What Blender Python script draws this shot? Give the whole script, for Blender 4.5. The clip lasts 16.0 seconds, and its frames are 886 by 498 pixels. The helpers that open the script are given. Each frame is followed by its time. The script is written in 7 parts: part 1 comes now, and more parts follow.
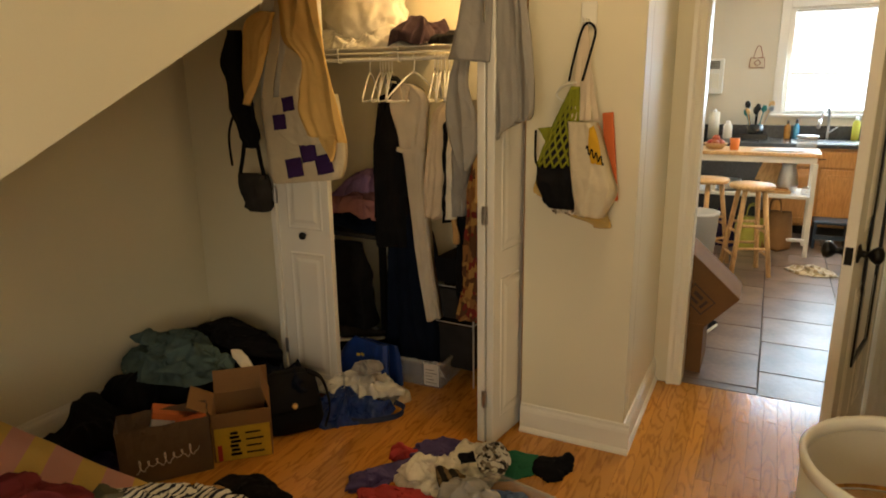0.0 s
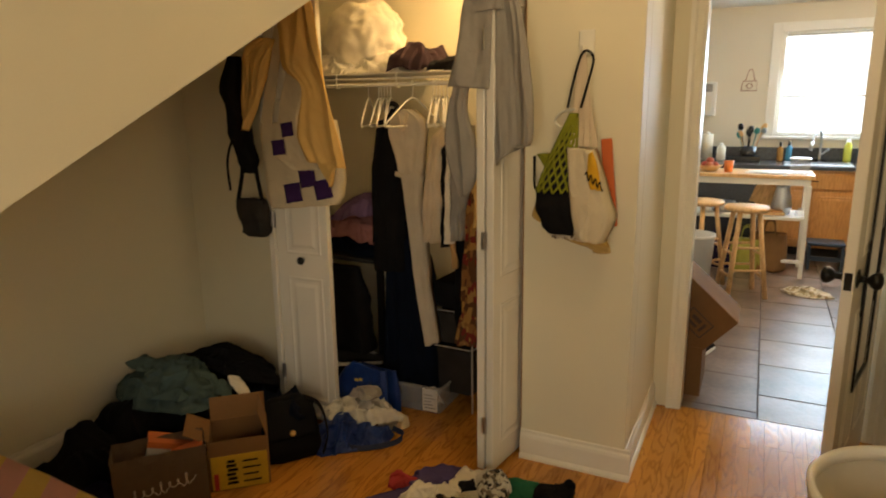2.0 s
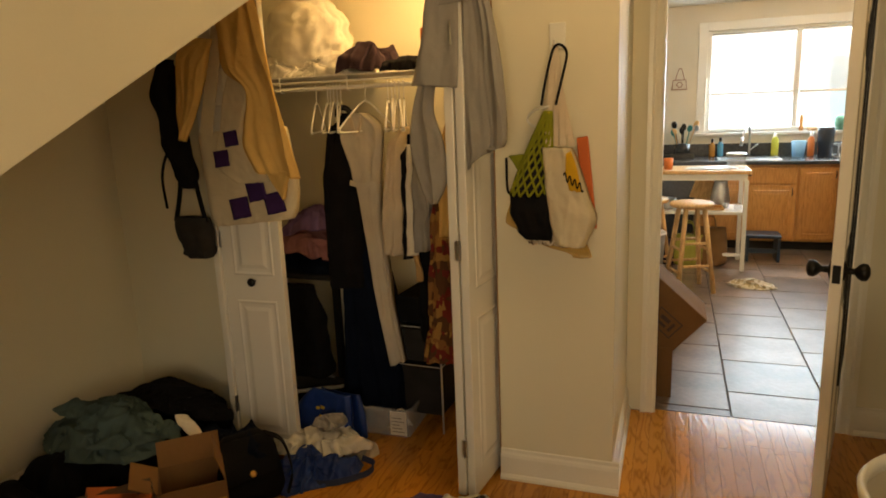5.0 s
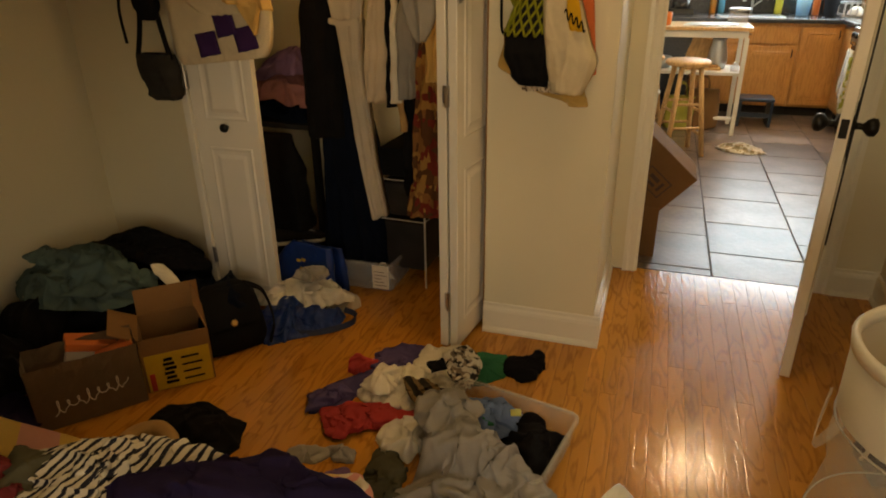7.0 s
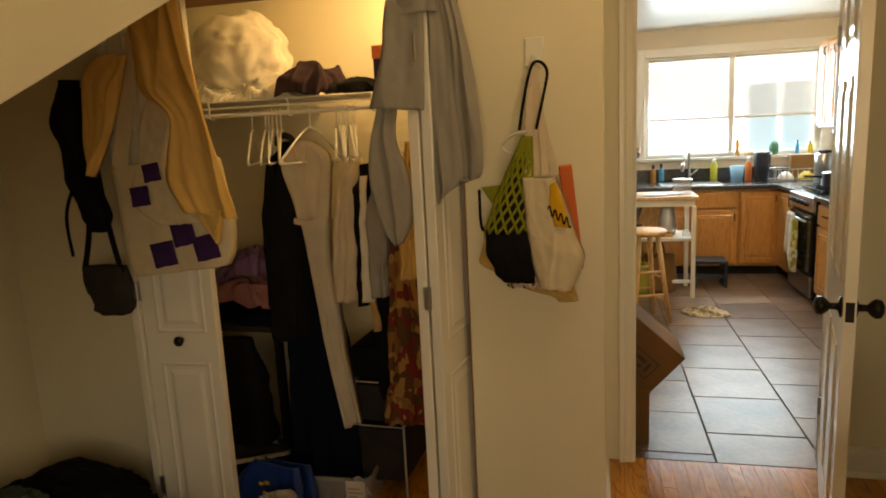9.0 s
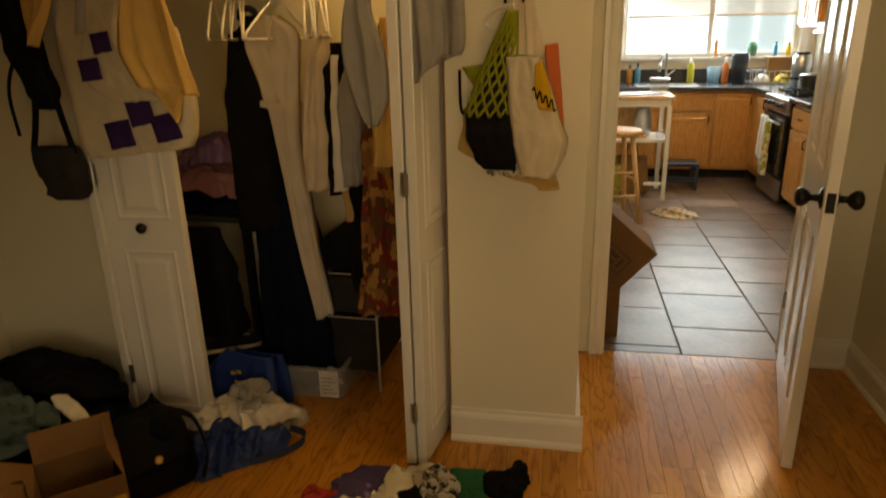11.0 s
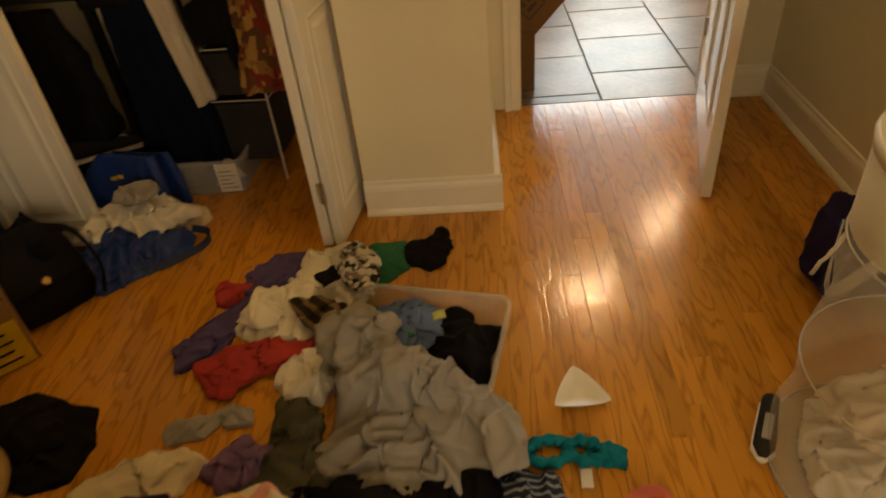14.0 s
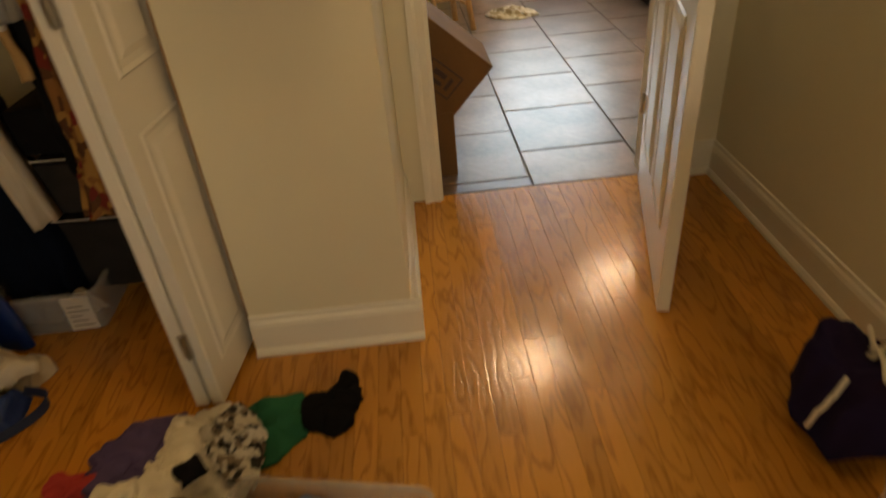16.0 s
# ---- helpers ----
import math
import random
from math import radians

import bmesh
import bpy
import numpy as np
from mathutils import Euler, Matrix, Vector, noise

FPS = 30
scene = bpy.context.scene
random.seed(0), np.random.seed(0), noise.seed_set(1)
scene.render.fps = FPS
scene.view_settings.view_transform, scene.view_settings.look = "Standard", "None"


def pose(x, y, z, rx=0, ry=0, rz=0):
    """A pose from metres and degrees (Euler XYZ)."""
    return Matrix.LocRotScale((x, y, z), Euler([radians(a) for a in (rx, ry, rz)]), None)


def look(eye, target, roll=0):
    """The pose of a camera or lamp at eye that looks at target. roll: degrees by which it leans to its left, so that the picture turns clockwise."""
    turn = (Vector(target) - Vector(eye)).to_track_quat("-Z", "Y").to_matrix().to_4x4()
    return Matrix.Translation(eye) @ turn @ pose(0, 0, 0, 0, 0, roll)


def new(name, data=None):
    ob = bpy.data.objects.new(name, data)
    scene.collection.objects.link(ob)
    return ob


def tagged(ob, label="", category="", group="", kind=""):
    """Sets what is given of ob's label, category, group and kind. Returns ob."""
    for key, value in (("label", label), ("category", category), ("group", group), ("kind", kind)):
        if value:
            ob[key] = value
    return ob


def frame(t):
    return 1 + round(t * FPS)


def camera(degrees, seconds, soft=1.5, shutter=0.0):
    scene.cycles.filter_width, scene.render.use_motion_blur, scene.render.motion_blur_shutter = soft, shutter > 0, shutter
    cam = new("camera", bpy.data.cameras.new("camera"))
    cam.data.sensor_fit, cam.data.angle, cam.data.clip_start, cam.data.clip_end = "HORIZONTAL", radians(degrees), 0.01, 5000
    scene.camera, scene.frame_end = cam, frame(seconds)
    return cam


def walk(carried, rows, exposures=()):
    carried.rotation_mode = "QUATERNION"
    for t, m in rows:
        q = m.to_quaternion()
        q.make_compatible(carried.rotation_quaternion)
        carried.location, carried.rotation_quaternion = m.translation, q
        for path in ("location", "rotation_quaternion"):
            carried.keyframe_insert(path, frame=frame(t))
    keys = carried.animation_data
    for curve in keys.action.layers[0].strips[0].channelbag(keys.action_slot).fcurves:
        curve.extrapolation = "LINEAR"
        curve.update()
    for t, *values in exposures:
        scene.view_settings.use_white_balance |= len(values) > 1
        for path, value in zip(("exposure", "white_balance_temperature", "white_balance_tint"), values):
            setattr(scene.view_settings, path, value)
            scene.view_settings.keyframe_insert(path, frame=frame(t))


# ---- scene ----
cam = camera(68.5, 16.0, 1.8, 0.5)
PATH = [
    (0, (0.288, 0.243, 1.504), (-0.581, 1.974, 1.006), -0.8),
    (0.5, (0.27, 0.228, 1.51), (-0.61, 1.963, 1.048), -0.2),
    (1, (0.26, 0.22, 1.508), (-0.661, 1.935, 1.05), -0.1),
    (1.5, (0.261, 0.218, 1.513), (-0.657, 1.937, 1.061), -0.6),
    (2, (0.265, 0.242, 1.526), (-0.593, 1.994, 1.086), -0.8),
    (2.5, (0.223, 0.28, 1.566), (-0.581, 2.086, 1.266), -0.8),
    (3, (0.158, 0.314, 1.579), (-0.598, 2.154, 1.378), -1.7),
    (3.5, (0.114, 0.342, 1.544), (-0.578, 2.18, 1.167), -1.7),
    (3.7, (0.102, 0.346, 1.521), (-0.573, 2.187, 1.127), -2.5),
    (6, (0.013, 0.36, 1.486), (-0.584, 2.2, 0.978), -0.9),
    (6.5, (-0.001, 0.377, 1.456), (-0.56, 2.165, 0.754), -0.5),
    (7, (-0.005, 0.432, 1.42), (-0.575, 2.167, 0.605), -0.7),
    (7.5, (0.026, 0.494, 1.4), (-0.577, 2.211, 0.57), -1.5),
    (8, (-0.062, 0.566, 1.469), (-0.629, 2.418, 0.971), -1.3),
    (8.2, (-0.096, 0.585, 1.505), (-0.643, 2.478, 1.164), -1.3),
    (10.3, (-0.19, 0.671, 1.456), (-0.547, 2.587, 1.004), -2.7),
    (10.5, (-0.189, 0.676, 1.447), (-0.545, 2.583, 0.959), -2.5),
    (11, (-0.213, 0.685, 1.423), (-0.568, 2.55, 0.794), -1.4),
    (11.5, (-0.24, 0.694, 1.388), (-0.612, 2.506, 0.628), -0.6),
    (12, (-0.268, 0.677, 1.36), (-0.733, 2.411, 0.478), -1.3),
    (12.5, (-0.265, 0.656, 1.347), (-0.797, 2.3, 0.34), -2.4),
    (13, (-0.271, 0.663, 1.33), (-0.801, 2.221, 0.194), -4.4),
    (13.5, (-0.212, 0.713, 1.296), (-0.549, 2.269, 0.086), -5.1),
    (14, (-0.17, 0.845, 1.261), (-0.312, 2.432, 0.052), -6.0),
    (14.5, (-0.177, 0.954, 1.244), (-0.227, 2.573, 0.072), -5.5),
    (15, (-0.217, 1.001, 1.259), (-0.142, 2.606, 0.067), -7.6),
    (15.5, (-0.218, 1.054, 1.252), (-0.072, 2.653, 0.06), -5.1),
    (16, (-0.078, 1.327, 1.226), (-0.034, 2.985, 0.108), -5.4),
]
EXPOSURES = [(0, 0.13, 6500, 9), (3.5, 0.0, 6700, 10), (6, -0.08, 7500, 11), (8, -0.16, 7500, 10), (10.5, -0.48, 7500, 9), (11.5, -0.32, 8700, 12), (13, -0.07, 8500, 12), (13.5, 0.03, 8500, 12), (14.5, -0.08, 8200, 12), (16, -0.20, 7300, 11)]
walk(cam, [(t, look(eye, target, roll)) for t, eye, target, roll in PATH], EXPOSURES)

# ---- world and light ----
world = bpy.data.worlds.new("world")
scene.world = world
world.use_nodes = True
_sky = world.node_tree.nodes.new("ShaderNodeTexSky")
_sky.sky_type, _sky.sun_disc, _sky.sun_elevation, _sky.sun_rotation = "NISHITA", False, radians(40), radians(200)
world.node_tree.links.new(_sky.outputs[0], world.node_tree.nodes["Background"].inputs[0])
world.node_tree.nodes["Background"].inputs[1].default_value = 0.15


def lamp(name, kind, m, energy, colour, size=0.1, size_y=None):
    data = bpy.data.lights.new(name, kind)
    data.energy, data.color = energy, colour
    if kind == "AREA":
        data.shape, data.size, data.size_y = "RECTANGLE", size, size_y or size
    elif kind == "SUN":
        data.angle = size
    else:
        data.shadow_soft_size = size
    ob = new(name, data)
    ob.matrix_world = m
    return ob


WARM = (1.0, 0.72, 0.40)
lamp("sun", "SUN", look((3, 14, 9), (0.8, 7, 1)), 2.0, (1, 0.95, 0.88), radians(0.6))
lamp("bedroom_ceiling_bulb", "POINT", pose(0.05, 2.05, 2.36), 9.0, WARM, 0.08)
# fill light at an opening added out of view in the right wall
lamp("unseen_side_fill", "AREA", look((1.02, -0.75, 1.40), (-1.6, 2.5, 0.8)), 7, (1.0, 0.84, 0.60), 1.12, 1.18)
# second fill, set in an unseen opening added behind the camera
lamp("unseen_end_fill", "AREA", look((0.26, -2.39, 1.40), (-0.2, 2.7, 0.9)), 24, (1.0, 0.84, 0.60), 1.08, 1.20)
lamp("closet_bulb", "POINT", pose(-0.86, 3.10, 2.13), 15, (1.0, 0.66, 0.30), 0.05)
lamp("kitchen_bulb", "POINT", pose(0.62, 4.97, 2.36), 28, (1.0, 0.76, 0.46), 0.06)
lamp("kitchen_bulb", "POINT", pose(1.50, 5.90, 2.36), 28, (1.0, 0.76, 0.46), 0.06)
lamp("window_daylight", "AREA", look((1.20, 8.0, 1.66), (0.8, 4, 0.3)), 66, (0.62, 0.82, 1.0), 1.6, 1.0)

# ---- materials ----
def paint(name, colour, rough=0.6, vary=0.06, scale=6.0, bump=0.0, bump_scale=180.0, metal=0.0, sheen=0.0, island=0.0, spec=0.5, coat=0.0):
    """A plain surface: broad stains and fine grain in its colour, fine relief, and a change from piece to piece."""
    m = bpy.data.materials.new(name)
    m.use_nodes = True
    t = m.node_tree
    n, l = t.nodes, t.links
    b = n["Principled BSDF"]
    co = n.new("ShaderNodeTexCoord").outputs["Object"]
    big, fine = n.new("ShaderNodeTexNoise"), n.new("ShaderNodeTexNoise")
    big.inputs["Scale"].default_value, big.inputs["Detail"].default_value = scale, 5
    fine.inputs["Scale"].default_value, fine.inputs["Detail"].default_value = bump_scale, 3
    l.new(co, big.inputs[0]), l.new(co, fine.inputs[0])
    add = n.new("ShaderNodeMath")
    add.operation = "MULTIPLY_ADD"
    l.new(fine.outputs[0], add.inputs[0])
    add.inputs[1].default_value = 0.4
    l.new(big.outputs[0], add.inputs[2])
    mr = n.new("ShaderNodeMapRange")
    mr.inputs[1].default_value, mr.inputs[2].default_value = 0.35, 1.05
    mr.inputs[3].default_value, mr.inputs[4].default_value = 1 - vary * 2, 1 + vary * 2
    l.new(add.outputs[0], mr.inputs[0])
    last = mr.outputs[0]
    if island:
        inf = n.new("ShaderNodeObjectInfo")
        m2 = n.new("ShaderNodeMapRange")
        m2.inputs[3].default_value, m2.inputs[4].default_value = 1 - island, 1 + island
        l.new(inf.outputs["Random"], m2.inputs[0])
        mul = n.new("ShaderNodeMath")
        mul.operation = "MULTIPLY"
        l.new(last, mul.inputs[0]), l.new(m2.outputs[0], mul.inputs[1])
        last = mul.outputs[0]
    sc = n.new("ShaderNodeVectorMath")
    sc.operation = "SCALE"
    sc.inputs[0].default_value = colour
    l.new(last, sc.inputs["Scale"])
    l.new(sc.outputs[0], b.inputs["Base Color"])
    b.inputs["Roughness"].default_value, b.inputs["Metallic"].default_value = rough, metal
    b.inputs["Specular IOR Level"].default_value = spec
    b.inputs["Sheen Weight"].default_value = sheen
    b.inputs["Coat Weight"].default_value = coat
    if bump:
        bp = n.new("ShaderNodeBump")
        bp.inputs["Strength"].default_value, bp.inputs["Distance"].default_value = bump, 0.004
        l.new(fine.outputs[0], bp.inputs["Height"])
        l.new(bp.outputs[0], b.inputs["Normal"])
    return m


def creased(m, strength=0.5, scale=26.0):
    """Adds soft creases to a cloth."""
    n, l = m.node_tree.nodes, m.node_tree.links
    b = n["Principled BSDF"]
    w = n.new("ShaderNodeTexNoise")
    w.noise_type, w.inputs["Scale"].default_value, w.inputs["Detail"].default_value, w.inputs["Distortion"].default_value = "RIDGED_MULTIFRACTAL", scale, 3, 0.8
    l.new(n["Texture Coordinate"].outputs["Object"], w.inputs[0])
    bp = n.new("ShaderNodeBump")
    bp.inputs["Strength"].default_value, bp.inputs["Distance"].default_value = strength, 0.006
    l.new(w.outputs[0], bp.inputs["Height"])
    if b.inputs["Normal"].links:
        l.new(b.inputs["Normal"].links[0].from_socket, bp.inputs["Normal"])
    l.new(bp.outputs[0], b.inputs["Normal"])
    return m


def cloth_mat(name, colour, vary=0.08, rough=0.9, sheen=0.0):
    return creased(paint(name, colour, rough, vary, 9.0, 0.35, 420.0, 0.0, sheen, spec=0.08), 0.35)


def banded(name, a, b, scale, axis="X", width=0.5, rough=0.85, distort=0.0, soft=0.02):
    """Two colours in straight bands across one axis of the thing."""
    m = paint(name, a, rough, 0.05, 8, 0.2, 400, spec=0.2)
    n, l = m.node_tree.nodes, m.node_tree.links
    w = n.new("ShaderNodeTexWave")
    w.bands_direction = axis
    w.inputs["Scale"].default_value, w.inputs["Distortion"].default_value = scale, distort
    r = n.new("ShaderNodeValToRGB")
    r.color_ramp.elements[0].position, r.color_ramp.elements[1].position = width, width + soft
    r.color_ramp.elements[0].color, r.color_ramp.elements[1].color = (*a, 1), (*b, 1)
    l.new(n["Texture Coordinate"].outputs["Object"], w.inputs[0])
    l.new(w.outputs["Fac"], r.inputs[0])
    l.new(r.outputs[0], n["Principled BSDF"].inputs["Base Color"])
    return m


def blotched(name, colours, scale, rough=0.85):
    """Patches of several colours, as on a flowered print."""
    m = paint(name, colours[0], rough, 0.05, 8, 0.2, 400, spec=0.2)
    n, l = m.node_tree.nodes, m.node_tree.links
    v = n.new("ShaderNodeTexVoronoi")
    v.inputs["Scale"].default_value = scale
    r = n.new("ShaderNodeValToRGB")
    r.color_ramp.interpolation = "CONSTANT"
    e = r.color_ramp.elements
    e[0].position, e[0].color = 0, (*colours[0], 1)
    e[1].position, e[1].color = 1 / len(colours), (*colours[1], 1)
    for k, c in enumerate(colours[2:], 2):
        e.new(k / len(colours)).color = (*c, 1)
    sep = n.new("ShaderNodeSeparateColor")
    l.new(n["Texture Coordinate"].outputs["Object"], v.inputs["Vector"])
    l.new(v.outputs["Color"], sep.inputs[0])
    l.new(sep.outputs[0], r.inputs[0])
    l.new(r.outputs[0], n["Principled BSDF"].inputs["Base Color"])
    return m


def wood(name, dark, light, rough=0.35, axis="Y", scale=1.0, island=0.18, coat=0.0, joined=False, stretch=2.2, rings_n=13, lo=0.12, hi=0.58, relief=0.12, ring_scale=0.9):
    """Sawn wood with long grain along one axis; every board takes its own tone and its own stretch of grain."""
    m = bpy.data.materials.new(name)
    m.use_nodes = True
    n, l = m.node_tree.nodes, m.node_tree.links
    b = n["Principled BSDF"]
    co = n.new("ShaderNodeTexCoord").outputs["Object"]
    inf = n.new("ShaderNodeNewGeometry" if joined else "ShaderNodeObjectInfo")
    rnd = inf.outputs["Random Per Island" if joined else "Random"]
    mp = n.new("ShaderNodeMapping")
    s = [15 * scale, 15 * scale, 15 * scale]
    s["XYZ".index(axis)] = stretch * scale
    mp.inputs["Scale"].default_value = s
    off = n.new("ShaderNodeVectorMath")
    off.operation = "SCALE"
    off.inputs[0].default_value = (37, 61, 13)
    l.new(rnd, off.inputs["Scale"])
    l.new(off.outputs[0], mp.inputs["Location"])
    l.new(co, mp.inputs[0])
    rings = n.new("ShaderNodeTexNoise")
    rings.inputs["Scale"].default_value, rings.inputs["Detail"].default_value = ring_scale, 2
    l.new(mp.outputs[0], rings.inputs[0])
    fr = n.new("ShaderNodeMath")
    fr.operation = "MULTIPLY"
    fr.inputs[1].default_value = rings_n
    l.new(rings.outputs[0], fr.inputs[0])
    sn = n.new("ShaderNodeMath")
    sn.operation = "PINGPONG"
    sn.inputs[1].default_value = 1
    l.new(fr.outputs[0], sn.inputs[0])
    grain = n.new("ShaderNodeTexNoise")
    grain.inputs["Scale"].default_value, grain.inputs["Detail"].default_value = 9, 4
    l.new(mp.outputs[0], grain.inputs[0])
    mix = n.new("ShaderNodeMath")
    mix.operation = "MULTIPLY_ADD"
    mix.inputs[1].default_value = 0.5
    gw = n.new("ShaderNodeMath")
    gw.operation = "MULTIPLY"
    gw.inputs[1].default_value = 0.45
    l.new(grain.outputs[0], gw.inputs[0])
    l.new(sn.outputs[0], mix.inputs[0]), l.new(gw.outputs[0], mix.inputs[2])
    r = n.new("ShaderNodeValToRGB")
    r.color_ramp.elements[0].position, r.color_ramp.elements[1].position = lo, hi
    r.color_ramp.elements[0].color, r.color_ramp.elements[1].color = (*dark, 1), (*light, 1)
    l.new(mix.outputs[0], r.inputs[0])
    hs = n.new("ShaderNodeHueSaturation")
    tone = n.new("ShaderNodeMapRange")
    tone.inputs[3].default_value, tone.inputs[4].default_value = 1 - island, 1 + island
    l.new(rnd, tone.inputs[0])
    l.new(tone.outputs[0], hs.inputs["Value"])
    l.new(r.outputs[0], hs.inputs["Color"])
    l.new(hs.outputs[0], b.inputs["Base Color"])
    rr = n.new("ShaderNodeMapRange")
    rr.inputs[3].default_value, rr.inputs[4].default_value = rough * 0.8, rough * 1.35
    l.new(grain.outputs[0], rr.inputs[0])
    l.new(rr.outputs[0], b.inputs["Roughness"])
    bp = n.new("ShaderNodeBump")
    bp.inputs["Strength"].default_value, bp.inputs["Distance"].default_value = relief, 0.002
    l.new(mix.outputs[0], bp.inputs["Height"])
    l.new(bp.outputs[0], b.inputs["Normal"])
    b.inputs["Coat Weight"].default_value, b.inputs["Coat Roughness"].default_value = coat, 0.12
    return m


def clear(name, colour, rough=0.05, alpha=0.3, ior=1.45):
    """Thin clear or milky plastic, film or netting."""
    m = paint(name, colour, rough, 0.03, 5)
    m.node_tree.nodes["Principled BSDF"].inputs["Alpha"].default_value = alpha
    return m


M_WALL = paint("cream_wall_paint", (0.74, 0.68, 0.50), 0.55, 0.02, 1.2, 0.06, 240)
M_CEIL = paint("ceiling_paint", (0.76, 0.72, 0.60), 0.8, 0.02, 1.5, 0.05, 200)
M_TRIM = paint("gloss_trim_paint", (0.80, 0.76, 0.64), 0.28, 0.025, 3, 0.03, 120)
M_DOOR = paint("door_enamel", (0.82, 0.79, 0.70), 0.22, 0.02, 3, 0.04, 150)
M_KWALL = paint("kitchen_wall_paint", (0.74, 0.68, 0.56), 0.6, 0.02, 1.5, 0.05, 220)
M_FLOOR = wood("oak_strip", (0.27, 0.098, 0.014), (0.56, 0.250, 0.040), 0.145, "Y", 1.0, 0.15, 0.0, False, 2.6, 15, 0.05, 0.46, 0.40, 0.85)
M_FLOOR_FAR = wood("oak_strip_field", (0.27, 0.098, 0.014), (0.56, 0.250, 0.040), 0.145, "Y", 1.0, 0.15, 0.0, True, 2.6, 15, 0.05, 0.46, 0.40, 0.85)
M_GAP = paint("floor_joint", (0.07, 0.03, 0.012), 0.8)
M_TILE = paint("slate_tile", (0.165, 0.112, 0.080), 0.32, 0.30, 4.5, 0.25, 30, island=0.22)
M_GROUT = paint("dark_grout", (0.09, 0.08, 0.075), 0.9, 0.1, 30, 0.4)
M_BLACK = paint("black_iron", (0.012, 0.011, 0.010), 0.35, 0.1, 20, 0.05, metal=0.6)
M_OAK = wood("honey_oak", (0.50, 0.215, 0.055), (0.64, 0.31, 0.090), 0.32, "Z", 1.6, 0.05, 0.2)
M_PINE = wood("pale_pine", (0.50, 0.28, 0.11), (0.72, 0.46, 0.21), 0.4, "Z", 1.5, 0.06)
M_WHITE = paint("white_enamel", (0.80, 0.78, 0.72), 0.3, 0.02, 5)
M_COUNTER = paint("dark_laminate", (0.05, 0.05, 0.052), 0.22, 0.25, 60, 0.02)
M_STEEL = paint("brushed_steel", (0.55, 0.55, 0.55), 0.28, 0.05, 40, metal=1.0)
M_CARD = paint("brown_cardboard", (0.25, 0.130, 0.045), 0.85, 0.06, 7, 0.15, 90)
M_CARTON = paint("dark_cardboard", (0.16, 0.080, 0.026), 0.9, 0.08, 7, 0.15, 90)
# white wire toned to grey; in the closet the grey stands for shade
M_WIRE = paint("greyed_white_wire", (0.48, 0.46, 0.42), 0.4, 0.04, 12)
M_GLASS = clear("window_glass", (0.9, 0.95, 1.0), 0.02, 0.06)
M_CLEAR = clear("clear_plastic", (0.75, 0.76, 0.78), 0.12, 0.30)
M_MESHNET = clear("white_net", (0.80, 0.76, 0.64), 0.8, 0.28)
M_PLASTIC = paint("white_plastic", (0.80, 0.77, 0.66), 0.38, 0.02, 4)
C = {
    "black": cloth_mat("black_cotton", (0.0095, 0.0088, 0.0092), 0.2),
    "charcoal": cloth_mat("charcoal_knit", (0.034, 0.031, 0.028), 0.15),
    "navy": cloth_mat("navy_cotton", (0.005, 0.008, 0.017), 0.15),
    "gray": cloth_mat("gray_jersey", (0.34, 0.32, 0.29), 0.10),
    "towel": cloth_mat("gray_towelling", (0.31, 0.29, 0.26), 0.07),
    "white": cloth_mat("white_cotton", (0.80, 0.75, 0.63), 0.07),
    "cream": cloth_mat("cream_linen", (0.66, 0.55, 0.40), 0.07),
    "ivory": cloth_mat("ivory_dress_cloth", (0.62, 0.55, 0.43), 0.06),
    "yellow": cloth_mat("mustard_cotton", (0.72, 0.47, 0.16), 0.06),
    "purple": cloth_mat("purple_jersey", (0.095, 0.07, 0.18), 0.10),
    "dpurple": cloth_mat("dark_purple_cloth", (0.020, 0.014, 0.048), 0.12),
    "lilac": cloth_mat("lilac_cloth", (0.22, 0.13, 0.25), 0.1),
    "red": cloth_mat("red_cotton", (0.42, 0.05, 0.05), 0.1),
    "maroon": cloth_mat("maroon_fleece", (0.17, 0.03, 0.032), 0.12),
    "green": cloth_mat("green_cotton", (0.03, 0.16, 0.08), 0.12),
    "teal": cloth_mat("teal_cloth", (0.0, 0.17, 0.22), 0.12),
    "sage": cloth_mat("sage_fleece", (0.085, 0.128, 0.120), 0.12),
    "blue": cloth_mat("chambray_blue", (0.13, 0.19, 0.34), 0.10),
    "olive": cloth_mat("olive_drab_cloth", (0.10, 0.095, 0.06), 0.1),
    "pink": cloth_mat("dusty_pink_cloth", (0.38, 0.17, 0.16), 0.15),
    "tan": cloth_mat("tan_felt", (0.50, 0.31, 0.13), 0.08),
    "canvas": cloth_mat("natural_canvas", (0.66, 0.57, 0.40), 0.06),
    "stripe": banded("striped_jersey", (0.70, 0.66, 0.56), (0.02, 0.02, 0.03), 14.5, "X", 0.62),
    "floral": blotched("brown_flower_print", [(0.28, 0.13, 0.04), (0.12, 0.05, 0.02), (0.40, 0.22, 0.06), (0.20, 0.03, 0.02)], 30),
    "leaf": blotched("black_white_print", [(0.66, 0.62, 0.52), (0.04, 0.035, 0.03), (0.66, 0.62, 0.52), (0.25, 0.2, 0.14)], 60),
    "quilt_flower": blotched("flowered_patch", [(0.66, 0.52, 0.34), (0.62, 0.28, 0.22), (0.66, 0.46, 0.16), (0.64, 0.56, 0.42)], 34),
    "quilt": banded("patch_quilt", (0.78, 0.42, 0.35), (0.80, 0.58, 0.17), 2.6, "DIAGONAL", 0.55, soft=0.01),
}
M_TARP = paint("blue_woven_plastic", (0.008, 0.036, 0.20), 0.36, 0.12, 12, 0.3, 300)

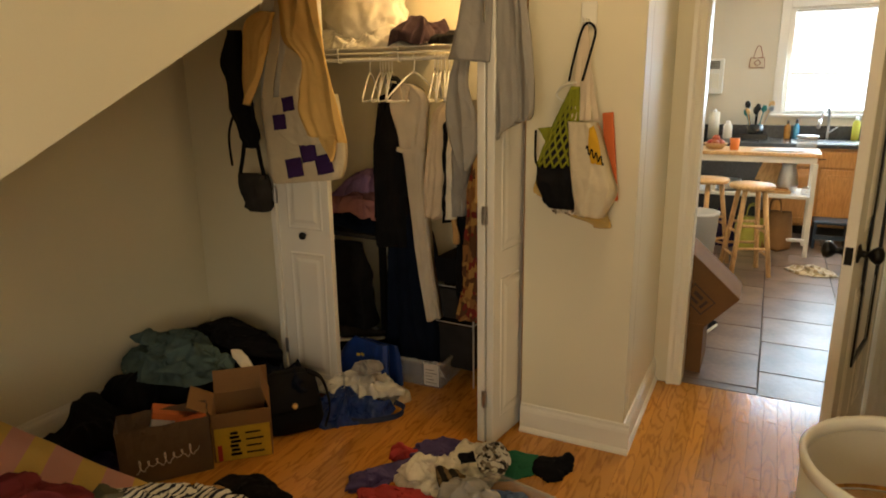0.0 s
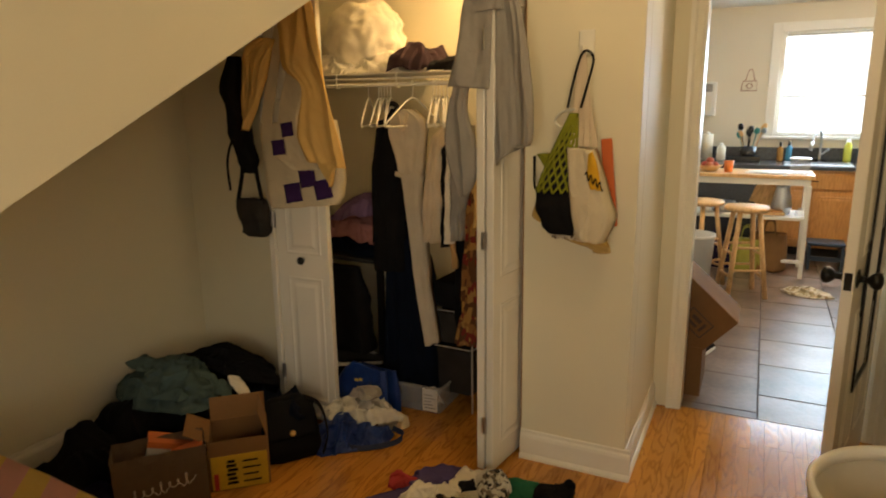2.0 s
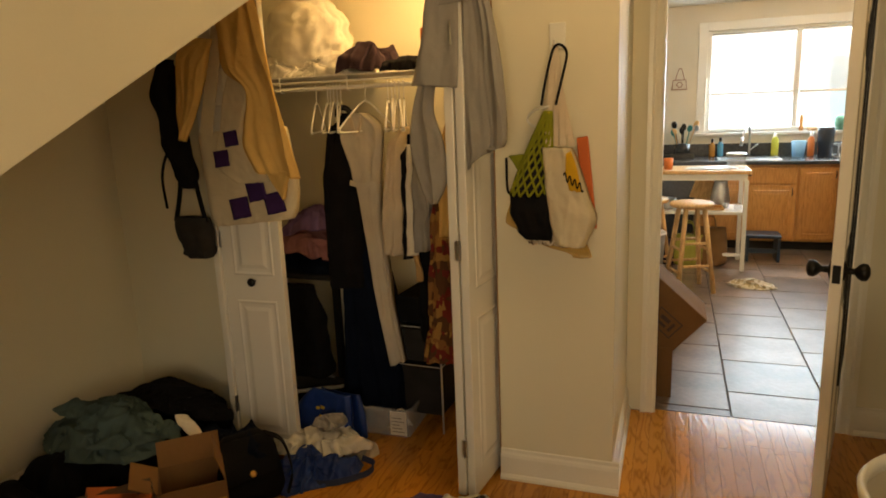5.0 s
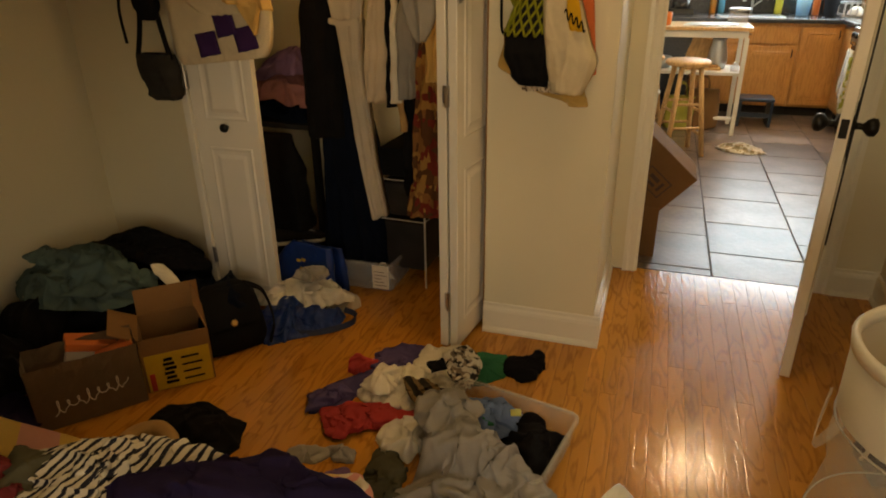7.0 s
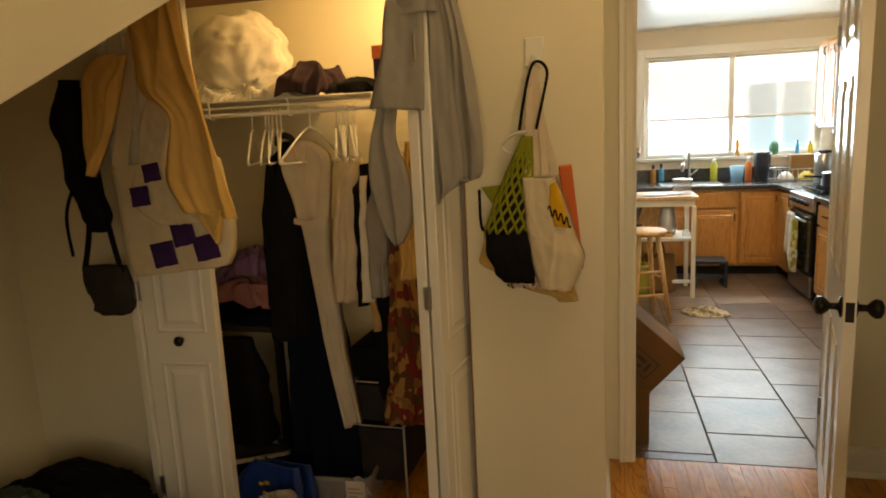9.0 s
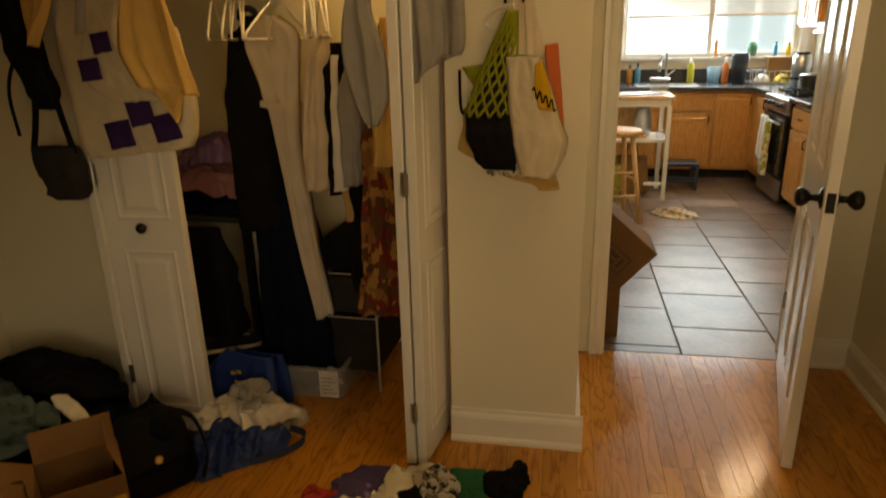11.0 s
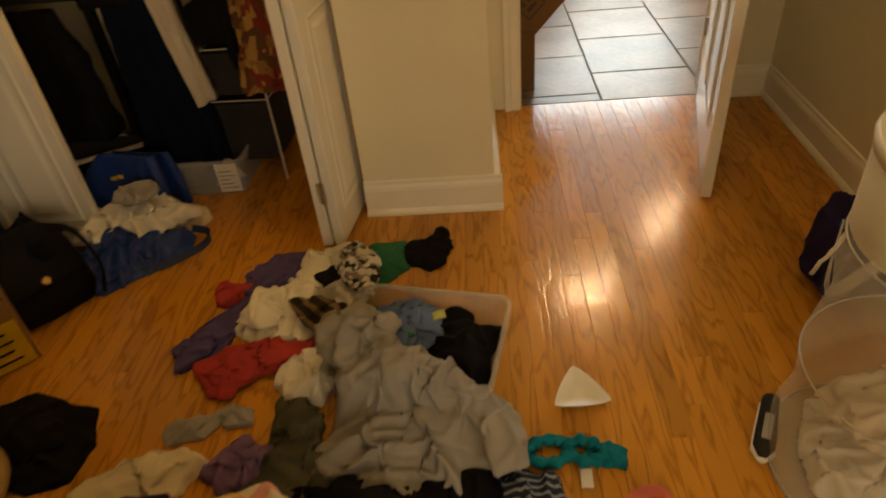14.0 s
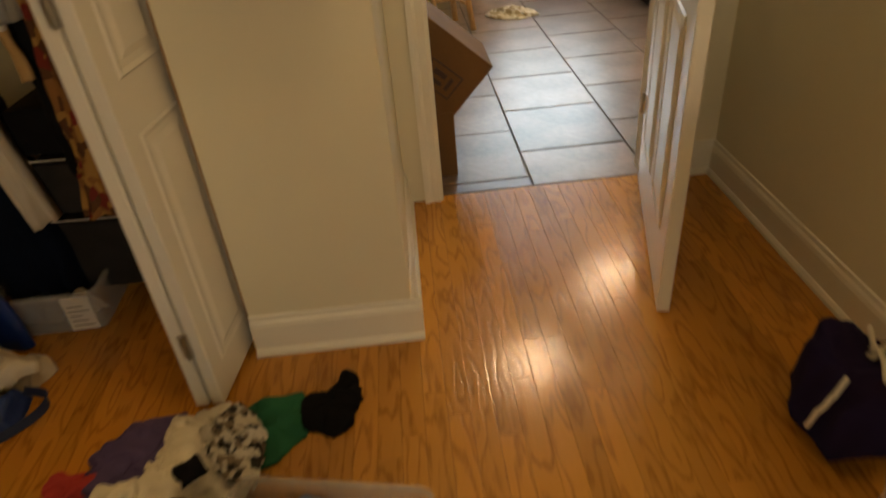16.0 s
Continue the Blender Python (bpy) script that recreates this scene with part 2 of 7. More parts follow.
# ---- building helpers ----
# Where the plan of each group of things lies in the house: the bedroom's things stand slightly turned to its walls.
BEDROOM = pose(-0.113, -0.0135, 0, 0, 0, -2.84)
SHELF = pose(0, 0.045, 0)
NOOK = pose(0.085, 0.0, 0)
CART = pose(0.205, 0.30, 0)
STOOLS = pose(0.20, 0.03, 0)
RUG = pose(0.29, 0.36, 0)
BACK_RUN = pose(0.33, 0.03, 0)
RIGHT_RUN = pose(0.35, 0.11, 0)
PLACE = BEDROOM


def finish(name, bm, material, parent=None, label="", smooth=False, m=None, place=True):
    me = bpy.data.meshes.new(name)
    bm.to_mesh(me)
    bm.free()
    for x in (material if isinstance(material, (list, tuple)) else [material]):
        me.materials.append(x)
    if smooth:
        me.polygons.foreach_set("use_smooth", [True] * len(me.polygons))
    ob = new(name, me)
    if m is not None:
        ob.matrix_basis = m
    if parent is not None:
        ob.parent = parent
    elif place:
        ob.matrix_basis = PLACE @ ob.matrix_basis
    if label:
        tagged(ob, label)
    return ob


def part(name, bm, material, parent, label="", smooth=False, m=None):
    """One mesh object under a thing or under a part."""
    return finish(name, bm, material, parent, label, smooth, m)


def thing(name, label, category, group="", m=None):
    ob = new(name)
    ob.empty_display_size = 0.05
    ob.matrix_basis = PLACE @ m if m is not None else PLACE
    return tagged(ob, label, category, group)


def box(x0, y0, z0, x1, y1, z1, bevel=0.0, bm=None, seg=2):
    own = bmesh.new()
    v = [own.verts.new((x, y, z)) for x in (x0, x1) for y in (y0, y1) for z in (z0, z1)]
    for f in ((0, 1, 3, 2), (4, 6, 7, 5), (0, 4, 5, 1), (2, 3, 7, 6), (0, 2, 6, 4), (1, 5, 7, 3)):
        own.faces.new([v[i] for i in f])
    if bevel:
        bmesh.ops.bevel(own, geom=own.edges[:], offset=bevel, segments=seg, affect="EDGES", profile=0.5)
    if bm is None:
        return own
    join(bm, own)
    return bm


def join(bm, own, m=None):
    """Adds own to bm, moved by m."""
    made = {}
    for v in own.verts:
        made[v] = bm.verts.new(m @ v.co if m is not None else v.co)
    for f in own.faces:
        try:
            bm.faces.new([made[v] for v in f.verts])
        except ValueError:
            pass
    own.free()
    return bm


def loft(rings, close=True, cap=True):
    """A skin over rings of equally many points."""
    bm = bmesh.new()
    rows = [[bm.verts.new(p) for p in r] for r in rings]
    n = len(rows[0])
    for a, b in zip(rows, rows[1:]):
        for i in range(n if close else n - 1):
            j = (i + 1) % n
            bm.faces.new((a[i], a[j], b[j], b[i]))
    if cap and close:
        bm.faces.new(rows[0][::-1])
        bm.faces.new(rows[-1])
    return bm


def lathe(profile, seg=24, cap=True):
    """A turned body from (radius, height) pairs."""
    return loft([[(r * math.cos(2 * math.pi * i / seg), r * math.sin(2 * math.pi * i / seg), z) for i in range(seg)] for r, z in profile], True, cap)


def tube(points, r, seg=8, taper=None):
    """A round bar along points."""
    rings = []
    pts = [Vector(p) for p in points]
    side = None
    for i, p in enumerate(pts):
        d = (pts[min(i + 1, len(pts) - 1)] - pts[max(i - 1, 0)]).normalized()
        if side is None:
            side = d.orthogonal().normalized()
        side = (side - d * side.dot(d)).normalized()
        up = d.cross(side)
        rr = r if taper is None else r + (taper - r) * i / (len(pts) - 1)
        rings.append([p + (side * math.cos(a) + up * math.sin(a)) * rr for a in (2 * math.pi * k / seg for k in range(seg))])
    return loft(rings)


def strap(points, width, thick, across=(1, 0, 0)):
    """A flat band along points."""
    rings = []
    pts = [Vector(p) for p in points]
    for i, p in enumerate(pts):
        d = (pts[min(i + 1, len(pts) - 1)] - pts[max(i - 1, 0)]).normalized()
        a = Vector(across)
        a = (a - d * a.dot(d)).normalized()
        u = d.cross(a)
        rings.append([p + a * width / 2 + u * thick / 2, p - a * width / 2 + u * thick / 2, p - a * width / 2 - u * thick / 2, p + a * width / 2 - u * thick / 2])
    return loft(rings)


def curve_pts(ctrl, n=24, closed=False):
    """A smooth line through a few control points."""
    c = [Vector(p) for p in ctrl]
    k = len(c)
    out = []
    spans = k if closed else k - 1
    for s in range(spans):
        p = [c[(s + o) % k] if closed else c[min(max(s + o, 0), k - 1)] for o in (-1, 0, 1, 2)]
        for i in range(max(1, n // spans)):
            t = i / max(1, n // spans)
            out.append(0.5 * ((2 * p[1]) + (p[2] - p[0]) * t + (2 * p[0] - 5 * p[1] + 4 * p[2] - p[3]) * t * t + (3 * p[1] - p[0] - 3 * p[2] + p[3]) * t ** 3))
    if not closed:
        out.append(c[-1])
    return out


def ridge(p, seed, scale):
    """Folds: sharp crests and soft valleys, 0 to 1."""
    q = Vector((p[0] * scale + seed * 7.3, p[1] * scale - seed * 3.1, p[2] * scale + seed * 1.7))
    w = noise.noise(q * 0.6) * 1.2
    a = 1 - abs(noise.noise(Vector((q.x + w, q.y * 0.55 - w, q.z))) * 2.0)
    b = 1 - abs(noise.noise(Vector((q.x * 0.9 - w, q.y * 1.9, q.z + 5.2))) * 2.2)
    return max(0.0, 0.62 * a + 0.38 * b)


def heap(outline, h, seed, fold=0.03, scale=9.0, rings=0, seg=0, under=None, lift=0.0, flat=0.35):
    """A crumpled garment: a sheet larger than its outline is laid over a low lump, or over under(x, y), and let buckle into folds of its own."""
    soft = np.array([(p.x, p.y) for p in curve_pts([(x, y, 0) for x, y in outline], 12 * len(outline), True)])
    ends = np.array(outline + outline[:1], float)
    hard = np.concatenate([a + (b - a) * np.linspace(0, 1, 12, endpoint=False)[:, None] for a, b in zip(ends, ends[1:])])
    rim = hard if len(soft) != len(hard) else 0.3 * soft + 0.7 * hard
    c = rim.mean(0)
    ang = np.arctan2(rim[:, 1] - c[1], rim[:, 0] - c[0])
    order = np.argsort(ang)
    ang, rad = ang[order], np.hypot(*(rim - c).T)[order]
    size = float(rad.mean() * 2)
    n = int(min(66, max(28, size / 0.0075)))
    rs = np.random.RandomState(int(seed * 10) + 7)
    a, b = np.meshgrid(np.linspace(-1, 1, n), np.linspace(-1, 1, n), indexing="ij")
    r, th = np.maximum(abs(a), abs(b)), np.arctan2(b, a)
    ragged = 1 + 0.05 * np.sin(2 * th + rs.rand() * 6) + 0.03 * np.sin(5 * th + rs.rand() * 6) + 0.012 * np.sin(9 * th + rs.rand() * 6)
    rr = r * np.interp(th, ang, rad, period=2 * np.pi) * ragged
    P = np.stack([c[0] + rr * np.cos(th), c[1] + rr * np.sin(th), np.zeros_like(r)], -1)

    def waves(k, lo, hi):
        out = np.zeros_like(r)
        for _ in range(k):
            q, f = rs.rand() * 6.28, rs.uniform(lo, hi)
            out += np.sin((P[..., 0] * np.cos(q) + P[..., 1] * np.sin(q)) * f + rs.rand() * 6.28)
        return out / math.sqrt(k)

    lump = h * 0.62 * (1 - r ** (0.5 + 2.2 * flat)) * (1 + 0.38 * waves(5, 9, 30))
    base = np.vectorize(under)(P[..., 0], P[..., 1]) if under else np.zeros_like(r)
    crest = np.zeros_like(r)
    for _ in range(4):
        q, f = rs.rand() * 6.28, 6.28 / rs.uniform(0.10, 0.24)
        u, v = P[..., 0] * np.cos(q) + P[..., 1] * np.sin(q), P[..., 1] * np.cos(q) - P[..., 0] * np.sin(q)
        bent = np.sin(u * f + 1.1 * np.sin(v * f * 0.35 + rs.rand() * 6) + rs.rand() * 6)
        crest = np.maximum(crest, (1 - abs(bent)) ** 2 * (0.5 + 0.5 * np.sin(v * f * 0.3 + rs.rand() * 6)))
    lump = lump + min(0.035, 0.45 * h) * crest * np.minimum(1, (1 - r) * 5)
    F = base + lift + 0.004 + np.maximum(0, lump)
    lam = min(size, 0.42) * max(0.5, 9.0 / scale)
    grow = 1 + min(0.62, 0.22 + 7.0 * fold) * (1 + 0.5 * np.clip(waves(5, 8, 20), -1, 1)) * (0.42 + 0.58 * np.minimum(1, (1 - r) * 5))
    P[..., 2] = F + 0.006 + np.minimum(1, (1 - r) * 6) * np.abs(0.055 * lam * waves(6, 6.28 / (0.42 * lam), 6.28 / (0.15 * lam)))
    pairs = []
    idx = np.arange(n * n).reshape(n, n)
    flatP = P.reshape(-1, 3)
    g = grow.reshape(-1)

    def add(i, j, k):
        for s in (0, 1):
            x, y = i, j
            x, y = (x[s::2], y[s::2]) if k == 0 else (x[:, s::2], y[:, s::2])
            x, y = x.reshape(-1), y.reshape(-1)
            d = np.linalg.norm(flatP[x, :2] - flatP[y, :2], axis=1)
            pairs.append((x, y, d * (g[x] + g[y]) / 2))

    add(idx[:-1], idx[1:], 0), add(idx[:, :-1], idx[:, 1:], 1)
    add(idx[:-1, :-1], idx[1:, 1:], 0), add(idx[:-1, 1:], idx[1:, :-1], 0)
    bend = []
    for i, j, k in ((idx[:-2], idx[2:], idx[1:-1]), (idx[:, :-2], idx[:, 2:], idx[:, 1:-1])):
        i, j, k = i.reshape(-1), j.reshape(-1), k.reshape(-1)
        bend.append((i, j, np.linalg.norm(flatP[i, :2] - flatP[k, :2], axis=1) * g[i] + np.linalg.norm(flatP[j, :2] - flatP[k, :2], axis=1) * g[j]))
    Ff = F.reshape(-1)
    X, V = flatP.copy(), np.zeros_like(flatP)
    edge = (r > 0.97).reshape(-1)
    for it in range(80):
        V *= 0.80
        V[:, 2] -= 0.0007
        Q = X + V
        for x, y, d in pairs:
            e = Q[x] - Q[y]
            ln = np.linalg.norm(e, axis=1) + 1e-9
            m = (e * ((ln - d) / ln * 0.44)[:, None])
            Q[x] -= m
            Q[y] += m
        for x, y, d in bend:
            e = Q[x] - Q[y]
            ln = np.linalg.norm(e, axis=1) + 1e-9
            m = (e * (np.minimum(0, ln - d * 0.9) / ln * 0.02)[:, None])
            np.subtract.at(Q, x, m)
            np.add.at(Q, y, m)
        low = Q[:, 2] < Ff
        Q[low, 2] = Ff[low]
        Q[low, :2] = X[low, :2] + (Q[low, :2] - X[low, :2]) * 0.35
        Q[edge, :2] = X[edge, :2] + (Q[edge, :2] - X[edge, :2]) * 0.12
        Q[:, 2] = np.minimum(Q[:, 2], Ff + 0.075)
        V = np.clip(Q - X, -0.02, 0.02)
        X = Q
    G = X.reshape(n, n, 3)
    for _ in range(1):
        G[1:-1, 1:-1] = 0.6 * G[1:-1, 1:-1] + 0.1 * (G[:-2, 1:-1] + G[2:, 1:-1] + G[1:-1, :-2] + G[1:-1, 2:])
    bm = bmesh.new()
    up = [bm.verts.new(p) for p in G.reshape(-1, 3)]
    dn = [bm.verts.new((p[0], p[1], max(p[2] - 0.004, 0.0012 + (f - 0.004 if under or lift else 0)))) for p, f in zip(G.reshape(-1, 3), Ff)]
    for i in range(n - 1):
        for j in range(n - 1):
            q = (i * n + j, (i + 1) * n + j, (i + 1) * n + j + 1, i * n + j + 1)
            bm.faces.new([up[k] for k in q])
            bm.faces.new([dn[k] for k in q[::-1]])
    ring = list(idx[0]) + list(idx[1:, -1]) + list(idx[-1, -2::-1]) + list(idx[-2:0:-1, 0])
    for k in range(len(ring)):
        p, q = int(ring[k]), int(ring[(k + 1) % len(ring)])
        bm.faces.new((up[q], up[p], dn[p], dn[q]))
    bmesh.ops.recalc_face_normals(bm, faces=bm.faces[:])
    return bm


def bundle(cx, cy, cz, rx, ry, rz, seed, fold=0.16, scale=7.0):
    """A soft rolled-up bundle of bedding: a flattened ball gathered into deep folds."""
    bm = bmesh.new()
    bmesh.ops.create_icosphere(bm, subdivisions=5, radius=1.0)
    for v in bm.verts:
        p = v.co.normalized()
        k = 1 + fold * (ridge((p.x * 0.3, p.y * 0.3, p.z * 0.3), seed, scale) - 0.6) + 0.10 * noise.noise(p * 1.6 + Vector((seed, 0, 0))) + 0.05 * (ridge((p.x * 0.3, p.y * 0.3, p.z * 0.3), seed + 3, scale * 2.2) - 0.6)
        v.co = (cx + p.x * rx * k, cy + p.y * ry * k, max(cz + p.z * rz * k, cz - rz * 0.92))
    return bm


def hanging(stations, seed, folds=5, fold=0.25, seg=56, rows=44, wrinkle=0.006, sharp=1.0):
    """Cloth that hangs: stations of (z, centre x, centre y, half width, half depth) from the top down; the closed section is thrown into upright folds."""
    rings = []
    zs = [s[0] for s in stations]
    for k in range(rows + 1):
        z = zs[0] + (zs[-1] - zs[0]) * k / rows
        for a, b in zip(stations, stations[1:]):
            if a[0] >= z >= b[0] - 1e-9:
                t = (a[0] - z) / max(1e-9, a[0] - b[0])
                t = t * t * (3 - 2 * t)
                cx, cy, w, d = [a[i] + (b[i] - a[i]) * t for i in (1, 2, 3, 4)]
                break
        fall = k / rows
        row = []
        for i in range(seg):
            a = 2 * math.pi * i / seg
            ca, sa = math.cos(a), math.sin(a)
            x = w * math.copysign(abs(ca) ** 0.75, ca)
            y = d * math.copysign(abs(sa) ** 0.75, sa)
            u = x / max(w, 1e-4)
            bend = 0.5 * noise.noise(Vector((seed, z * 2.2, u * 0.6)))
            g = 1.5 * noise.noise(Vector((u * folds * 0.62 + seed * 5.1 + bend, z * 1.5 + (7 if sa > 0 else 0), seed)))
            g += 0.6 * noise.noise(Vector((u * folds * 1.5 - bend * 2, z * 3.4, seed + 9)))
            crest = 1 - abs(noise.noise(Vector((u * folds * 0.8 + seed * 3.3 - bend, z * 0.8 + (5 if sa > 0 else 0), seed * 2)))) * 2.2
            g += 0.9 * max(0.0, crest) ** 2 * (-1 if sa < 0 else 1)
            y += g * d * fold * (0.4 + 0.8 * fall)
            dz = wrinkle * 2 * noise.noise(Vector((x * 22, z * 9, seed)))
            y += wrinkle * (noise.noise(Vector((x * 26 + seed + z * 9, z * 15 - x * 12, 0.3))) + 0.5 * noise.noise(Vector((x * 50 - z * 20, z * 34, seed)))) * 1.6
            hem = 0.012 * noise.noise(Vector((x * 9, seed, 3.0))) * (1 if k == rows else 0)
            row.append((cx + x + dz, cy + y, z + hem))
        rings.append(row)
    return loft(rings)


def drape(left, right, y, seed, folds=5, amp=0.012, rows=44, cols=40, thick=0.006, slope=0.0, round_off=0.012):
    """A flat hung cloth: ruled from its left edge to its right edge, each an (x, z) line from the top down, thrown into folds that run down it."""
    def even(line):
        p = curve_pts([(x, 0, z) for x, z in line], 60)
        d = [0.0]
        for a, b in zip(p, p[1:]):
            d.append(d[-1] + (b - a).length)
        t = [k / rows * d[-1] for k in range(rows + 1)]
        return [np.interp(t, d, [q[i] for q in p]) for i in (0, 2)]
    (lx, lz), (rx, rz) = even(left), even(right)
    bm = bmesh.new()
    grids = []
    for s in (0, 1):
        g = []
        for j in range(rows + 1):
            v, row = j / rows, []
            for i in range(cols + 1):
                u = i / cols
                x, z = lx[j] + (rx[j] - lx[j]) * u, lz[j] + (rz[j] - lz[j]) * u
                w = 0.7 * noise.noise(Vector((v * 2.0, seed, u)))
                f = noise.noise(Vector((u * folds * 0.55 + w + seed * 3.7, v * 0.9, seed)))
                f += 0.5 * noise.noise(Vector((u * folds * 1.3 - w, v * 1.8 + u, seed + 4)))
                crest = max(0.0, 1 - abs(noise.noise(Vector((u * folds * 0.6 - w + seed, v * 0.7, seed * 2)))) * 3.0) ** 2
                fine = noise.noise(Vector((x * 40, z * 30 + x * 15, seed))) * 0.0025
                edge = round_off * (max(0, 1 - u * 9) ** 2 + max(0, 1 - (1 - u) * 9) ** 2)
                row.append(bm.verts.new((x, y + slope * v - amp * (1.5 * f + 0.8 * crest) * (0.5 + 0.7 * v) + edge + fine + thick * s, z + (0.004 * noise.noise(Vector((u * 7, seed, 2))) if j == rows else 0))))
            g.append(row)
        grids.append(g)
        for j in range(rows):
            for i in range(cols):
                q = (g[j][i], g[j][i + 1], g[j + 1][i + 1], g[j + 1][i])
                bm.faces.new(q[::-1] if s == 0 else q)
    a, b = grids
    ring = [(0, i) for i in range(cols)] + [(j, cols) for j in range(rows)] + [(rows, i) for i in range(cols, 0, -1)] + [(j, 0) for j in range(rows, 0, -1)]
    for (j, i), (m, n) in zip(ring, ring[1:] + ring[:1]):
        bm.faces.new((a[j][i], a[m][n], b[m][n], b[j][i]))
    bmesh.ops.recalc_face_normals(bm, faces=bm.faces[:])
    return bm


def top_at(ob, x, y, r=0.025):
    """The highest point of a mesh near a spot."""
    return max((v.co.z for v in ob.data.vertices if abs(v.co.x - x) < r and abs(v.co.y - y) < r), default=0.0)


def label_text(body, size, m, material, parent, name, depth=0.0006, shear=0.0):
    cu = bpy.data.curves.new(name, "FONT")
    cu.body, cu.size, cu.extrude, cu.shear, cu.align_x, cu.align_y = body, size, depth, shear, "CENTER", "CENTER"
    cu.materials.append(material)
    ob = new(name, cu)
    ob.matrix_basis = m
    ob.parent = parent
    return ob


def structure(name, bm, material, label="", smooth=False):
    return tagged(finish(name, bm, material, None, "", smooth, place=False), label, "", "", "structure")

# ---- the bedroom, its closet and the kitchen behind: walls, floors, ceilings ----
KX0, KX1, KY1 = -1.55, 2.21, 8.03
FRONT, DOORWALL, RIGHT, LEFT, BACK, TOP = 2.73, 3.485, 1.03, -2.42, -2.4, 2.50
CL, CR = -1.805, -0.585  # closet opening
DX0, DX1 = 0.0, 0.775  # kitchen doorway
SEAM = 3.512
bm = box(LEFT - 0.12, FRONT, 0, CL, FRONT + 0.12, TOP)
box(CL, FRONT, 2.0, CR, FRONT + 0.12, TOP, 0, bm)
box(CR, FRONT, 0, -0.14, FRONT + 0.12, TOP, 0.004, bm)
structure("wall_closet_front", bm, M_WALL, "cream painted wall with the closet opening")
structure("wall_alcove_side", box(-0.26, FRONT + 0.12, 0, -0.14, DOORWALL + 0.12, TOP), M_WALL, "cream painted side wall of the entry nook")
bm = box(-0.14, DOORWALL, 0, DX0 - 0.015, DOORWALL + 0.12, TOP)
box(DX0 - 0.015, DOORWALL, 2.05, DX1 + 0.014, DOORWALL + 0.12, TOP, 0, bm)
box(DX1 + 0.014, DOORWALL, 0, KX1 + 0.12, DOORWALL + 0.12, TOP, 0, bm)
structure("wall_kitchen_door", bm, M_WALL, "cream painted wall with the kitchen doorway")
# the opening in this wall is added, out of view, for the side fill
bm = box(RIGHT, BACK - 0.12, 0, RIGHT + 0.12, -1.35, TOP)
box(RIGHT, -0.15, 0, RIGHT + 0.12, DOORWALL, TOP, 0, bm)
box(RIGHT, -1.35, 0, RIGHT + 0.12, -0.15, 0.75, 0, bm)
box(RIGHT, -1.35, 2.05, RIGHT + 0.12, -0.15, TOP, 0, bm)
structure("wall_right", bm, M_WALL, "plain cream painted side wall with an added unseen opening")
structure("wall_left", box(LEFT - 0.12, BACK - 0.12, 0, LEFT, FRONT, TOP), M_WALL, "cream painted wall below the stair slope")
# back wall: its opening is added, never in view, for the end fill
bm = box(LEFT, BACK - 0.12, 0, -0.30, BACK, TOP)
box(0.82, BACK - 0.12, 0, RIGHT, BACK, TOP, 0, bm)
box(-0.30, BACK - 0.12, 0, 0.82, BACK, 0.75, 0, bm)
box(-0.30, BACK - 0.12, 2.05, 0.82, BACK, TOP, 0, bm)
structure("wall_back", bm, M_WALL, "plain cream painted end wall with an added unseen opening")
structure("ceiling", box(LEFT - 0.12, BACK - 0.12, TOP, RIGHT + 0.12, DOORWALL + 0.12, TOP + 0.1), M_CEIL, "plain bedroom ceiling")
# stair soffit: a boxed slope along the left wall
def soffit_edge(y):
    return -1.02 + 0.16 * (y - 1.6), 0.737 + 0.572 * y


prof = [(y, top) for y, top in ((-0.4, False), (FRONT - 0.002, False), (FRONT - 0.002, True), (-0.4, True))]
rings = [[(LEFT + 0.002 if left else soffit_edge(y)[0], y, TOP - 0.002 if top else soffit_edge(y)[1]) for y, top in prof] for left in (True, False)]
structure("stair_soffit", loft(rings), M_WALL, "cream boxed-in slope under a staircase")
# closet
structure("wall_closet_back", box(LEFT - 0.12, 3.47, 0, -0.26, 3.535, 2.3), M_WALL, "cream closet back wall")
structure("wall_closet_left", box(LEFT - 0.12, FRONT + 0.12, 0, LEFT, 3.47, 2.3), M_WALL, "cream closet end wall")
structure("ceiling_closet", box(LEFT, FRONT + 0.12, 2.22, -0.26, 3.47, 2.3), M_CEIL, "closet ceiling")
# floors: dark bed under the strips and tiles, which are laid last
structure("subfloor", box(LEFT - 0.12, BACK - 0.12, -0.06, RIGHT + 0.12, SEAM - 0.001, -0.012), M_GAP, "dark joints below the floor strips")
structure("tile_bed", box(KX0 - 0.12, SEAM, -0.06, KX1 + 0.12, KY1 + 0.12, -0.004), M_GROUT, "dark grout under the kitchen tiles")
# kitchen shell
WX0, WX1, WZ0, WZ1 = 0.35, 2.06, 1.13, 2.18
bm = box(KX0 - 0.12, KY1, 0, WX0, KY1 + 0.14, 2.45)
box(WX1, KY1, 0, KX1 + 0.12, KY1 + 0.14, 2.45, 0, bm)
box(WX0, KY1, 0, WX1, KY1 + 0.14, WZ0, 0, bm)
box(WX0, KY1, WZ1, WX1, KY1 + 0.14, 2.45, 0, bm)
structure("wall_kitchen_window", bm, M_KWALL, "beige kitchen wall with a wide window")
structure("wall_kitchen_left", box(KX0 - 0.12, 3.62, 0, KX0, KY1, 2.45), M_KWALL, "beige kitchen wall")
structure("wall_kitchen_right", box(KX1, 3.62, 0, KX1 + 0.12, KY1, 2.45), M_KWALL, "beige kitchen wall")
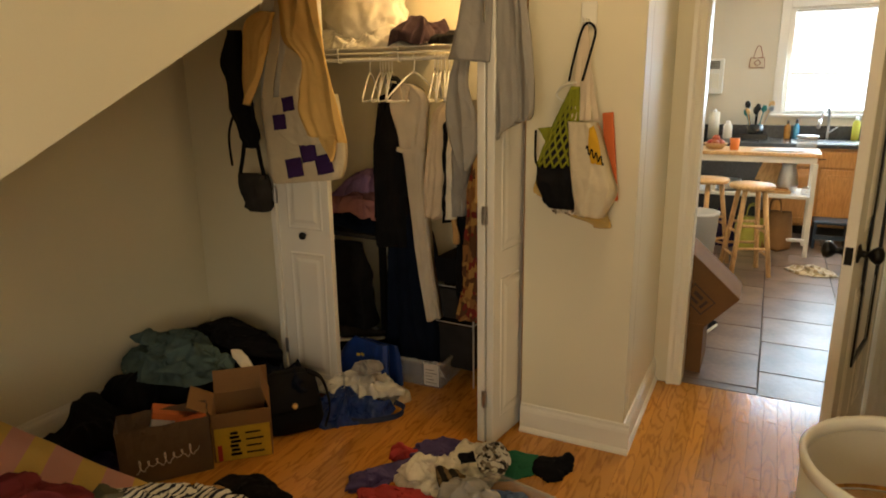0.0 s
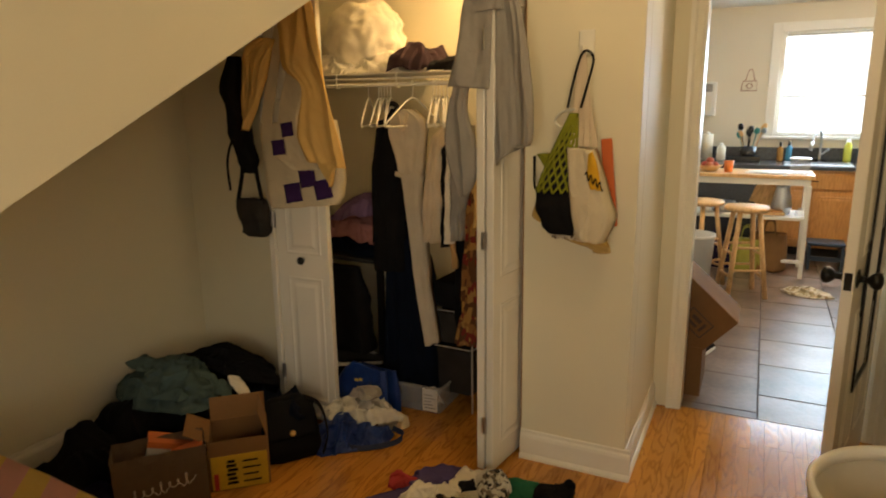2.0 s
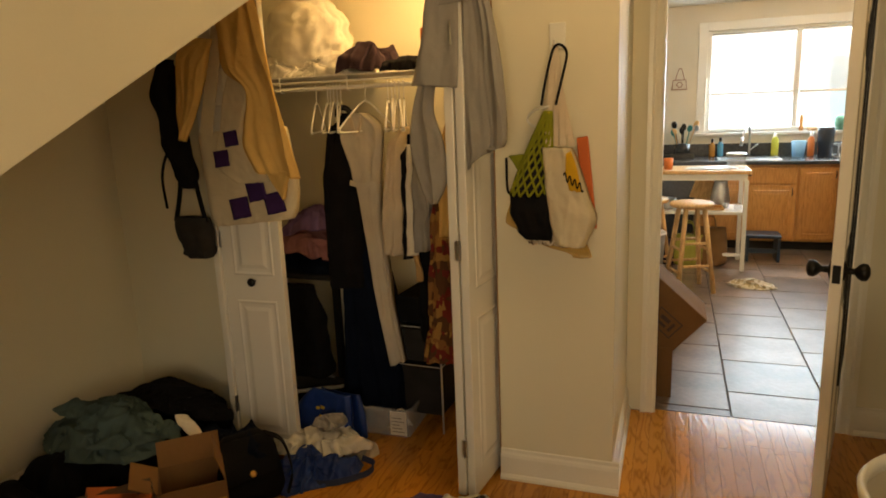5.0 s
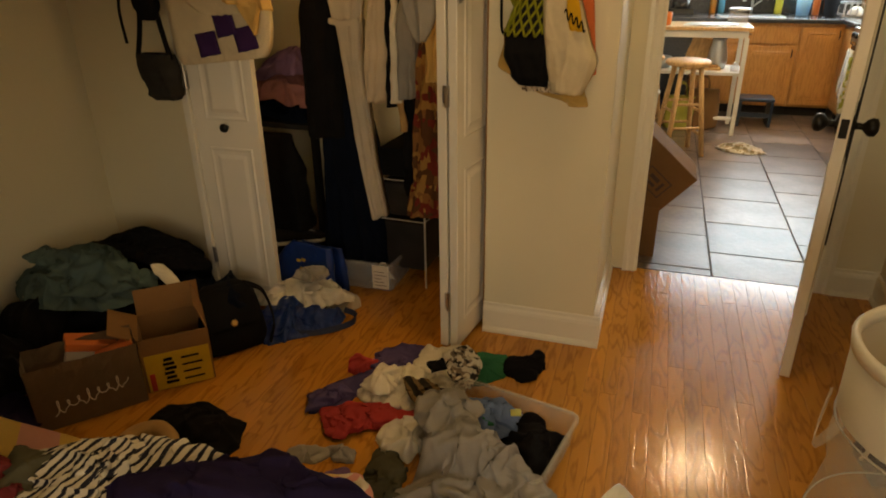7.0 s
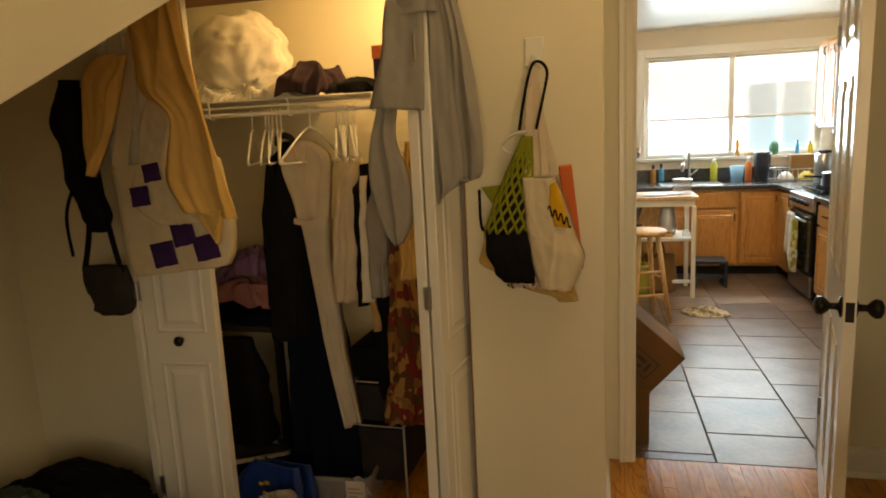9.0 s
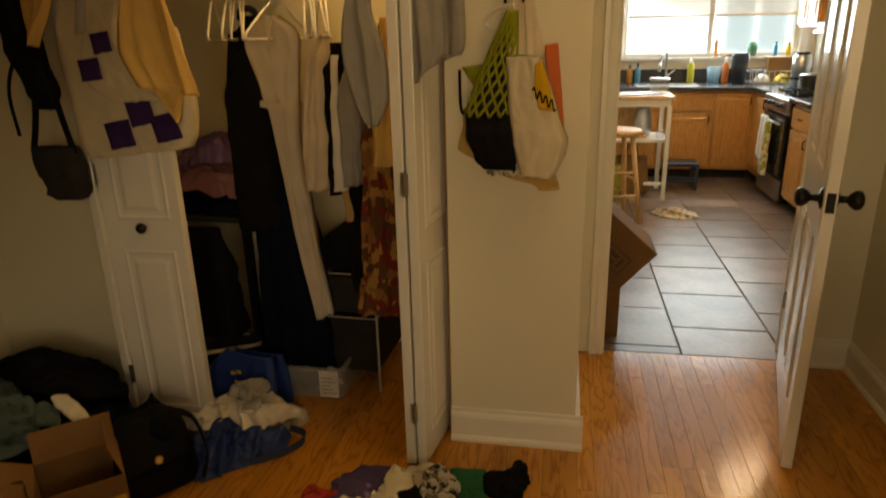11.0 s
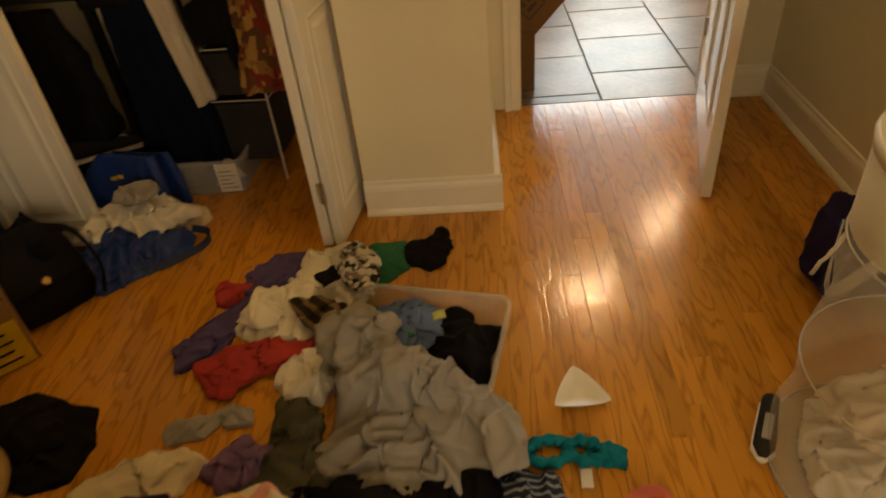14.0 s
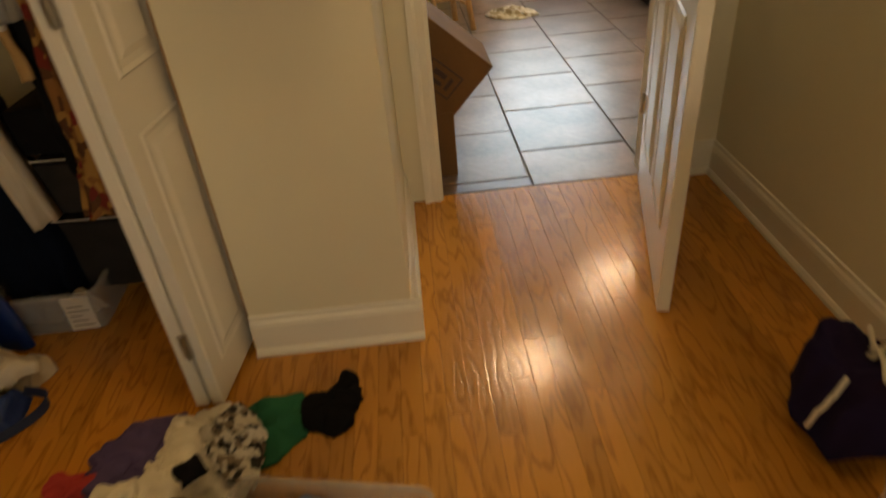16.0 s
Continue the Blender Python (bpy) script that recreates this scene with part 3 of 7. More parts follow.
structure("wall_kitchen_near", box(KX0, 3.54, 0, -0.262, 3.62, 2.45), M_KWALL, "beige kitchen wall")
structure("ceiling_kitchen", box(KX0 - 0.12, 3.622, 2.45, KX1 + 0.12, KY1 + 0.14, 2.55), M_WHITE, "white kitchen ceiling")


def skirting(x0, y0, x1, y1, name="baseboard"):
    """Baseboard with a rounded top and a shoe mould, along a line with the room on its left."""
    d = Vector((x1 - x0, y1 - y0, 0))
    n = Vector((-d.y, d.x, 0)).normalized()
    sec = [(0, 0), (0.026, 0), (0.025, 0.010), (0.018, 0.020), (0.014, 0.022), (0.014, 0.094), (0.011, 0.106), (0.006, 0.114), (0.005, 0.127), (0, 0.130)]
    rings = [[Vector((px, py, 0)) + n * o + Vector((0, 0, z)) for o, z in sec] for px, py in ((x0, y0), (x1, y1))]
    return structure(name, loft(rings), M_TRIM, "glossy cream-white baseboard with shoe mould")


skirting(-0.14 + 0.026, FRONT, CR, FRONT)
skirting(-0.14, DOORWALL, -0.14, FRONT)
skirting(RIGHT, BACK, RIGHT, DOORWALL)
skirting(RIGHT, DOORWALL, DX1 + 0.07, DOORWALL)
skirting(CL, FRONT, LEFT, FRONT)
skirting(LEFT, FRONT, LEFT, BACK)


def casing(x0, x1, z1, y, w=0.066, t=0.018):
    """Moulded casing round an opening: two legs and a head."""
    def leg(p0, p1, out):
        sec = [(0, 0), (0, t * 0.7), (0.012, t), (w * 0.55, t * 0.85), (w * 0.72, t * 1.25), (w, t * 1.3), (w, 0)]
        return loft([[Vector(p) + Vector(out) * (a + (a if k else 0) * 0) + Vector((0, -b, 0)) + Vector(m) * a for a, b in sec] for k, (p, m) in enumerate((p0, p1))])
    bm = leg(((x0, y, 0), (0, 0, 0)), ((x0, y, z1), (0, 0, 1)), (-1, 0, 0))
    join(bm, leg(((x1, y, 0), (0, 0, 0)), ((x1, y, z1), (0, 0, 1)), (1, 0, 0)))
    join(bm, leg(((x0, y, z1), (-1, 0, 0)), ((x1, y, z1), (1, 0, 0)), (0, 0, 1)))
    return bm


structure("trim_door_casing", casing(DX0 - 0.004, DX1 + 0.004, 2.04, DOORWALL), M_TRIM, "cream moulded door casing")
bm = box(DX0 - 0.015, DOORWALL - 0.004, 0, DX0, DOORWALL + 0.124, 2.052)
box(DX1, DOORWALL - 0.004, 0, DX1 + 0.014, DOORWALL + 0.124, 2.052, 0, bm)
box(DX0, DOORWALL - 0.004, 2.037, DX1, DOORWALL + 0.124, 2.052, 0, bm)
structure("trim_door_jamb", bm, M_TRIM, "cream painted door jamb")
bm = box(CR - 0.005, FRONT + 0.003, 0, CR + 0.003, FRONT + 0.118, 1.998)
box(CL - 0.003, FRONT + 0.003, 0, CL + 0.012, FRONT + 0.118, 1.998, 0, bm)
box(CL + 0.012, FRONT + 0.003, 1.994, CR - 0.005, FRONT + 0.118, 2.002, 0, bm)
structure("trim_closet_jamb", bm, M_CARD, "thin wooden jamb lining of the closet opening")


def six_panel(name, w, h, t, parent, panels, m, label=""):
    """A moulded door leaf with raised panels; panels: (x0, z0, x1, z1). Hinge edge at x = 0, faces at y = 0 and y = t."""
    leaf = part(name, box(0, 0, 0, w, t, h, 0.003), M_DOOR, parent, label, m=m)
    for x0, z0, x1, z1 in panels:
        for s, y in ((-1, 0.0), (1, t)):
            def ring(d, o):
                return [(x0 + d, y + s * o, z0 + d), (x1 - d, y + s * o, z0 + d), (x1 - d, y + s * o, z1 - d), (x0 + d, y + s * o, z1 - d)]
            own = loft([ring(0, 0.0005), ring(0.006, 0.005), ring(0.016, 0.0015), ring(0.030, 0.0015), ring(0.046, 0.006)])
            part("door_panel", own, M_DOOR, leaf)
    return leaf


BIFOLD = [(0.055, 0.10, 0.25, 0.72), (0.055, 0.83, 0.25, 1.42), (0.055, 1.53, 0.25, 1.87)]


def leaf_m(x0, y0, x1, y1, z=0.015):
    return pose(x0, y0, z, 0, 0, math.degrees(math.atan2(y1 - y0, x1 - x0)))


def knob(parent, m):
    part("knob", lathe([(0.006, 0), (0.007, 0.012), (0.016, 0.018), (0.019, 0.026), (0.015, 0.033), (0.0, 0.035)], 16, False), M_BLACK, parent, "small black knob", True, m)


def hinge(parent, m):
    bm = box(-0.012, -0.002, -0.035, 0.012, 0.002, 0.035)
    join(bm, tube([(0, -0.004, -0.037), (0, -0.004, 0.037)], 0.005, 6))
    part("hinge", bm, M_STEEL, parent, "small painted hinge", m=m)


d1 = tagged(new("door_closet_left"), "white panelled bifold closet door folded open, clothes on top", "", "", "structure")
d1.matrix_basis = BEDROOM
six_panel("door_leaf", 0.285, 1.965, 0.033, d1, BIFOLD, leaf_m(-1.806, 2.80, -1.814, 2.520))
leaf = six_panel("door_leaf", 0.287, 1.965, 0.033, d1, BIFOLD, leaf_m(-1.776, 2.525, -1.490, 2.548))
knob(leaf, pose(0.150, -0.001, 0.805, 90))
for z in (0.25, 1.0, 1.72):
    hinge(d1, pose(-1.778, 2.517, z, 0, 0, 0))
d2 = tagged(new("door_closet_right"), "white panelled bifold closet door folded open", "", "", "structure")
d2.matrix_basis = BEDROOM
six_panel("door_leaf", 0.300, 1.965, 0.033, d2, BIFOLD, leaf_m(-0.650, 2.513, -0.622, 2.812))
six_panel("door_leaf", 0.300, 1.965, 0.033, d2, BIFOLD, leaf_m(-0.689, 2.511, -0.684, 2.810))
for z in (0.22, 1.0, 1.75):
    hinge(d2, pose(-0.687, 2.506, z, 0, 0, 0))
# kitchen door, opened into the room
HINGE = (0.738, 3.462)
ang = math.degrees(math.atan2(2.699 - HINGE[1], 0.539 - HINGE[0]))
d3 = tagged(new("door_kitchen"), "white panelled door standing open, black knobs", "", "", "structure")
d3.matrix_basis = pose(*HINGE, 0.012, 0, 0, ang)
PAN = [(0.11, 0.20, 0.35, 0.78), (0.435, 0.20, 0.675, 0.78), (0.11, 0.98, 0.35, 1.60), (0.435, 0.98, 0.675, 1.60), (0.11, 1.70, 0.35, 1.90), (0.435, 1.70, 0.675, 1.90)]
leaf = six_panel("door_leaf", 0.788, 2.02, 0.035, d3, PAN, pose(0, 0, 0))
for s, y in ((90, 0.0), (-90, 0.035)):
    part("knob", lathe([(0.033, 0), (0.033, 0.004), (0.012, 0.010), (0.010, 0.030), (0.022, 0.040), (0.030, 0.052), (0.028, 0.066), (0.014, 0.074), (0, 0.075)], 20, False), M_BLACK, leaf, "black round door knob", True, pose(0.725, y, 0.915, s))
part("latch_plate", box(0.7878, 0.006, 0.885, 0.7905, 0.029, 0.945), M_BLACK, leaf, "black latch plate in the door's edge")
for z in (0.30, 1.78):
    hinge(d3, pose(0.0, -0.003, z))

# ---- closet: shelf, rod, hangers, clothes ----
PLACE = SHELF
wire = thing("closet_shelf", "white wire closet shelf with hanging rod", "shelf")
for k in range(16):
    part("shelf_wire", tube([(-2.27, 2.96 + k * 0.0265, 1.665), (-0.27, 2.96 + k * 0.0265, 1.665)], 0.003, 6), M_WHITE, wire)
part("front_rail", tube([(-2.27, 2.955, 1.64), (-0.27, 2.955, 1.64)], 0.004, 8), M_WHITE, wire)
part("rod", tube([(-2.27, 2.97, 1.612), (-0.27, 2.97, 1.612)], 0.009, 10), M_WHITE, wire, "white hanging rod")
for x in (-2.0, -1.66, -1.32, -0.98, -0.6):
    part("bracket", tube([(x, 2.955, 1.665), (x, 2.955, 1.60), (x, 2.985, 1.60)], 0.004, 6), M_WHITE, wire)
PLACE = BEDROOM


def hanger(x, y=2.97, turn=80, z=1.612, material=None):
    h = thing("clothes_hanger", "white tubular plastic clothes hanger on the rod", "hanger", "closet hangers", pose(x, y, z, 0, 0, turn))
    hook = [(0.012 * math.cos(a) - 0.0, 0, 0.0 + 0.014 * math.sin(a)) for a in [math.pi * 0.95 - i * 0.3 for i in range(9)]]
    part("hook", tube([(-0.012, 0, -0.004), *hook[1:], (0.0, 0, -0.03), (0, 0, -0.065)], 0.0028, 7), material or M_WHITE, h, "", True)
    part("hanger_body", tube(curve_pts([(0, 0, -0.062), (-0.06, 0, -0.085), (-0.185, 0, -0.165), (-0.2, 0, -0.18), (-0.185, 0, -0.192), (0, 0, -0.192), (0.185, 0, -0.192), (0.2, 0, -0.18), (0.185, 0, -0.165), (0.06, 0, -0.085), (0, 0, -0.062)], 50), 0.0045, 7), material or M_WHITE, h, "", True)
    return h


for x, a in ((-1.53, 114), (-1.470, 112), (-1.455, 117), (-1.438, 113), (-1.420, 119), (-1.402, 115), (-1.278, 84), (-1.166, 112), (-1.148, 116), (-1.132, 113), (-1.112, 118), (-1.090, 114)):
    hanger(x, 2.97, a)



def garment(name, label, stations, mat, seed, folds=5, fold=0.25, category="clothes", **k):
    ob = finish(name, hanging(stations, seed, folds, fold, **k), mat, None, "", True)
    return tagged(ob, label, category)


coat = garment("black_coat", "long black coat on a hanger", [(1.50, -1.38, 3.0, 0.04, 0.03), (1.40, -1.40, 2.99, 0.08, 0.05), (1.2, -1.42, 2.98, 0.10, 0.06), (0.70, -1.43, 2.98, 0.10, 0.07)], C["black"], 1.0, 3, 0.2)
part("sleeve", drape([(-1.46, 1.44), (-1.50, 1.2), (-1.51, 0.84)], [(-1.42, 1.45), (-1.44, 1.2), (-1.45, 0.83)], 2.93, 71.0, 2, 0.008, thick=0.03), C["black"], coat, "hanging sleeve", True)
part("collar", tube(curve_pts([(-1.42, 2.96, 1.49), (-1.40, 2.94, 1.52), (-1.36, 2.94, 1.52), (-1.345, 2.96, 1.49)], 12), 0.012, 8), C["charcoal"], coat, "collar", True)
skirt = garment("navy_skirt", "long dark navy skirt hanging to the floor", [(0.98, -1.38, 3.02, 0.09, 0.06), (0.6, -1.35, 3.02, 0.13, 0.08), (0.10, -1.32, 3.02, 0.16, 0.09)], C["navy"], 2.0, 6, 0.3)
part("waistband", strap(curve_pts([(-1.46, 2.955, 0.975), (-1.38, 2.945, 0.97), (-1.30, 2.955, 0.975)], 10), 0.03, 0.008, (0, 0, 1)), C["black"], skirt, "dark waistband")
dress = thing("ivory_dress", "long ivory sleeveless dress with waist tie on a hanger", "dress")
part("bodice", drape([(-1.335, 1.50), (-1.395, 1.42), (-1.375, 1.32), (-1.340, 1.19)], [(-1.265, 1.495), (-1.198, 1.44), (-1.20, 1.33), (-1.215, 1.185)], 2.925, 3.1, 4, 0.010, thick=0.03), C["ivory"], dress, "", True)
part("skirt", drape([(-1.340, 1.20), (-1.315, 1.02), (-1.27, 0.675), (-1.218, 0.33)], [(-1.215, 1.195), (-1.226, 1.04), (-1.188, 0.68), (-1.141, 0.355)], 2.93, 4.3, 4, 0.012, thick=0.035), C["ivory"], dress, "", True)
part("waist_tie", strap(curve_pts([(-1.345, 2.905, 1.195), (-1.28, 2.895, 1.185), (-1.21, 2.905, 1.195)], 12), 0.022, 0.006, (0, 0, 1)), C["ivory"], dress, "tied waistband")
part("neckline", strap(curve_pts([(-1.325, 2.905, 1.485), (-1.295, 2.895, 1.40), (-1.27, 2.905, 1.48)], 12), 0.016, 0.005, (1, 0, 0.3)), C["cream"], dress, "V-shaped neckline")
garment("beige_cardigan", "beige knitted cardigan on a hanger", [(1.43, -1.10, 2.98, 0.02, 0.04), (1.36, -1.115, 2.97, 0.045, 0.08), (1.1, -1.13, 2.96, 0.05, 0.09), (0.88, -1.14, 2.96, 0.045, 0.09)], C["cream"], 5.0, 2, 0.2)
garment("black_blouse", "black blouse on a hanger", [(1.40, -1.06, 3.02, 0.02, 0.06), (1.3, -1.07, 3.0, 0.04, 0.10), (0.86, -1.075, 3.0, 0.05, 0.10)], C["black"], 6.0, 2, 0.2)
garment("white_scarf", "narrow white scarf hanging from the rod", [(1.36, -1.045, 2.90, 0.014, 0.012), (1.1, -1.05, 2.89, 0.016, 0.014), (0.88, -1.05, 2.89, 0.022, 0.014)], C["white"], 7.0, 2, 0.2)
garment("gray_blouse", "grey blouse on a hanger", [(1.42, -0.99, 2.98, 0.02, 0.05), (1.2, -1.0, 2.97, 0.045, 0.09), (0.90, -1.0, 2.97, 0.05, 0.10)], C["gray"], 8.0, 3, 0.2)
garment("rust_belt", "rust-brown strap hanging among the clothes", [(1.0, -1.03, 2.90, 0.014, 0.01), (0.76, -1.03, 2.90, 0.016, 0.01)], C["tan"], 8.5, 1, 0.1)
garment("black_trousers", "black trousers hanging on a hanger", [(0.95, -1.02, 3.0, 0.05, 0.06), (0.45, -1.0, 3.0, 0.06, 0.06)], C["black"], 9.0, 2, 0.2)
flowered = garment("flowered_dress", "brown and orange flowered dress with ruffled hem", [(1.22, -0.90, 2.94, 0.03, 0.05), (1.0, -0.905, 2.93, 0.055, 0.07), (0.6, -0.91, 2.92, 0.075, 0.08), (0.44, -0.91, 2.92, 0.088, 0.09)], C["floral"], 10.0, 4, 0.4)
part("ruffle", hanging([(0.53, -0.91, 2.92, 0.090, 0.092), (0.42, -0.91, 2.92, 0.100, 0.100)], 12.0, 9, 0.3), C["floral"], flowered, "ruffled hem", True)
garment("mustard_cardigan", "mustard cardigan hanging behind the door", [(1.48, -0.86, 2.96, 0.02, 0.05), (1.25, -0.88, 2.93, 0.05, 0.07), (0.98, -0.88, 2.92, 0.05, 0.07)], C["yellow"], 11.0, 3, 0.3)
# left part: a low bench with clothes on it and dark things under it
bench = thing("closet_bench", "dark narrow bench inside the closet", "bench")
part("top", box(-2.24, 3.0, 0.70, -1.50, 3.36, 0.725, 0.004), C["charcoal"], bench)
for x in (-2.2, -1.54):
    for y in (3.03, 3.33):
        part("leg", box(x - 0.015, y - 0.015, 0, x + 0.015, y + 0.015, 0.698), M_BLACK, bench)


def rest_heap(name, label, outline, h, mat, seed, z=0.0, fold=0.03, scale=9.0, category="clothes", group="", under=None, **k):
    ob = finish(name, heap(outline, h, seed, fold, scale, under=under, lift=z, **k), mat, None, "", True)
    return tagged(ob, label, category, group)


rest_heap("folded_jeans", "dark jeans piled on the closet bench", [(-2.15, 3.05), (-1.55, 3.02), (-1.52, 3.3), (-2.15, 3.36)], 0.09, C["navy"], 21, 0.727, flat=1.2)
rest_heap("pink_sweater", "dusty pink sweater crumpled on the closet bench", [(-2.08, 3.02), (-1.7, 3.0), (-1.55, 3.06), (-1.55, 3.28), (-2.0, 3.32)], 0.20, C["pink"], 22, 0.79, 0.06, 12, flat=1.0)
rest_heap("lilac_sweater", "mauve sweater crumpled on top of the pile", [(-1.84, 3.04), (-1.62, 3.03), (-1.54, 3.14), (-1.6, 3.28), (-1.82, 3.28)], 0.17, C["lilac"], 23, 0.91, 0.05, 12, flat=1.0)
jacket = garment("black_jacket", "black jacket hanging below the bench", [(0.685, -1.72, 2.96, 0.10, 0.03), (0.5, -1.72, 2.95, 0.16, 0.05), (0.24, -1.70, 2.95, 0.15, 0.06)], C["black"], 24.0, 4, 0.3)
part("sleeve", drape([(-1.86, 0.66), (-1.88, 0.45), (-1.86, 0.24)], [(-1.80, 0.66), (-1.79, 0.45), (-1.78, 0.24)], 2.88, 72.0, 2, 0.008, thick=0.03), C["black"], jacket, "hanging sleeve", True)
rest_heap("dark_shoes_bag", "dark cloth bag on the closet floor", [(-1.95, 2.92), (-1.62, 2.90), (-1.58, 3.2), (-1.9, 3.3)], 0.2, C["black"], 25, flat=1.0)
# black cloth heap added so that the closet's lower back stays dark
rest_heap("dark_filler_heap", "black cloth heap added to darken the closet floor", [(-1.62, 3.05), (-1.22, 3.10), (-1.2, 3.4), (-1.62, 3.4)], 0.5, C["black"], 26, flat=1.2)


def sneaker(x, y, z, turn, mat, stripe):
    s = thing("sneaker", "low dark sneaker with a pale sole, lying loose", "shoe", "loose shoes", pose(x, y, z, 0, 0, turn))
    def ring(u, w, h, zo):
        return [(u, w * math.cos(a), zo + h * (0.5 + 0.5 * math.sin(a))) for a in [2 * math.pi * i / 14 for i in range(14)]]
    part("sole", loft([ring(u, w, 0.022, 0) for u, w in ((-0.135, 0.012), (-0.125, 0.032), (-0.05, 0.036), (0.04, 0.040), (0.10, 0.040), (0.135, 0.014))]), M_PLASTIC, s, "pale rubber sole", True)
    part("upper", loft([ring(u, w, h, 0.016) for u, w, h in ((-0.128, 0.012, 0.06), (-0.115, 0.030, 0.075), (-0.05, 0.032, 0.065), (0.02, 0.035, 0.055), (0.09, 0.036, 0.035), (0.125, 0.014, 0.02))]), mat, s, "", True)
    part("laces", strap([(-0.02, 0, 0.088), (0.03, 0, 0.072), (0.07, 0, 0.058)], 0.03, 0.004, (0, 1, 0)), stripe, s, "pale laces")
    return s


sneaker(-1.62, 2.95, 0.15, 35, C["charcoal"], C["gray"])
sneaker(-1.76, 2.97, 0.15, 100, C["charcoal"], C["white"])
# the frame's white wire is darkened to look dim inside the closet
drawers = thing("wire_drawer_unit", "wire drawer frame in the closet, its white greyed for shade", "drawer unit")
for x in (-1.20, -0.97):
    for y in (2.97, 3.36):
        part("post", tube([(x, y, 0), (x, y, 0.74)], 0.005, 8), M_WIRE, drawers)
for z in (0.33, 0.52):
    bm = tube([(-1.20, 2.97, z), (-0.97, 2.97, z)], 0.003, 6)
    join(bm, tube([(-0.97, 2.97, z), (-0.97, 3.36, z)], 0.003, 6))
    join(bm, tube([(-1.20, 2.97, z), (-1.20, 3.36, z)], 0.003, 6))
    part("runner", bm, M_WIRE, drawers)
part("drawer", box(-1.19, 2.985, 0.345, -0.98, 3.35, 0.50, 0.006), C["charcoal"], drawers, "dark filled drawer")
part("drawer", box(-1.19, 2.985, 0.53, -0.98, 3.35, 0.66, 0.006), C["black"], drawers, "dark filled drawer")
part("drawer", box(-1.19, 2.985, 0.08, -0.98, 3.35, 0.31, 0.006), C["charcoal"], drawers, "dark filled drawer")
# on the shelf
rest_heap("white_bedding", "bundled white bedding on the closet shelf", [(-2.1, 2.97), (-1.44, 2.965), (-1.34, 3.1), (-1.4, 3.38), (-2.1, 3.38)], 0.12, C["white"], 31, 1.668, 0.06, 9, "bedding", flat=1.1)
tagged(finish("rolled_comforter", bundle(-1.68, 3.17, 1.845, 0.225, 0.17, 0.195, 3.0), C["white"], None, "", True), "rolled white comforter on the closet shelf", "bedding")
rest_heap("brown_coat", "dark brown coat with fur trim bundled on the shelf", [(-1.40, 2.95), (-1.22, 2.94), (-1.16, 3.12), (-1.25, 3.28), (-1.42, 3.2)], 0.17, cloth_mat("brown_suede", (0.05, 0.03, 0.035), 0.15), 33, 1.668, 0.05, 10, flat=1.1)
fur = rest_heap("black_fur_hat", "black furry hat on the closet shelf", [(-1.20, 2.97), (-1.06, 2.98), (-1.03, 3.14), (-1.16, 3.18)], 0.12, C["black"], 34, 1.668, 0.07, 26, "hat", flat=1.1)
box_o = thing("orange_box", "small orange and purple box on the closet shelf", "box")
part("body", box(-1.02, 3.02, 1.668, -0.86, 3.14, 1.80, 0.003), C["dpurple"], box_o)
part("lid", box(-1.023, 3.017, 1.79, -0.857, 3.143, 1.84, 0.003), paint("orange_card", (0.5, 0.12, 0.03), 0.6), box_o, "orange lid")
bulb = thing("closet_lamp", "bare bulb holder on the closet ceiling", "lamp")
part("holder", lathe([(0.05, 2.22), (0.05, 2.20), (0.02, 2.19), (0.018, 2.17), (0.0, 2.17)], 20, False), M_PLASTIC, bulb, "", True, pose(-0.95, 3.12, 0))

# ---- hung over the closet doors ----
towel = thing("gray_towel", "grey towelling bath towel draped over the closet door", "towel")
part("front_fold", drape([(-0.715, 2.0), (-0.765, 1.88), (-0.793, 1.72), (-0.838, 1.585)], [(-0.645, 2.0), (-0.655, 1.88), (-0.662, 1.71), (-0.668, 1.57)], 2.492, 41.0, 3, 0.012), C["towel"], towel, "", True)
part("hanging_corner", drape([(-0.80, 1.66), (-0.845, 1.50), (-0.858, 1.36), (-0.825, 1.22), (-0.79, 1.165)], [(-0.745, 1.66), (-0.768, 1.50), (-0.735, 1.38), (-0.730, 1.25), (-0.765, 1.17)], 2.515, 42.0, 2, 0.012), C["towel"], towel, "long pointed corner", True)
part("back_fold", drape([(-0.69, 2.0), (-0.69, 1.80), (-0.70, 1.56), (-0.685, 1.37), (-0.66, 1.275)], [(-0.61, 2.0), (-0.555, 1.84), (-0.515, 1.62), (-0.505, 1.385), (-0.56, 1.37)], 2.522, 43.0, 6, 0.016, cols=54), C["towel"], towel, "", True)
part("top_fold", hanging([(2.038, -0.675, 2.545, 0.030, 0.03), (2.01, -0.680, 2.54, 0.058, 0.05), (1.93, -0.690, 2.535, 0.072, 0.045), (1.84, -0.70, 2.535, 0.075, 0.035)], 40.0, 3, 0.3), C["towel"], towel, "", True)
shirt = thing("mustard_shirt", "mustard yellow shirt slung over the closet door", "shirt")
part("body", drape([(-1.64, 1.985), (-1.615, 1.82), (-1.605, 1.68), (-1.51, 1.60), (-1.535, 1.46), (-1.545, 1.385), (-1.50, 1.292)], [(-1.45, 1.985), (-1.428, 1.87), (-1.40, 1.72), (-1.345, 1.50), (-1.312, 1.34), (-1.297, 1.262)], 2.448, 44.0, 4, 0.022, cols=64, rows=60), C["yellow"], shirt, "", True)
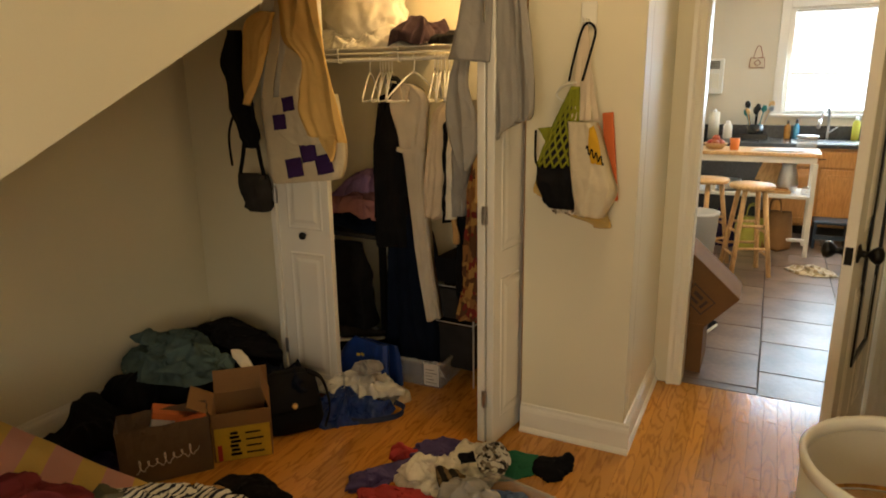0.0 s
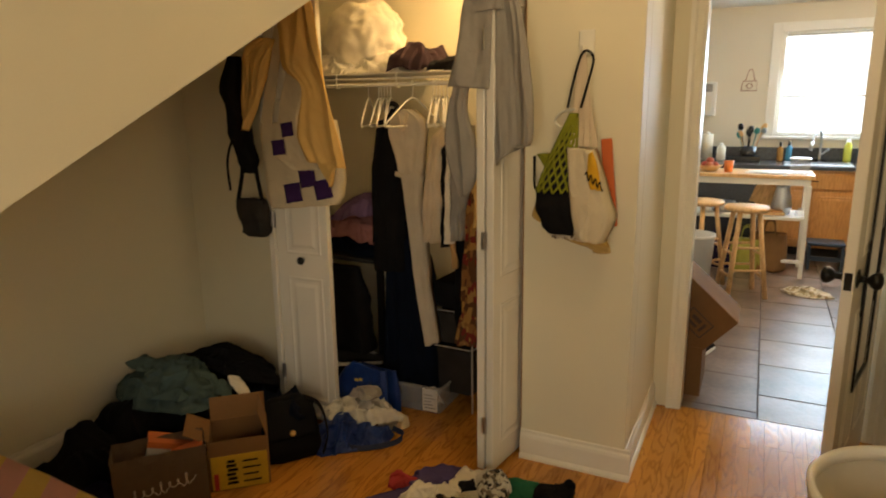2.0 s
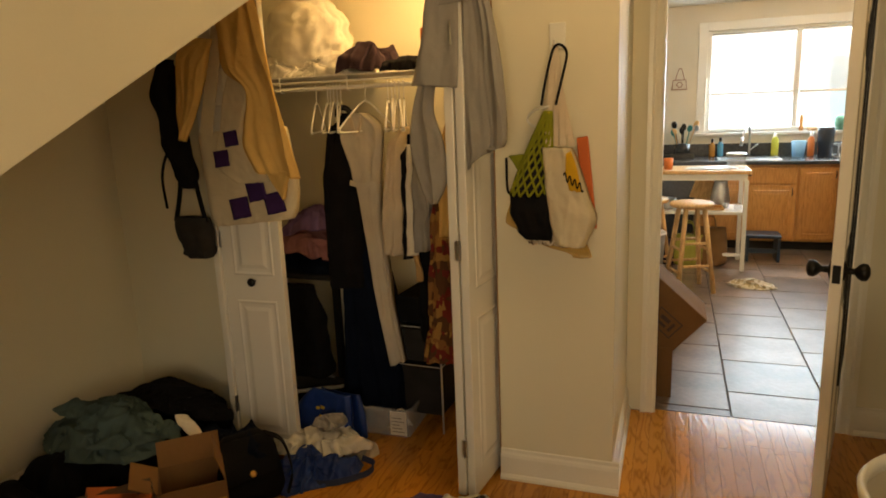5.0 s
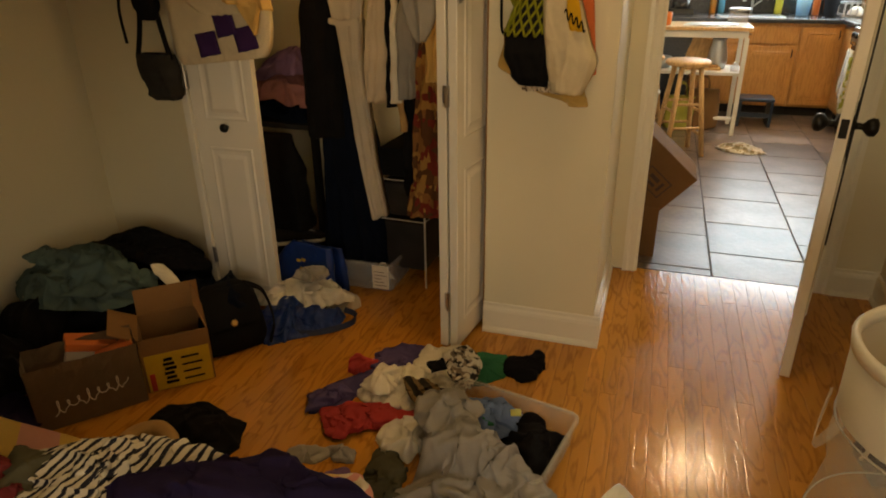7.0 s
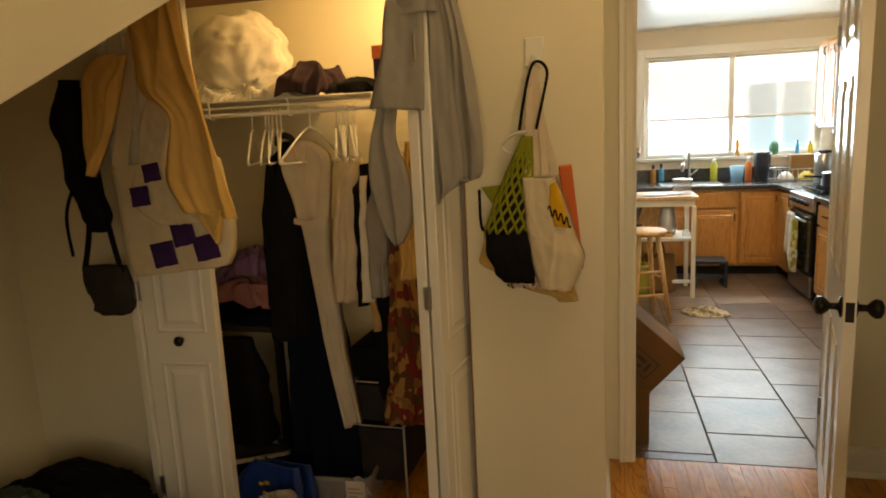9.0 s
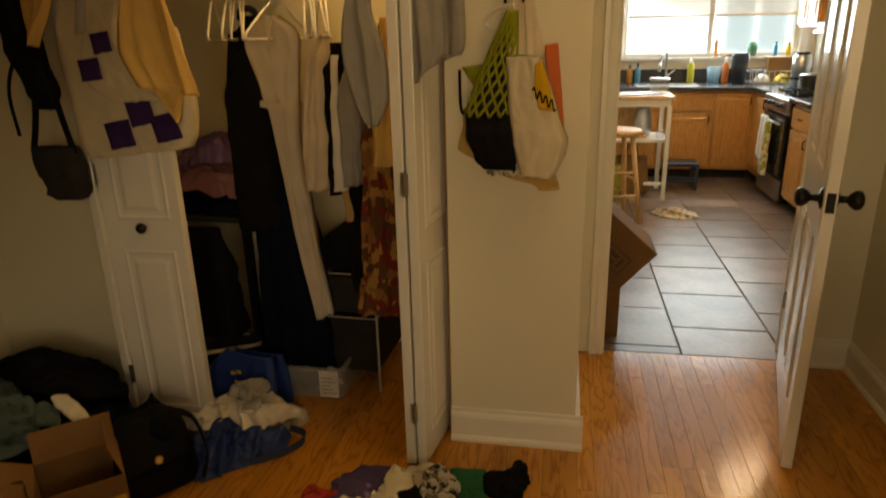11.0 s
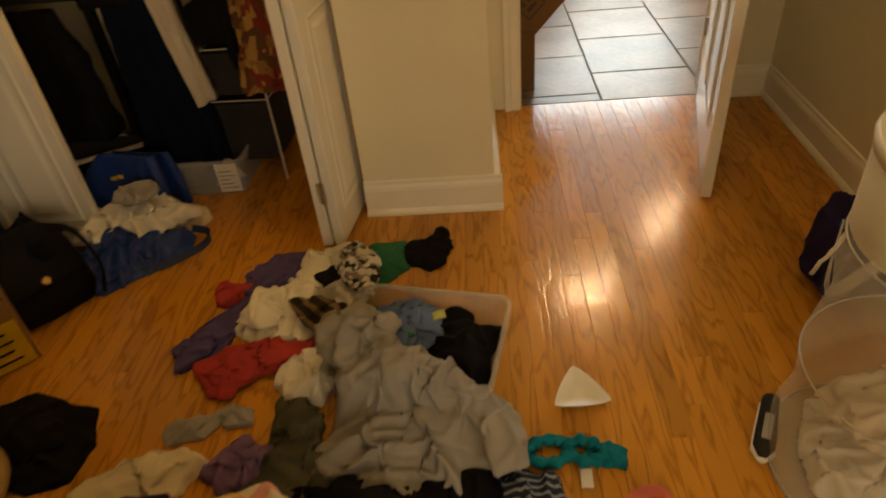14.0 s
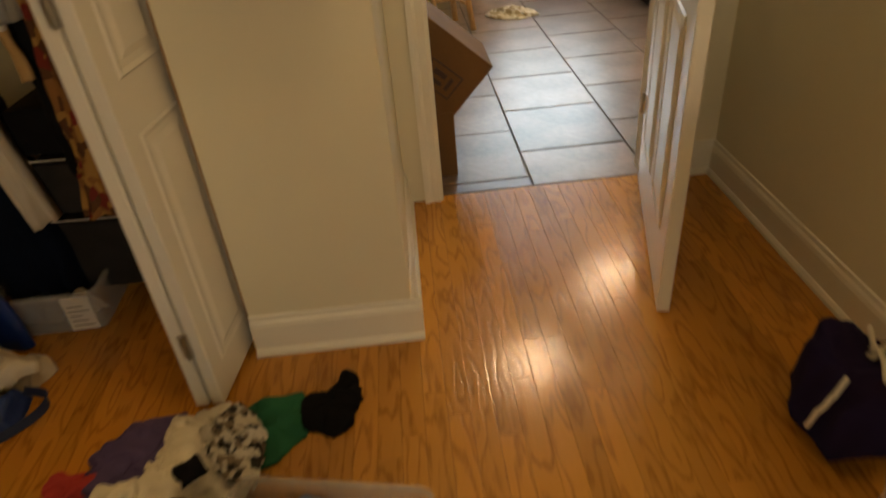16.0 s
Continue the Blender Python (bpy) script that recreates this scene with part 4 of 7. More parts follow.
part("sleeve", drape([(-1.74, 1.81), (-1.84, 1.765), (-1.87, 1.60), (-1.872, 1.43)], [(-1.66, 1.80), (-1.69, 1.72), (-1.745, 1.57), (-1.845, 1.41)], 2.462, 45.0, 3, 0.012), C["yellow"], shirt, "hanging sleeve", True)
part("cuff", drape([(-1.46, 1.30), (-1.435, 1.25), (-1.392, 1.185)], [(-1.35, 1.29), (-1.365, 1.25), (-1.378, 1.183)], 2.455, 46.0, 2, 0.008), C["yellow"], shirt, "second sleeve end", True)
part("top_roll", tube([(-1.66, 2.48, 1.95), (-1.60, 2.53, 2.0), (-1.52, 2.54, 2.005), (-1.46, 2.49, 1.98)], 0.024, 10), C["yellow"], shirt, "", True)
tote = thing("checker_tote_bag", "natural canvas tote bag with purple check squares, hung on the door", "tote bag")
part("body", drape([(-1.806, 1.445), (-1.797, 1.287), (-1.788, 1.11), (-1.755, 1.058)], [(-1.39, 1.46), (-1.358, 1.26), (-1.366, 1.15), (-1.392, 1.098)], 2.482, 47.0, 3, 0.008, thick=0.03, round_off=0.02), C["canvas"], tote, "", True)
part("strap", strap(curve_pts([(-1.745, 2.478, 1.44), (-1.70, 2.478, 1.60), (-1.67, 2.482, 1.72), (-1.62, 2.50, 1.93)], 20), 0.06, 0.004), C["canvas"], tote, "wide canvas shoulder strap")
part("flap", drape([(-1.606, 1.67), (-1.645, 1.56), (-1.665, 1.47), (-1.704, 1.38), (-1.695, 1.30), (-1.60, 1.240)], [(-1.50, 1.63), (-1.525, 1.54), (-1.555, 1.46), (-1.535, 1.36), (-1.49, 1.30), (-1.455, 1.250)], 2.468, 48.0, 2, 0.005, thick=0.008), C["canvas"], tote, "folded-over canvas flap", True)
M_CHECK = cloth_mat("purple_print", (0.050, 0.022, 0.095), 0.12)
for cx, cz, w, tilt, yy in ((-1.608, 1.142, 0.047, -10, 2.4715), (-1.522, 1.212, 0.044, -11, 2.4715), (-1.438, 1.166, 0.046, -12, 2.4715), (-1.660, 1.342, 0.036, -6, 2.455), (-1.605, 1.420, 0.033, -8, 2.455)):
    part("print_square", drape([(-w, w * 0.9), (-w, -w * 0.9)], [(w, w * 0.9), (w, -w * 0.9)], 0, cx * 9, 2, 0.001, 6, 6, 0.002, 0, 0), M_CHECK, tote, "purple printed square", True, pose(cx, yy, cz, 0, tilt, 0))
dark = thing("black_purse", "dark shoulder purse hanging beside the closet door", "purse")
part("body", hanging([(1.10, -1.86, 2.47, 0.085, 0.03), (1.02, -1.845, 2.465, 0.088, 0.045), (0.95, -1.835, 2.465, 0.070, 0.045), (0.930, -1.832, 2.465, 0.055, 0.03)], 49.0, 2, 0.1), C["charcoal"], dark, "", True)
part("strap", strap(curve_pts([(-1.94, 2.46, 1.08), (-1.90, 2.47, 1.25), (-1.89, 2.48, 1.5), (-1.88, 2.49, 1.72), (-1.85, 2.48, 1.5), (-1.82, 2.47, 1.25), (-1.78, 2.46, 1.08)], 24), 0.022, 0.004), C["black"], dark)
garment("black_scarf", "black garment bunched on the door's outer edge", [(1.74, -1.93, 2.50, 0.03, 0.03), (1.60, -1.95, 2.49, 0.055, 0.04), (1.42, -1.93, 2.49, 0.05, 0.04), (1.28, -1.87, 2.48, 0.05, 0.03), (1.22, -1.86, 2.48, 0.03, 0.02)], C["black"], 50.0, 2, 0.3)
part("cord", tube(curve_pts([(-1.88, 2.47, 1.42), (-1.94, 2.46, 1.37), (-1.985, 2.46, 1.27), (-1.98, 2.46, 1.135)], 16), 0.006, 6), C["black"], dark)

# ---- bags on the wall hook ----
hook = thing("wall_hook", "white adhesive wall hook holding bags", "hook")
part("plate", box(-0.400, 2.716, 1.690, -0.342, 2.7285, 1.778, 0.004), M_PLASTIC, hook)
part("peg", tube(curve_pts([(-0.371, 2.715, 1.715), (-0.371, 2.695, 1.69), (-0.371, 2.675, 1.70), (-0.371, 2.670, 1.72)], 10), 0.006, 8), M_PLASTIC, hook, "", True)
net = thing("green_net_bag", "lime net bag with black bottom hung on the wall hook", "net bag")
part("bottom", hanging([(1.195, -0.455, 2.650, 0.072, 0.030), (1.13, -0.452, 2.648, 0.078, 0.050), (1.06, -0.435, 2.648, 0.066, 0.050), (1.028, -0.422, 2.648, 0.052, 0.035)], 51.0, 3, 0.15), C["black"], net, "black knitted bottom", True)
part("contents", hanging([(1.44, -0.405, 2.655, 0.016, 0.012), (1.32, -0.43, 2.655, 0.038, 0.018), (1.20, -0.45, 2.652, 0.058, 0.024)], 151.0, 3, 0.2), C["charcoal"], net, "dark cloth inside the net", True)
lime = cloth_mat("lime_string", (0.25, 0.26, 0.025), 0.1)
bm = bmesh.new()
for s in (-1, 1):
    for k in range(13):
        pts = []
        for i in range(25):
            t = i / 24
            a = 2 * math.pi * k / 13 + s * 2.6 * t
            w, d = 0.058 * (1 - t ** 1.4) + 0.012, 0.032 * (1 - t) + 0.010
            pts.append((-0.458 + 0.070 * t + w * math.cos(a), 2.648 + d * math.sin(a), 1.185 + 0.295 * t))
        join(bm, tube(pts, 0.0050, 5))
part("netting", bm, lime, net, "lime knotted netting", True)
part("handle", tube(curve_pts([(-0.408, 2.63, 1.50), (-0.397, 2.645, 1.58), (-0.375, 2.66, 1.68), (-0.352, 2.668, 1.70), (-0.325, 2.655, 1.67), (-0.335, 2.64, 1.60), (-0.357, 2.625, 1.50)], 30), 0.0045, 8), C["black"], net, "black handle")
part("lining", drape([(-0.545, 1.325), (-0.53, 1.30), (-0.50, 1.25)], [(-0.45, 1.335), (-0.455, 1.30), (-0.46, 1.23)], 2.675, 52.0, 3, 0.006), lime, net, "lime cloth", True)
part("loop", tube(curve_pts([(-0.55, 2.675, 1.318), (-0.547, 2.67, 1.21), (-0.53, 2.66, 1.19), (-0.495, 2.65, 1.223)], 16), 0.005, 6), C["black"], net, "black cord loop")
cv = thing("canvas_tote_bag", "natural canvas tote bag with yellow print, hung on the wall hook", "tote bag")
part("body", drape([(-0.405, 1.356), (-0.398, 1.25), (-0.385, 1.12), (-0.357, 1.014)], [(-0.308, 1.352), (-0.284, 1.294), (-0.245, 1.17), (-0.221, 1.10), (-0.258, 1.006)], 2.606, 53.0, 4, 0.007, thick=0.05, round_off=0.02), C["canvas"], cv, "", True)
for dx in (-0.035, 0.02):
    part("strap", strap(curve_pts([(-0.352 + dx, 2.632, 1.36), (-0.36 + dx * 0.6, 2.66, 1.55), (-0.371, 2.676, 1.702), (-0.355 + dx * 0.3, 2.665, 1.55), (-0.325 + dx, 2.65, 1.36)], 20), 0.02, 0.004), C["cream"], cv)
M_YEL = cloth_mat("yellow_print", (0.70, 0.40, 0.03), 0.05)
part("print_patch", drape([(-0.316, 1.335), (-0.318, 1.27), (-0.304, 1.21)], [(-0.300, 1.345), (-0.278, 1.285), (-0.262, 1.205)], 2.594, 6.0, 2, 0.002, 14, 8, 0.002, 0.0, 0.004), M_YEL, cv, "yellow printed panel", True)
wave = [(-0.322 + 0.066 * k / 40, 2.588 + 0.003 * k / 40, 1.262 - 0.045 * k / 40 + 0.014 * math.sin(k * 0.62)) for k in range(41)]
part("print_script", tube(wave, 0.0024, 5), C["black"], cv, "black unreadable script")
orange = thing("orange_bag", "flat orange paper bag behind the canvas tote", "bag")
part("body", box(-0.020, -0.008, -0.165, 0.020, 0.008, 0.165, 0.004), paint("orange_paper", (0.62, 0.13, 0.02), 0.6, 0.06), orange, "", False, pose(-0.264, 2.708, 1.222, 0, -6))
garment("flowered_cloth", "flowered cloth under the hanging bags", [(1.08, -0.385, 2.665, 0.08, 0.03), (1.03, -0.375, 2.665, 0.10, 0.035), (1.005, -0.365, 2.665, 0.095, 0.03)], blotched("lace_fringe", [(0.60, 0.53, 0.40), (0.10, 0.07, 0.05), (0.62, 0.55, 0.44), (0.42, 0.34, 0.24)], 110), 54.0, 5, 0.5)
garment("yellow_gauze", "thin yellow gauze bag hanging lowest on the hook", [(1.2, -0.52, 2.70, 0.02, 0.012), (1.08, -0.50, 2.70, 0.06, 0.012), (1.02, -0.36, 2.69, 0.10, 0.015), (0.955, -0.275, 2.69, 0.03, 0.012)], clear("yellow_gauze", (0.72, 0.45, 0.10), 0.8, 0.5), 55.0, 3, 0.3)
part("cord_loop", tube(curve_pts([(-0.385, 2.65, 1.495), (-0.44, 2.67, 1.485), (-0.475, 2.69, 1.452), (-0.442, 2.68, 1.428), (-0.40, 2.66, 1.45)], 20), 0.005, 6), M_PLASTIC, hook, "loose white cord")

# ---- bedroom: heaps by the left wall ----
def pile_z(x, y):
    """Top of the dark heap that the upper clothes lie on."""
    d = ((x + 2.03) / 0.50) ** 2 + ((y - 2.25) / 0.50) ** 2
    return 0.30 * max(0.0, 1 - d) ** 0.6


rest_heap("black_coat_pile", "big black padded coat heaped against the wall", [(-2.38, 1.84), (-2.1, 1.78), (-1.9, 1.86), (-1.74, 2.0), (-1.58, 2.3), (-1.66, 2.6), (-1.95, 2.68), (-2.38, 2.66)], 0.29, C["black"], 61, 0, 0.05, 6, rings=30, seg=96, flat=1.1)
rest_heap("black_fleece", "black fleece jacket slumped down the front of the heap", [(-2.38, 1.86), (-2.15, 1.77), (-1.95, 1.84), (-1.82, 1.96), (-1.8, 2.1), (-2.0, 2.16), (-2.38, 2.14)], 0.30, C["black"], 160, 0, 0.04, 8, flat=1.2)
sage = rest_heap("sage_fleece", "sage green fleece on top of the clothes heap", [(-2.335, 2.02), (-2.39, 2.12), (-2.26, 2.23), (-2.06, 2.265), (-1.85, 2.16), (-1.785, 2.08), (-1.84, 1.955), (-2.0, 1.895), (-2.16, 1.885)], 0.13, C["sage"], 62, 0.0, 0.07, 8, under=lambda x, y: max(pile_z(x, y) + 0.02, 0.25), rings=30, seg=96)
part("sleeve", heap([(-1.98, 1.93), (-1.86, 1.96), (-1.79, 2.07), (-1.84, 2.12), (-1.95, 2.05)], 0.05, 262, 0.03, 9, lift=0.30), C["sage"], sage, "sleeve folded over the front", True)
part("collar", heap([(-2.30, 2.04), (-2.18, 2.0), (-2.10, 2.06), (-2.16, 2.14), (-2.28, 2.14)], 0.04, 263, 0.03, 10, lift=0.36), C["sage"], sage, "bunched collar", True)
rest_heap("black_sweater", "black sweater behind the green fleece", [(-2.36, 2.32), (-2.08, 2.24), (-1.84, 2.26), (-1.72, 2.42), (-1.9, 2.56), (-2.34, 2.58)], 0.08, C["black"], 63, 0.02, 0.05, 9, under=pile_z)
rest_heap("gray_shirt", "grey shirt peeking out of the heap", [(-2.20, 1.93), (-2.10, 1.90), (-2.03, 1.94), (-2.08, 1.99), (-2.18, 1.99)], 0.02, C["gray"], 64, 0.25, 0.03, 12)
rest_heap("teal_sleeve", "teal sleeve hanging down the heap", [(-1.87, 2.14), (-1.81, 2.11), (-1.76, 2.15), (-1.80, 2.21), (-1.86, 2.20)], 0.02, C["sage"], 65, 0.03, 0.02, 12, under=pile_z)
rest_heap("cream_lace_top", "cream lace top on the heap", [(-1.83, 2.21), (-1.79, 2.18), (-1.72, 2.17), (-1.68, 2.20), (-1.73, 2.23), (-1.80, 2.24)], 0.015, C["white"], 66, 0.055, 0.03, 18, under=pile_z)
rest_heap("navy_jeans", "folded dark jeans on the heap beside the closet door", [(-1.87, 2.33), (-1.8, 2.24), (-1.62, 2.17), (-1.47, 2.27), (-1.5, 2.4), (-1.62, 2.46)], 0.13, C["navy"], 67, 0.17, 0.02, 5, flat=0.3)
rest_heap("black_bag", "rounded black bag leaning on the wall", [(-2.26, 1.48), (-2.08, 1.42), (-1.92, 1.52), (-1.90, 1.72), (-2.02, 1.84), (-2.26, 1.84)], 0.31, C["black"], 68, 0, 0.015, 5, "bag", rings=26, flat=1.3)
rest_heap("dark_purple_bag", "dark purple cloth bag with white print", [(-2.02, 1.36), (-1.84, 1.36), (-1.74, 1.50), (-1.80, 1.66), (-1.96, 1.66)], 0.19, C["dpurple"], 69, 0, 0.02, 6, "bag", flat=1.2)
pack = thing("black_backpack", "soft black backpack with a gold badge, leaning on the heap", "backpack", "", pose(-1.444, 2.20, 0.004, 0, 0, 53.6))
M_LEATHER = paint("black_canvas", (0.006, 0.006, 0.0065), 0.6, 0.1, 20, 0.3, 260, spec=0.1)
tip = pose(0, 0, 0.012, -27)


def slab(stations, n=36, power=0.5, seed=0.0):
    """A soft squarish body: (height, half width, front, back) up its length."""
    rings = []
    for z, w, y0, y1 in stations:
        row = []
        for i in range(n):
            a = 2 * math.pi * i / n
            ca, sa = math.cos(a), math.sin(a)
            x, y = w * math.copysign(abs(ca) ** power, ca), (y0 + y1) / 2 + (y1 - y0) / 2 * math.copysign(abs(sa) ** power, sa)
            k = 0.006 * noise.noise(Vector((x * 14, y * 14 + seed, z * 14)))
            row.append((x + k, y - k, z + k))
        rings.append(row)
    return loft(rings)


part("body", slab([(0.0, 0.085, 0.03, 0.09), (0.008, 0.118, 0.01, 0.12), (0.05, 0.128, -0.004, 0.135), (0.12, 0.128, -0.006, 0.135), (0.20, 0.120, 0.004, 0.125), (0.26, 0.100, 0.022, 0.11), (0.285, 0.066, 0.045, 0.095)]), M_LEATHER, pack, "", True, tip)
part("flap", slab([(0.09, 0.09, -0.016, -0.004), (0.105, 0.108, -0.018, 0.0), (0.18, 0.112, -0.012, 0.006), (0.26, 0.095, 0.008, 0.03)]), M_LEATHER, pack, "front flap", True, tip)
part("badge", lathe([(0.015, 0), (0.015, 0.003), (0.010, 0.006), (0.0, 0.006)], 6, False), paint("brass", (0.75, 0.50, 0.18), 0.3, 0.05, metal=1.0), pack, "small gold badge", m=tip @ pose(0.0, -0.017, 0.115, 90))
part("strap", strap(curve_pts([(0.06, 0.03, 0.285), (0.13, 0.05, 0.22), (0.15, 0.02, 0.10), (0.12, 0.0, 0.015)], 16), 0.032, 0.006, (0.3, 1, 0)), C["black"], pack)
# cardboard box with yellow print, flaps open
cb = thing("cardboard_box", "open brown cardboard box with a yellow printed side", "box", "", pose(-1.60, 1.875, 0.002, 0, 0, 45))
W_, D_, H_ = 0.225, 0.20, 0.215
part("front", box(0, 0, 0, W_, 0.005, H_, 0.001), M_CARD, cb)
part("back", box(0, D_, 0, W_, D_ + 0.005, H_, 0.001), M_CARD, cb)
part("side", box(-0.005, 0, 0, 0, D_ + 0.005, H_, 0.001), M_CARD, cb)
part("side", box(W_, 0, 0, W_ + 0.005, D_ + 0.005, H_, 0.001), M_CARD, cb)
part("bottom", box(0, 0.005, 0, W_, D_, 0.004), M_CARD, cb)
part("flap", box(0, 0, 0, W_, 0.004, 0.095, 0.001), M_CARD, cb, "raised flap", m=pose(0, D_ + 0.002, H_, -18))
part("flap", box(0, 0, 0, 0.004, D_, 0.10, 0.001), M_CARD, cb, "folded-out flap", m=pose(-0.002, 0.0, H_, 0, -62))
part("flap", box(0, 0, 0, 0.004, D_, 0.10, 0.001), M_CARD, cb, "raised flap", m=pose(W_, 0.0, H_, 0, -16))
M_YCARD = paint("yellow_print_card", (0.62, 0.42, 0.03), 0.55, 0.08, 14)
part("print_panel", box(0.004, -0.0016, 0.002, W_ - 0.002, -0.0002, 0.150), M_YCARD, cb, "yellow printed panel")
part("print_panel", box(-0.0066, 0.004, 0.002, -0.0052, D_, 0.18), M_YCARD, cb, "yellow printed panel")
part("print_bar", box(0.012, -0.0032, 0.004, 0.030, -0.0018, 0.075), paint("red_print", (0.5, 0.04, 0.03), 0.5), cb, "red printed strip")
for k in range(6):
    part("print_bar", box(0.062 + (k % 2) * 0.004, -0.0032, 0.022 + k * 0.019, 0.105 - (k % 3) * 0.005, -0.0018, 0.034 + k * 0.019), C["black"], cb, "black printed bar")
for k in range(4):
    part("print_bar", box(0.125, -0.0032, 0.025 + k * 0.030, 0.195 - 0.01 * (k % 2), -0.0018, 0.032 + k * 0.030), C["black"], cb, "black printed bar")
# paper shopping bag
pb = thing("paper_shopping_bag", "brown paper shopping bag with white script, shoe boxes inside", "paper bag", "", pose(-1.775, 1.575, 0.002, 0, 0, 53))
M_KRAFT = paint("dark_kraft_paper", (0.145, 0.095, 0.053), 0.75, 0.08, 9, 0.15, 60)


def crumple(nx, nz, w, h, seed, amp=0.008):
    bm = bmesh.new()
    for s in (0, 1):
        g = [[bm.verts.new((w * i / nx, s * 0.002 + amp * noise.noise(Vector((i * 0.7, j * 0.8, seed))) * (j / nz), h * j / nz + (0.008 * noise.noise(Vector((i * 0.9, seed, 1))) if j == nz else 0))) for j in range(nz + 1)] for i in range(nx + 1)]
        for i in range(nx):
            for j in range(nz):
                f = (g[i][j], g[i + 1][j], g[i + 1][j + 1], g[i][j + 1])
                bm.faces.new(f if s == 0 else f[::-1])
    return bm


part("front", crumple(12, 8, 0.335, 0.235, 1), M_KRAFT, pb)
part("back", crumple(12, 8, 0.335, 0.245, 2), M_KRAFT, pb, m=pose(0, 0.13, 0))
part("side", crumple(6, 8, 0.13, 0.235, 3), M_KRAFT, pb, m=pose(0, 0, 0, 0, 0, 90))
part("side", crumple(6, 8, 0.13, 0.235, 4), M_KRAFT, pb, m=pose(0.335, 0, 0, 0, 0, 90))
part("bottom", box(0, 0, 0, 0.335, 0.13, 0.002), M_KRAFT, pb)
script = []
for k in range(120):
    t = k / 119
    w = t * 46
    script.append((0.055 + 0.225 * t + 0.009 * math.sin(w), -0.0075, 0.080 + 0.035 * t - 0.014 * math.cos(w) * (1.9 if int(w / 6.283) in (0, 3, 6) else 1.0)))
part("print_script", tube(script, 0.0017, 5), C["white"], pb, "white unreadable script")
sb = thing("shoe_box", "orange and white shoe box in the paper bag", "box", "", pose(-1.80, 1.70, 0.15, 0, 18, 53))
part("body", box(0.02, 0.0, 0, 0.17, 0.085, 0.10, 0.002), M_WHITE, sb)
part("lid", box(0.016, -0.004, 0.085, 0.174, 0.09, 0.112, 0.002), paint("orange_card_box", (0.62, 0.16, 0.04), 0.55), sb, "orange lid")
sb2 = thing("shoe_box", "flat orange box in the paper bag", "box", "", pose(-1.66, 1.76, 0.17, 0, -14, 53))
part("body", box(0.0, 0, 0, 0.12, 0.06, 0.035, 0.002), paint("orange_card_b", (0.60, 0.15, 0.04), 0.55), sb2)
rest_heap("charcoal_sweater", "charcoal sweater stuffed behind the paper bag", [(-1.98, 1.74), (-1.80, 1.72), (-1.66, 1.88), (-1.78, 2.0), (-1.95, 1.94)], 0.27, C["charcoal"], 70, 0, 0.03, 10, flat=1.0)
# blue bag with laundry
bb = rest_heap("blue_shopping_bag", "large blue woven plastic bag lying open", [(-1.57, 2.34), (-1.38, 2.30), (-1.26, 2.42), (-1.16, 2.50), (-1.20, 2.60), (-1.42, 2.62), (-1.56, 2.52)], 0.13, M_TARP, 71, 0, 0.05, 10, "bag", rings=26)
part("handle", strap(curve_pts([(-1.36, 2.38, 0.02), (-1.25, 2.42, 0.012), (-1.14, 2.52, 0.02), (-1.13, 2.57, 0.04), (-1.19, 2.58, 0.05)], 22), 0.024, 0.003, (0, 0.6, 1)), paint("navy_webbing", (0.008, 0.02, 0.07), 0.6), bb, "blue webbing handle")
part("tag", box(-1.375, 2.325, 0.003, -1.345, 2.34, 0.006), M_WHITE, bb, "small white tag")
back_bag = thing("blue_standing_bag", "blue woven plastic bag standing half open, yellow print", "bag")
part("body", drape([(-1.5, 0.28), (-1.58, 0.195), (-1.64, 0.02)], [(-1.31, 0.26), (-1.3, 0.14), (-1.31, 0.02)], 2.70, 72.0, 4, 0.010, thick=0.012, slope=-0.02), M_TARP, back_bag, "", True)
part("back_panel", drape([(-1.52, 0.24), (-1.56, 0.12), (-1.58, 0.01)], [(-1.32, 0.22), (-1.30, 0.12), (-1.29, 0.01)], 2.80, 73.0, 3, 0.008), M_TARP, back_bag, "", True)
for k, (x, z) in enumerate(((0.30, 0.72), (0.42, 0.74), (0.36, 0.58), (0.80, 0.50), (0.88, 0.54))):
    part("print_mark", box(-0.010, -0.002, -0.007, 0.010, 0.0, 0.007, 0.001), M_YCARD, back_bag, "yellow printed mark", False, pose(-1.52 + 0.21 * x, 2.672, 0.28 * z, 0, 12 * k))
rest_heap("white_laundry", "white laundry spilling out of the blue bag", [(-1.58, 2.50), (-1.44, 2.46), (-1.28, 2.54), (-1.20, 2.64), (-1.28, 2.73), (-1.46, 2.68), (-1.58, 2.62)], 0.12, C["white"], 73, 0.06, 0.06, 13, rings=30, seg=100)
rest_heap("gray_laundry", "pale grey shirt on the white laundry", [(-1.42, 2.56), (-1.32, 2.55), (-1.28, 2.64), (-1.38, 2.68)], 0.06, C["gray"], 74, 0.17, 0.04, 16)
rest_heap("cream_sock", "cream towel at the end of the laundry", [(-1.30, 2.62), (-1.20, 2.64), (-1.17, 2.70), (-1.24, 2.75), (-1.31, 2.72)], 0.07, C["canvas"], 75, 0.0, 0.03, 13)


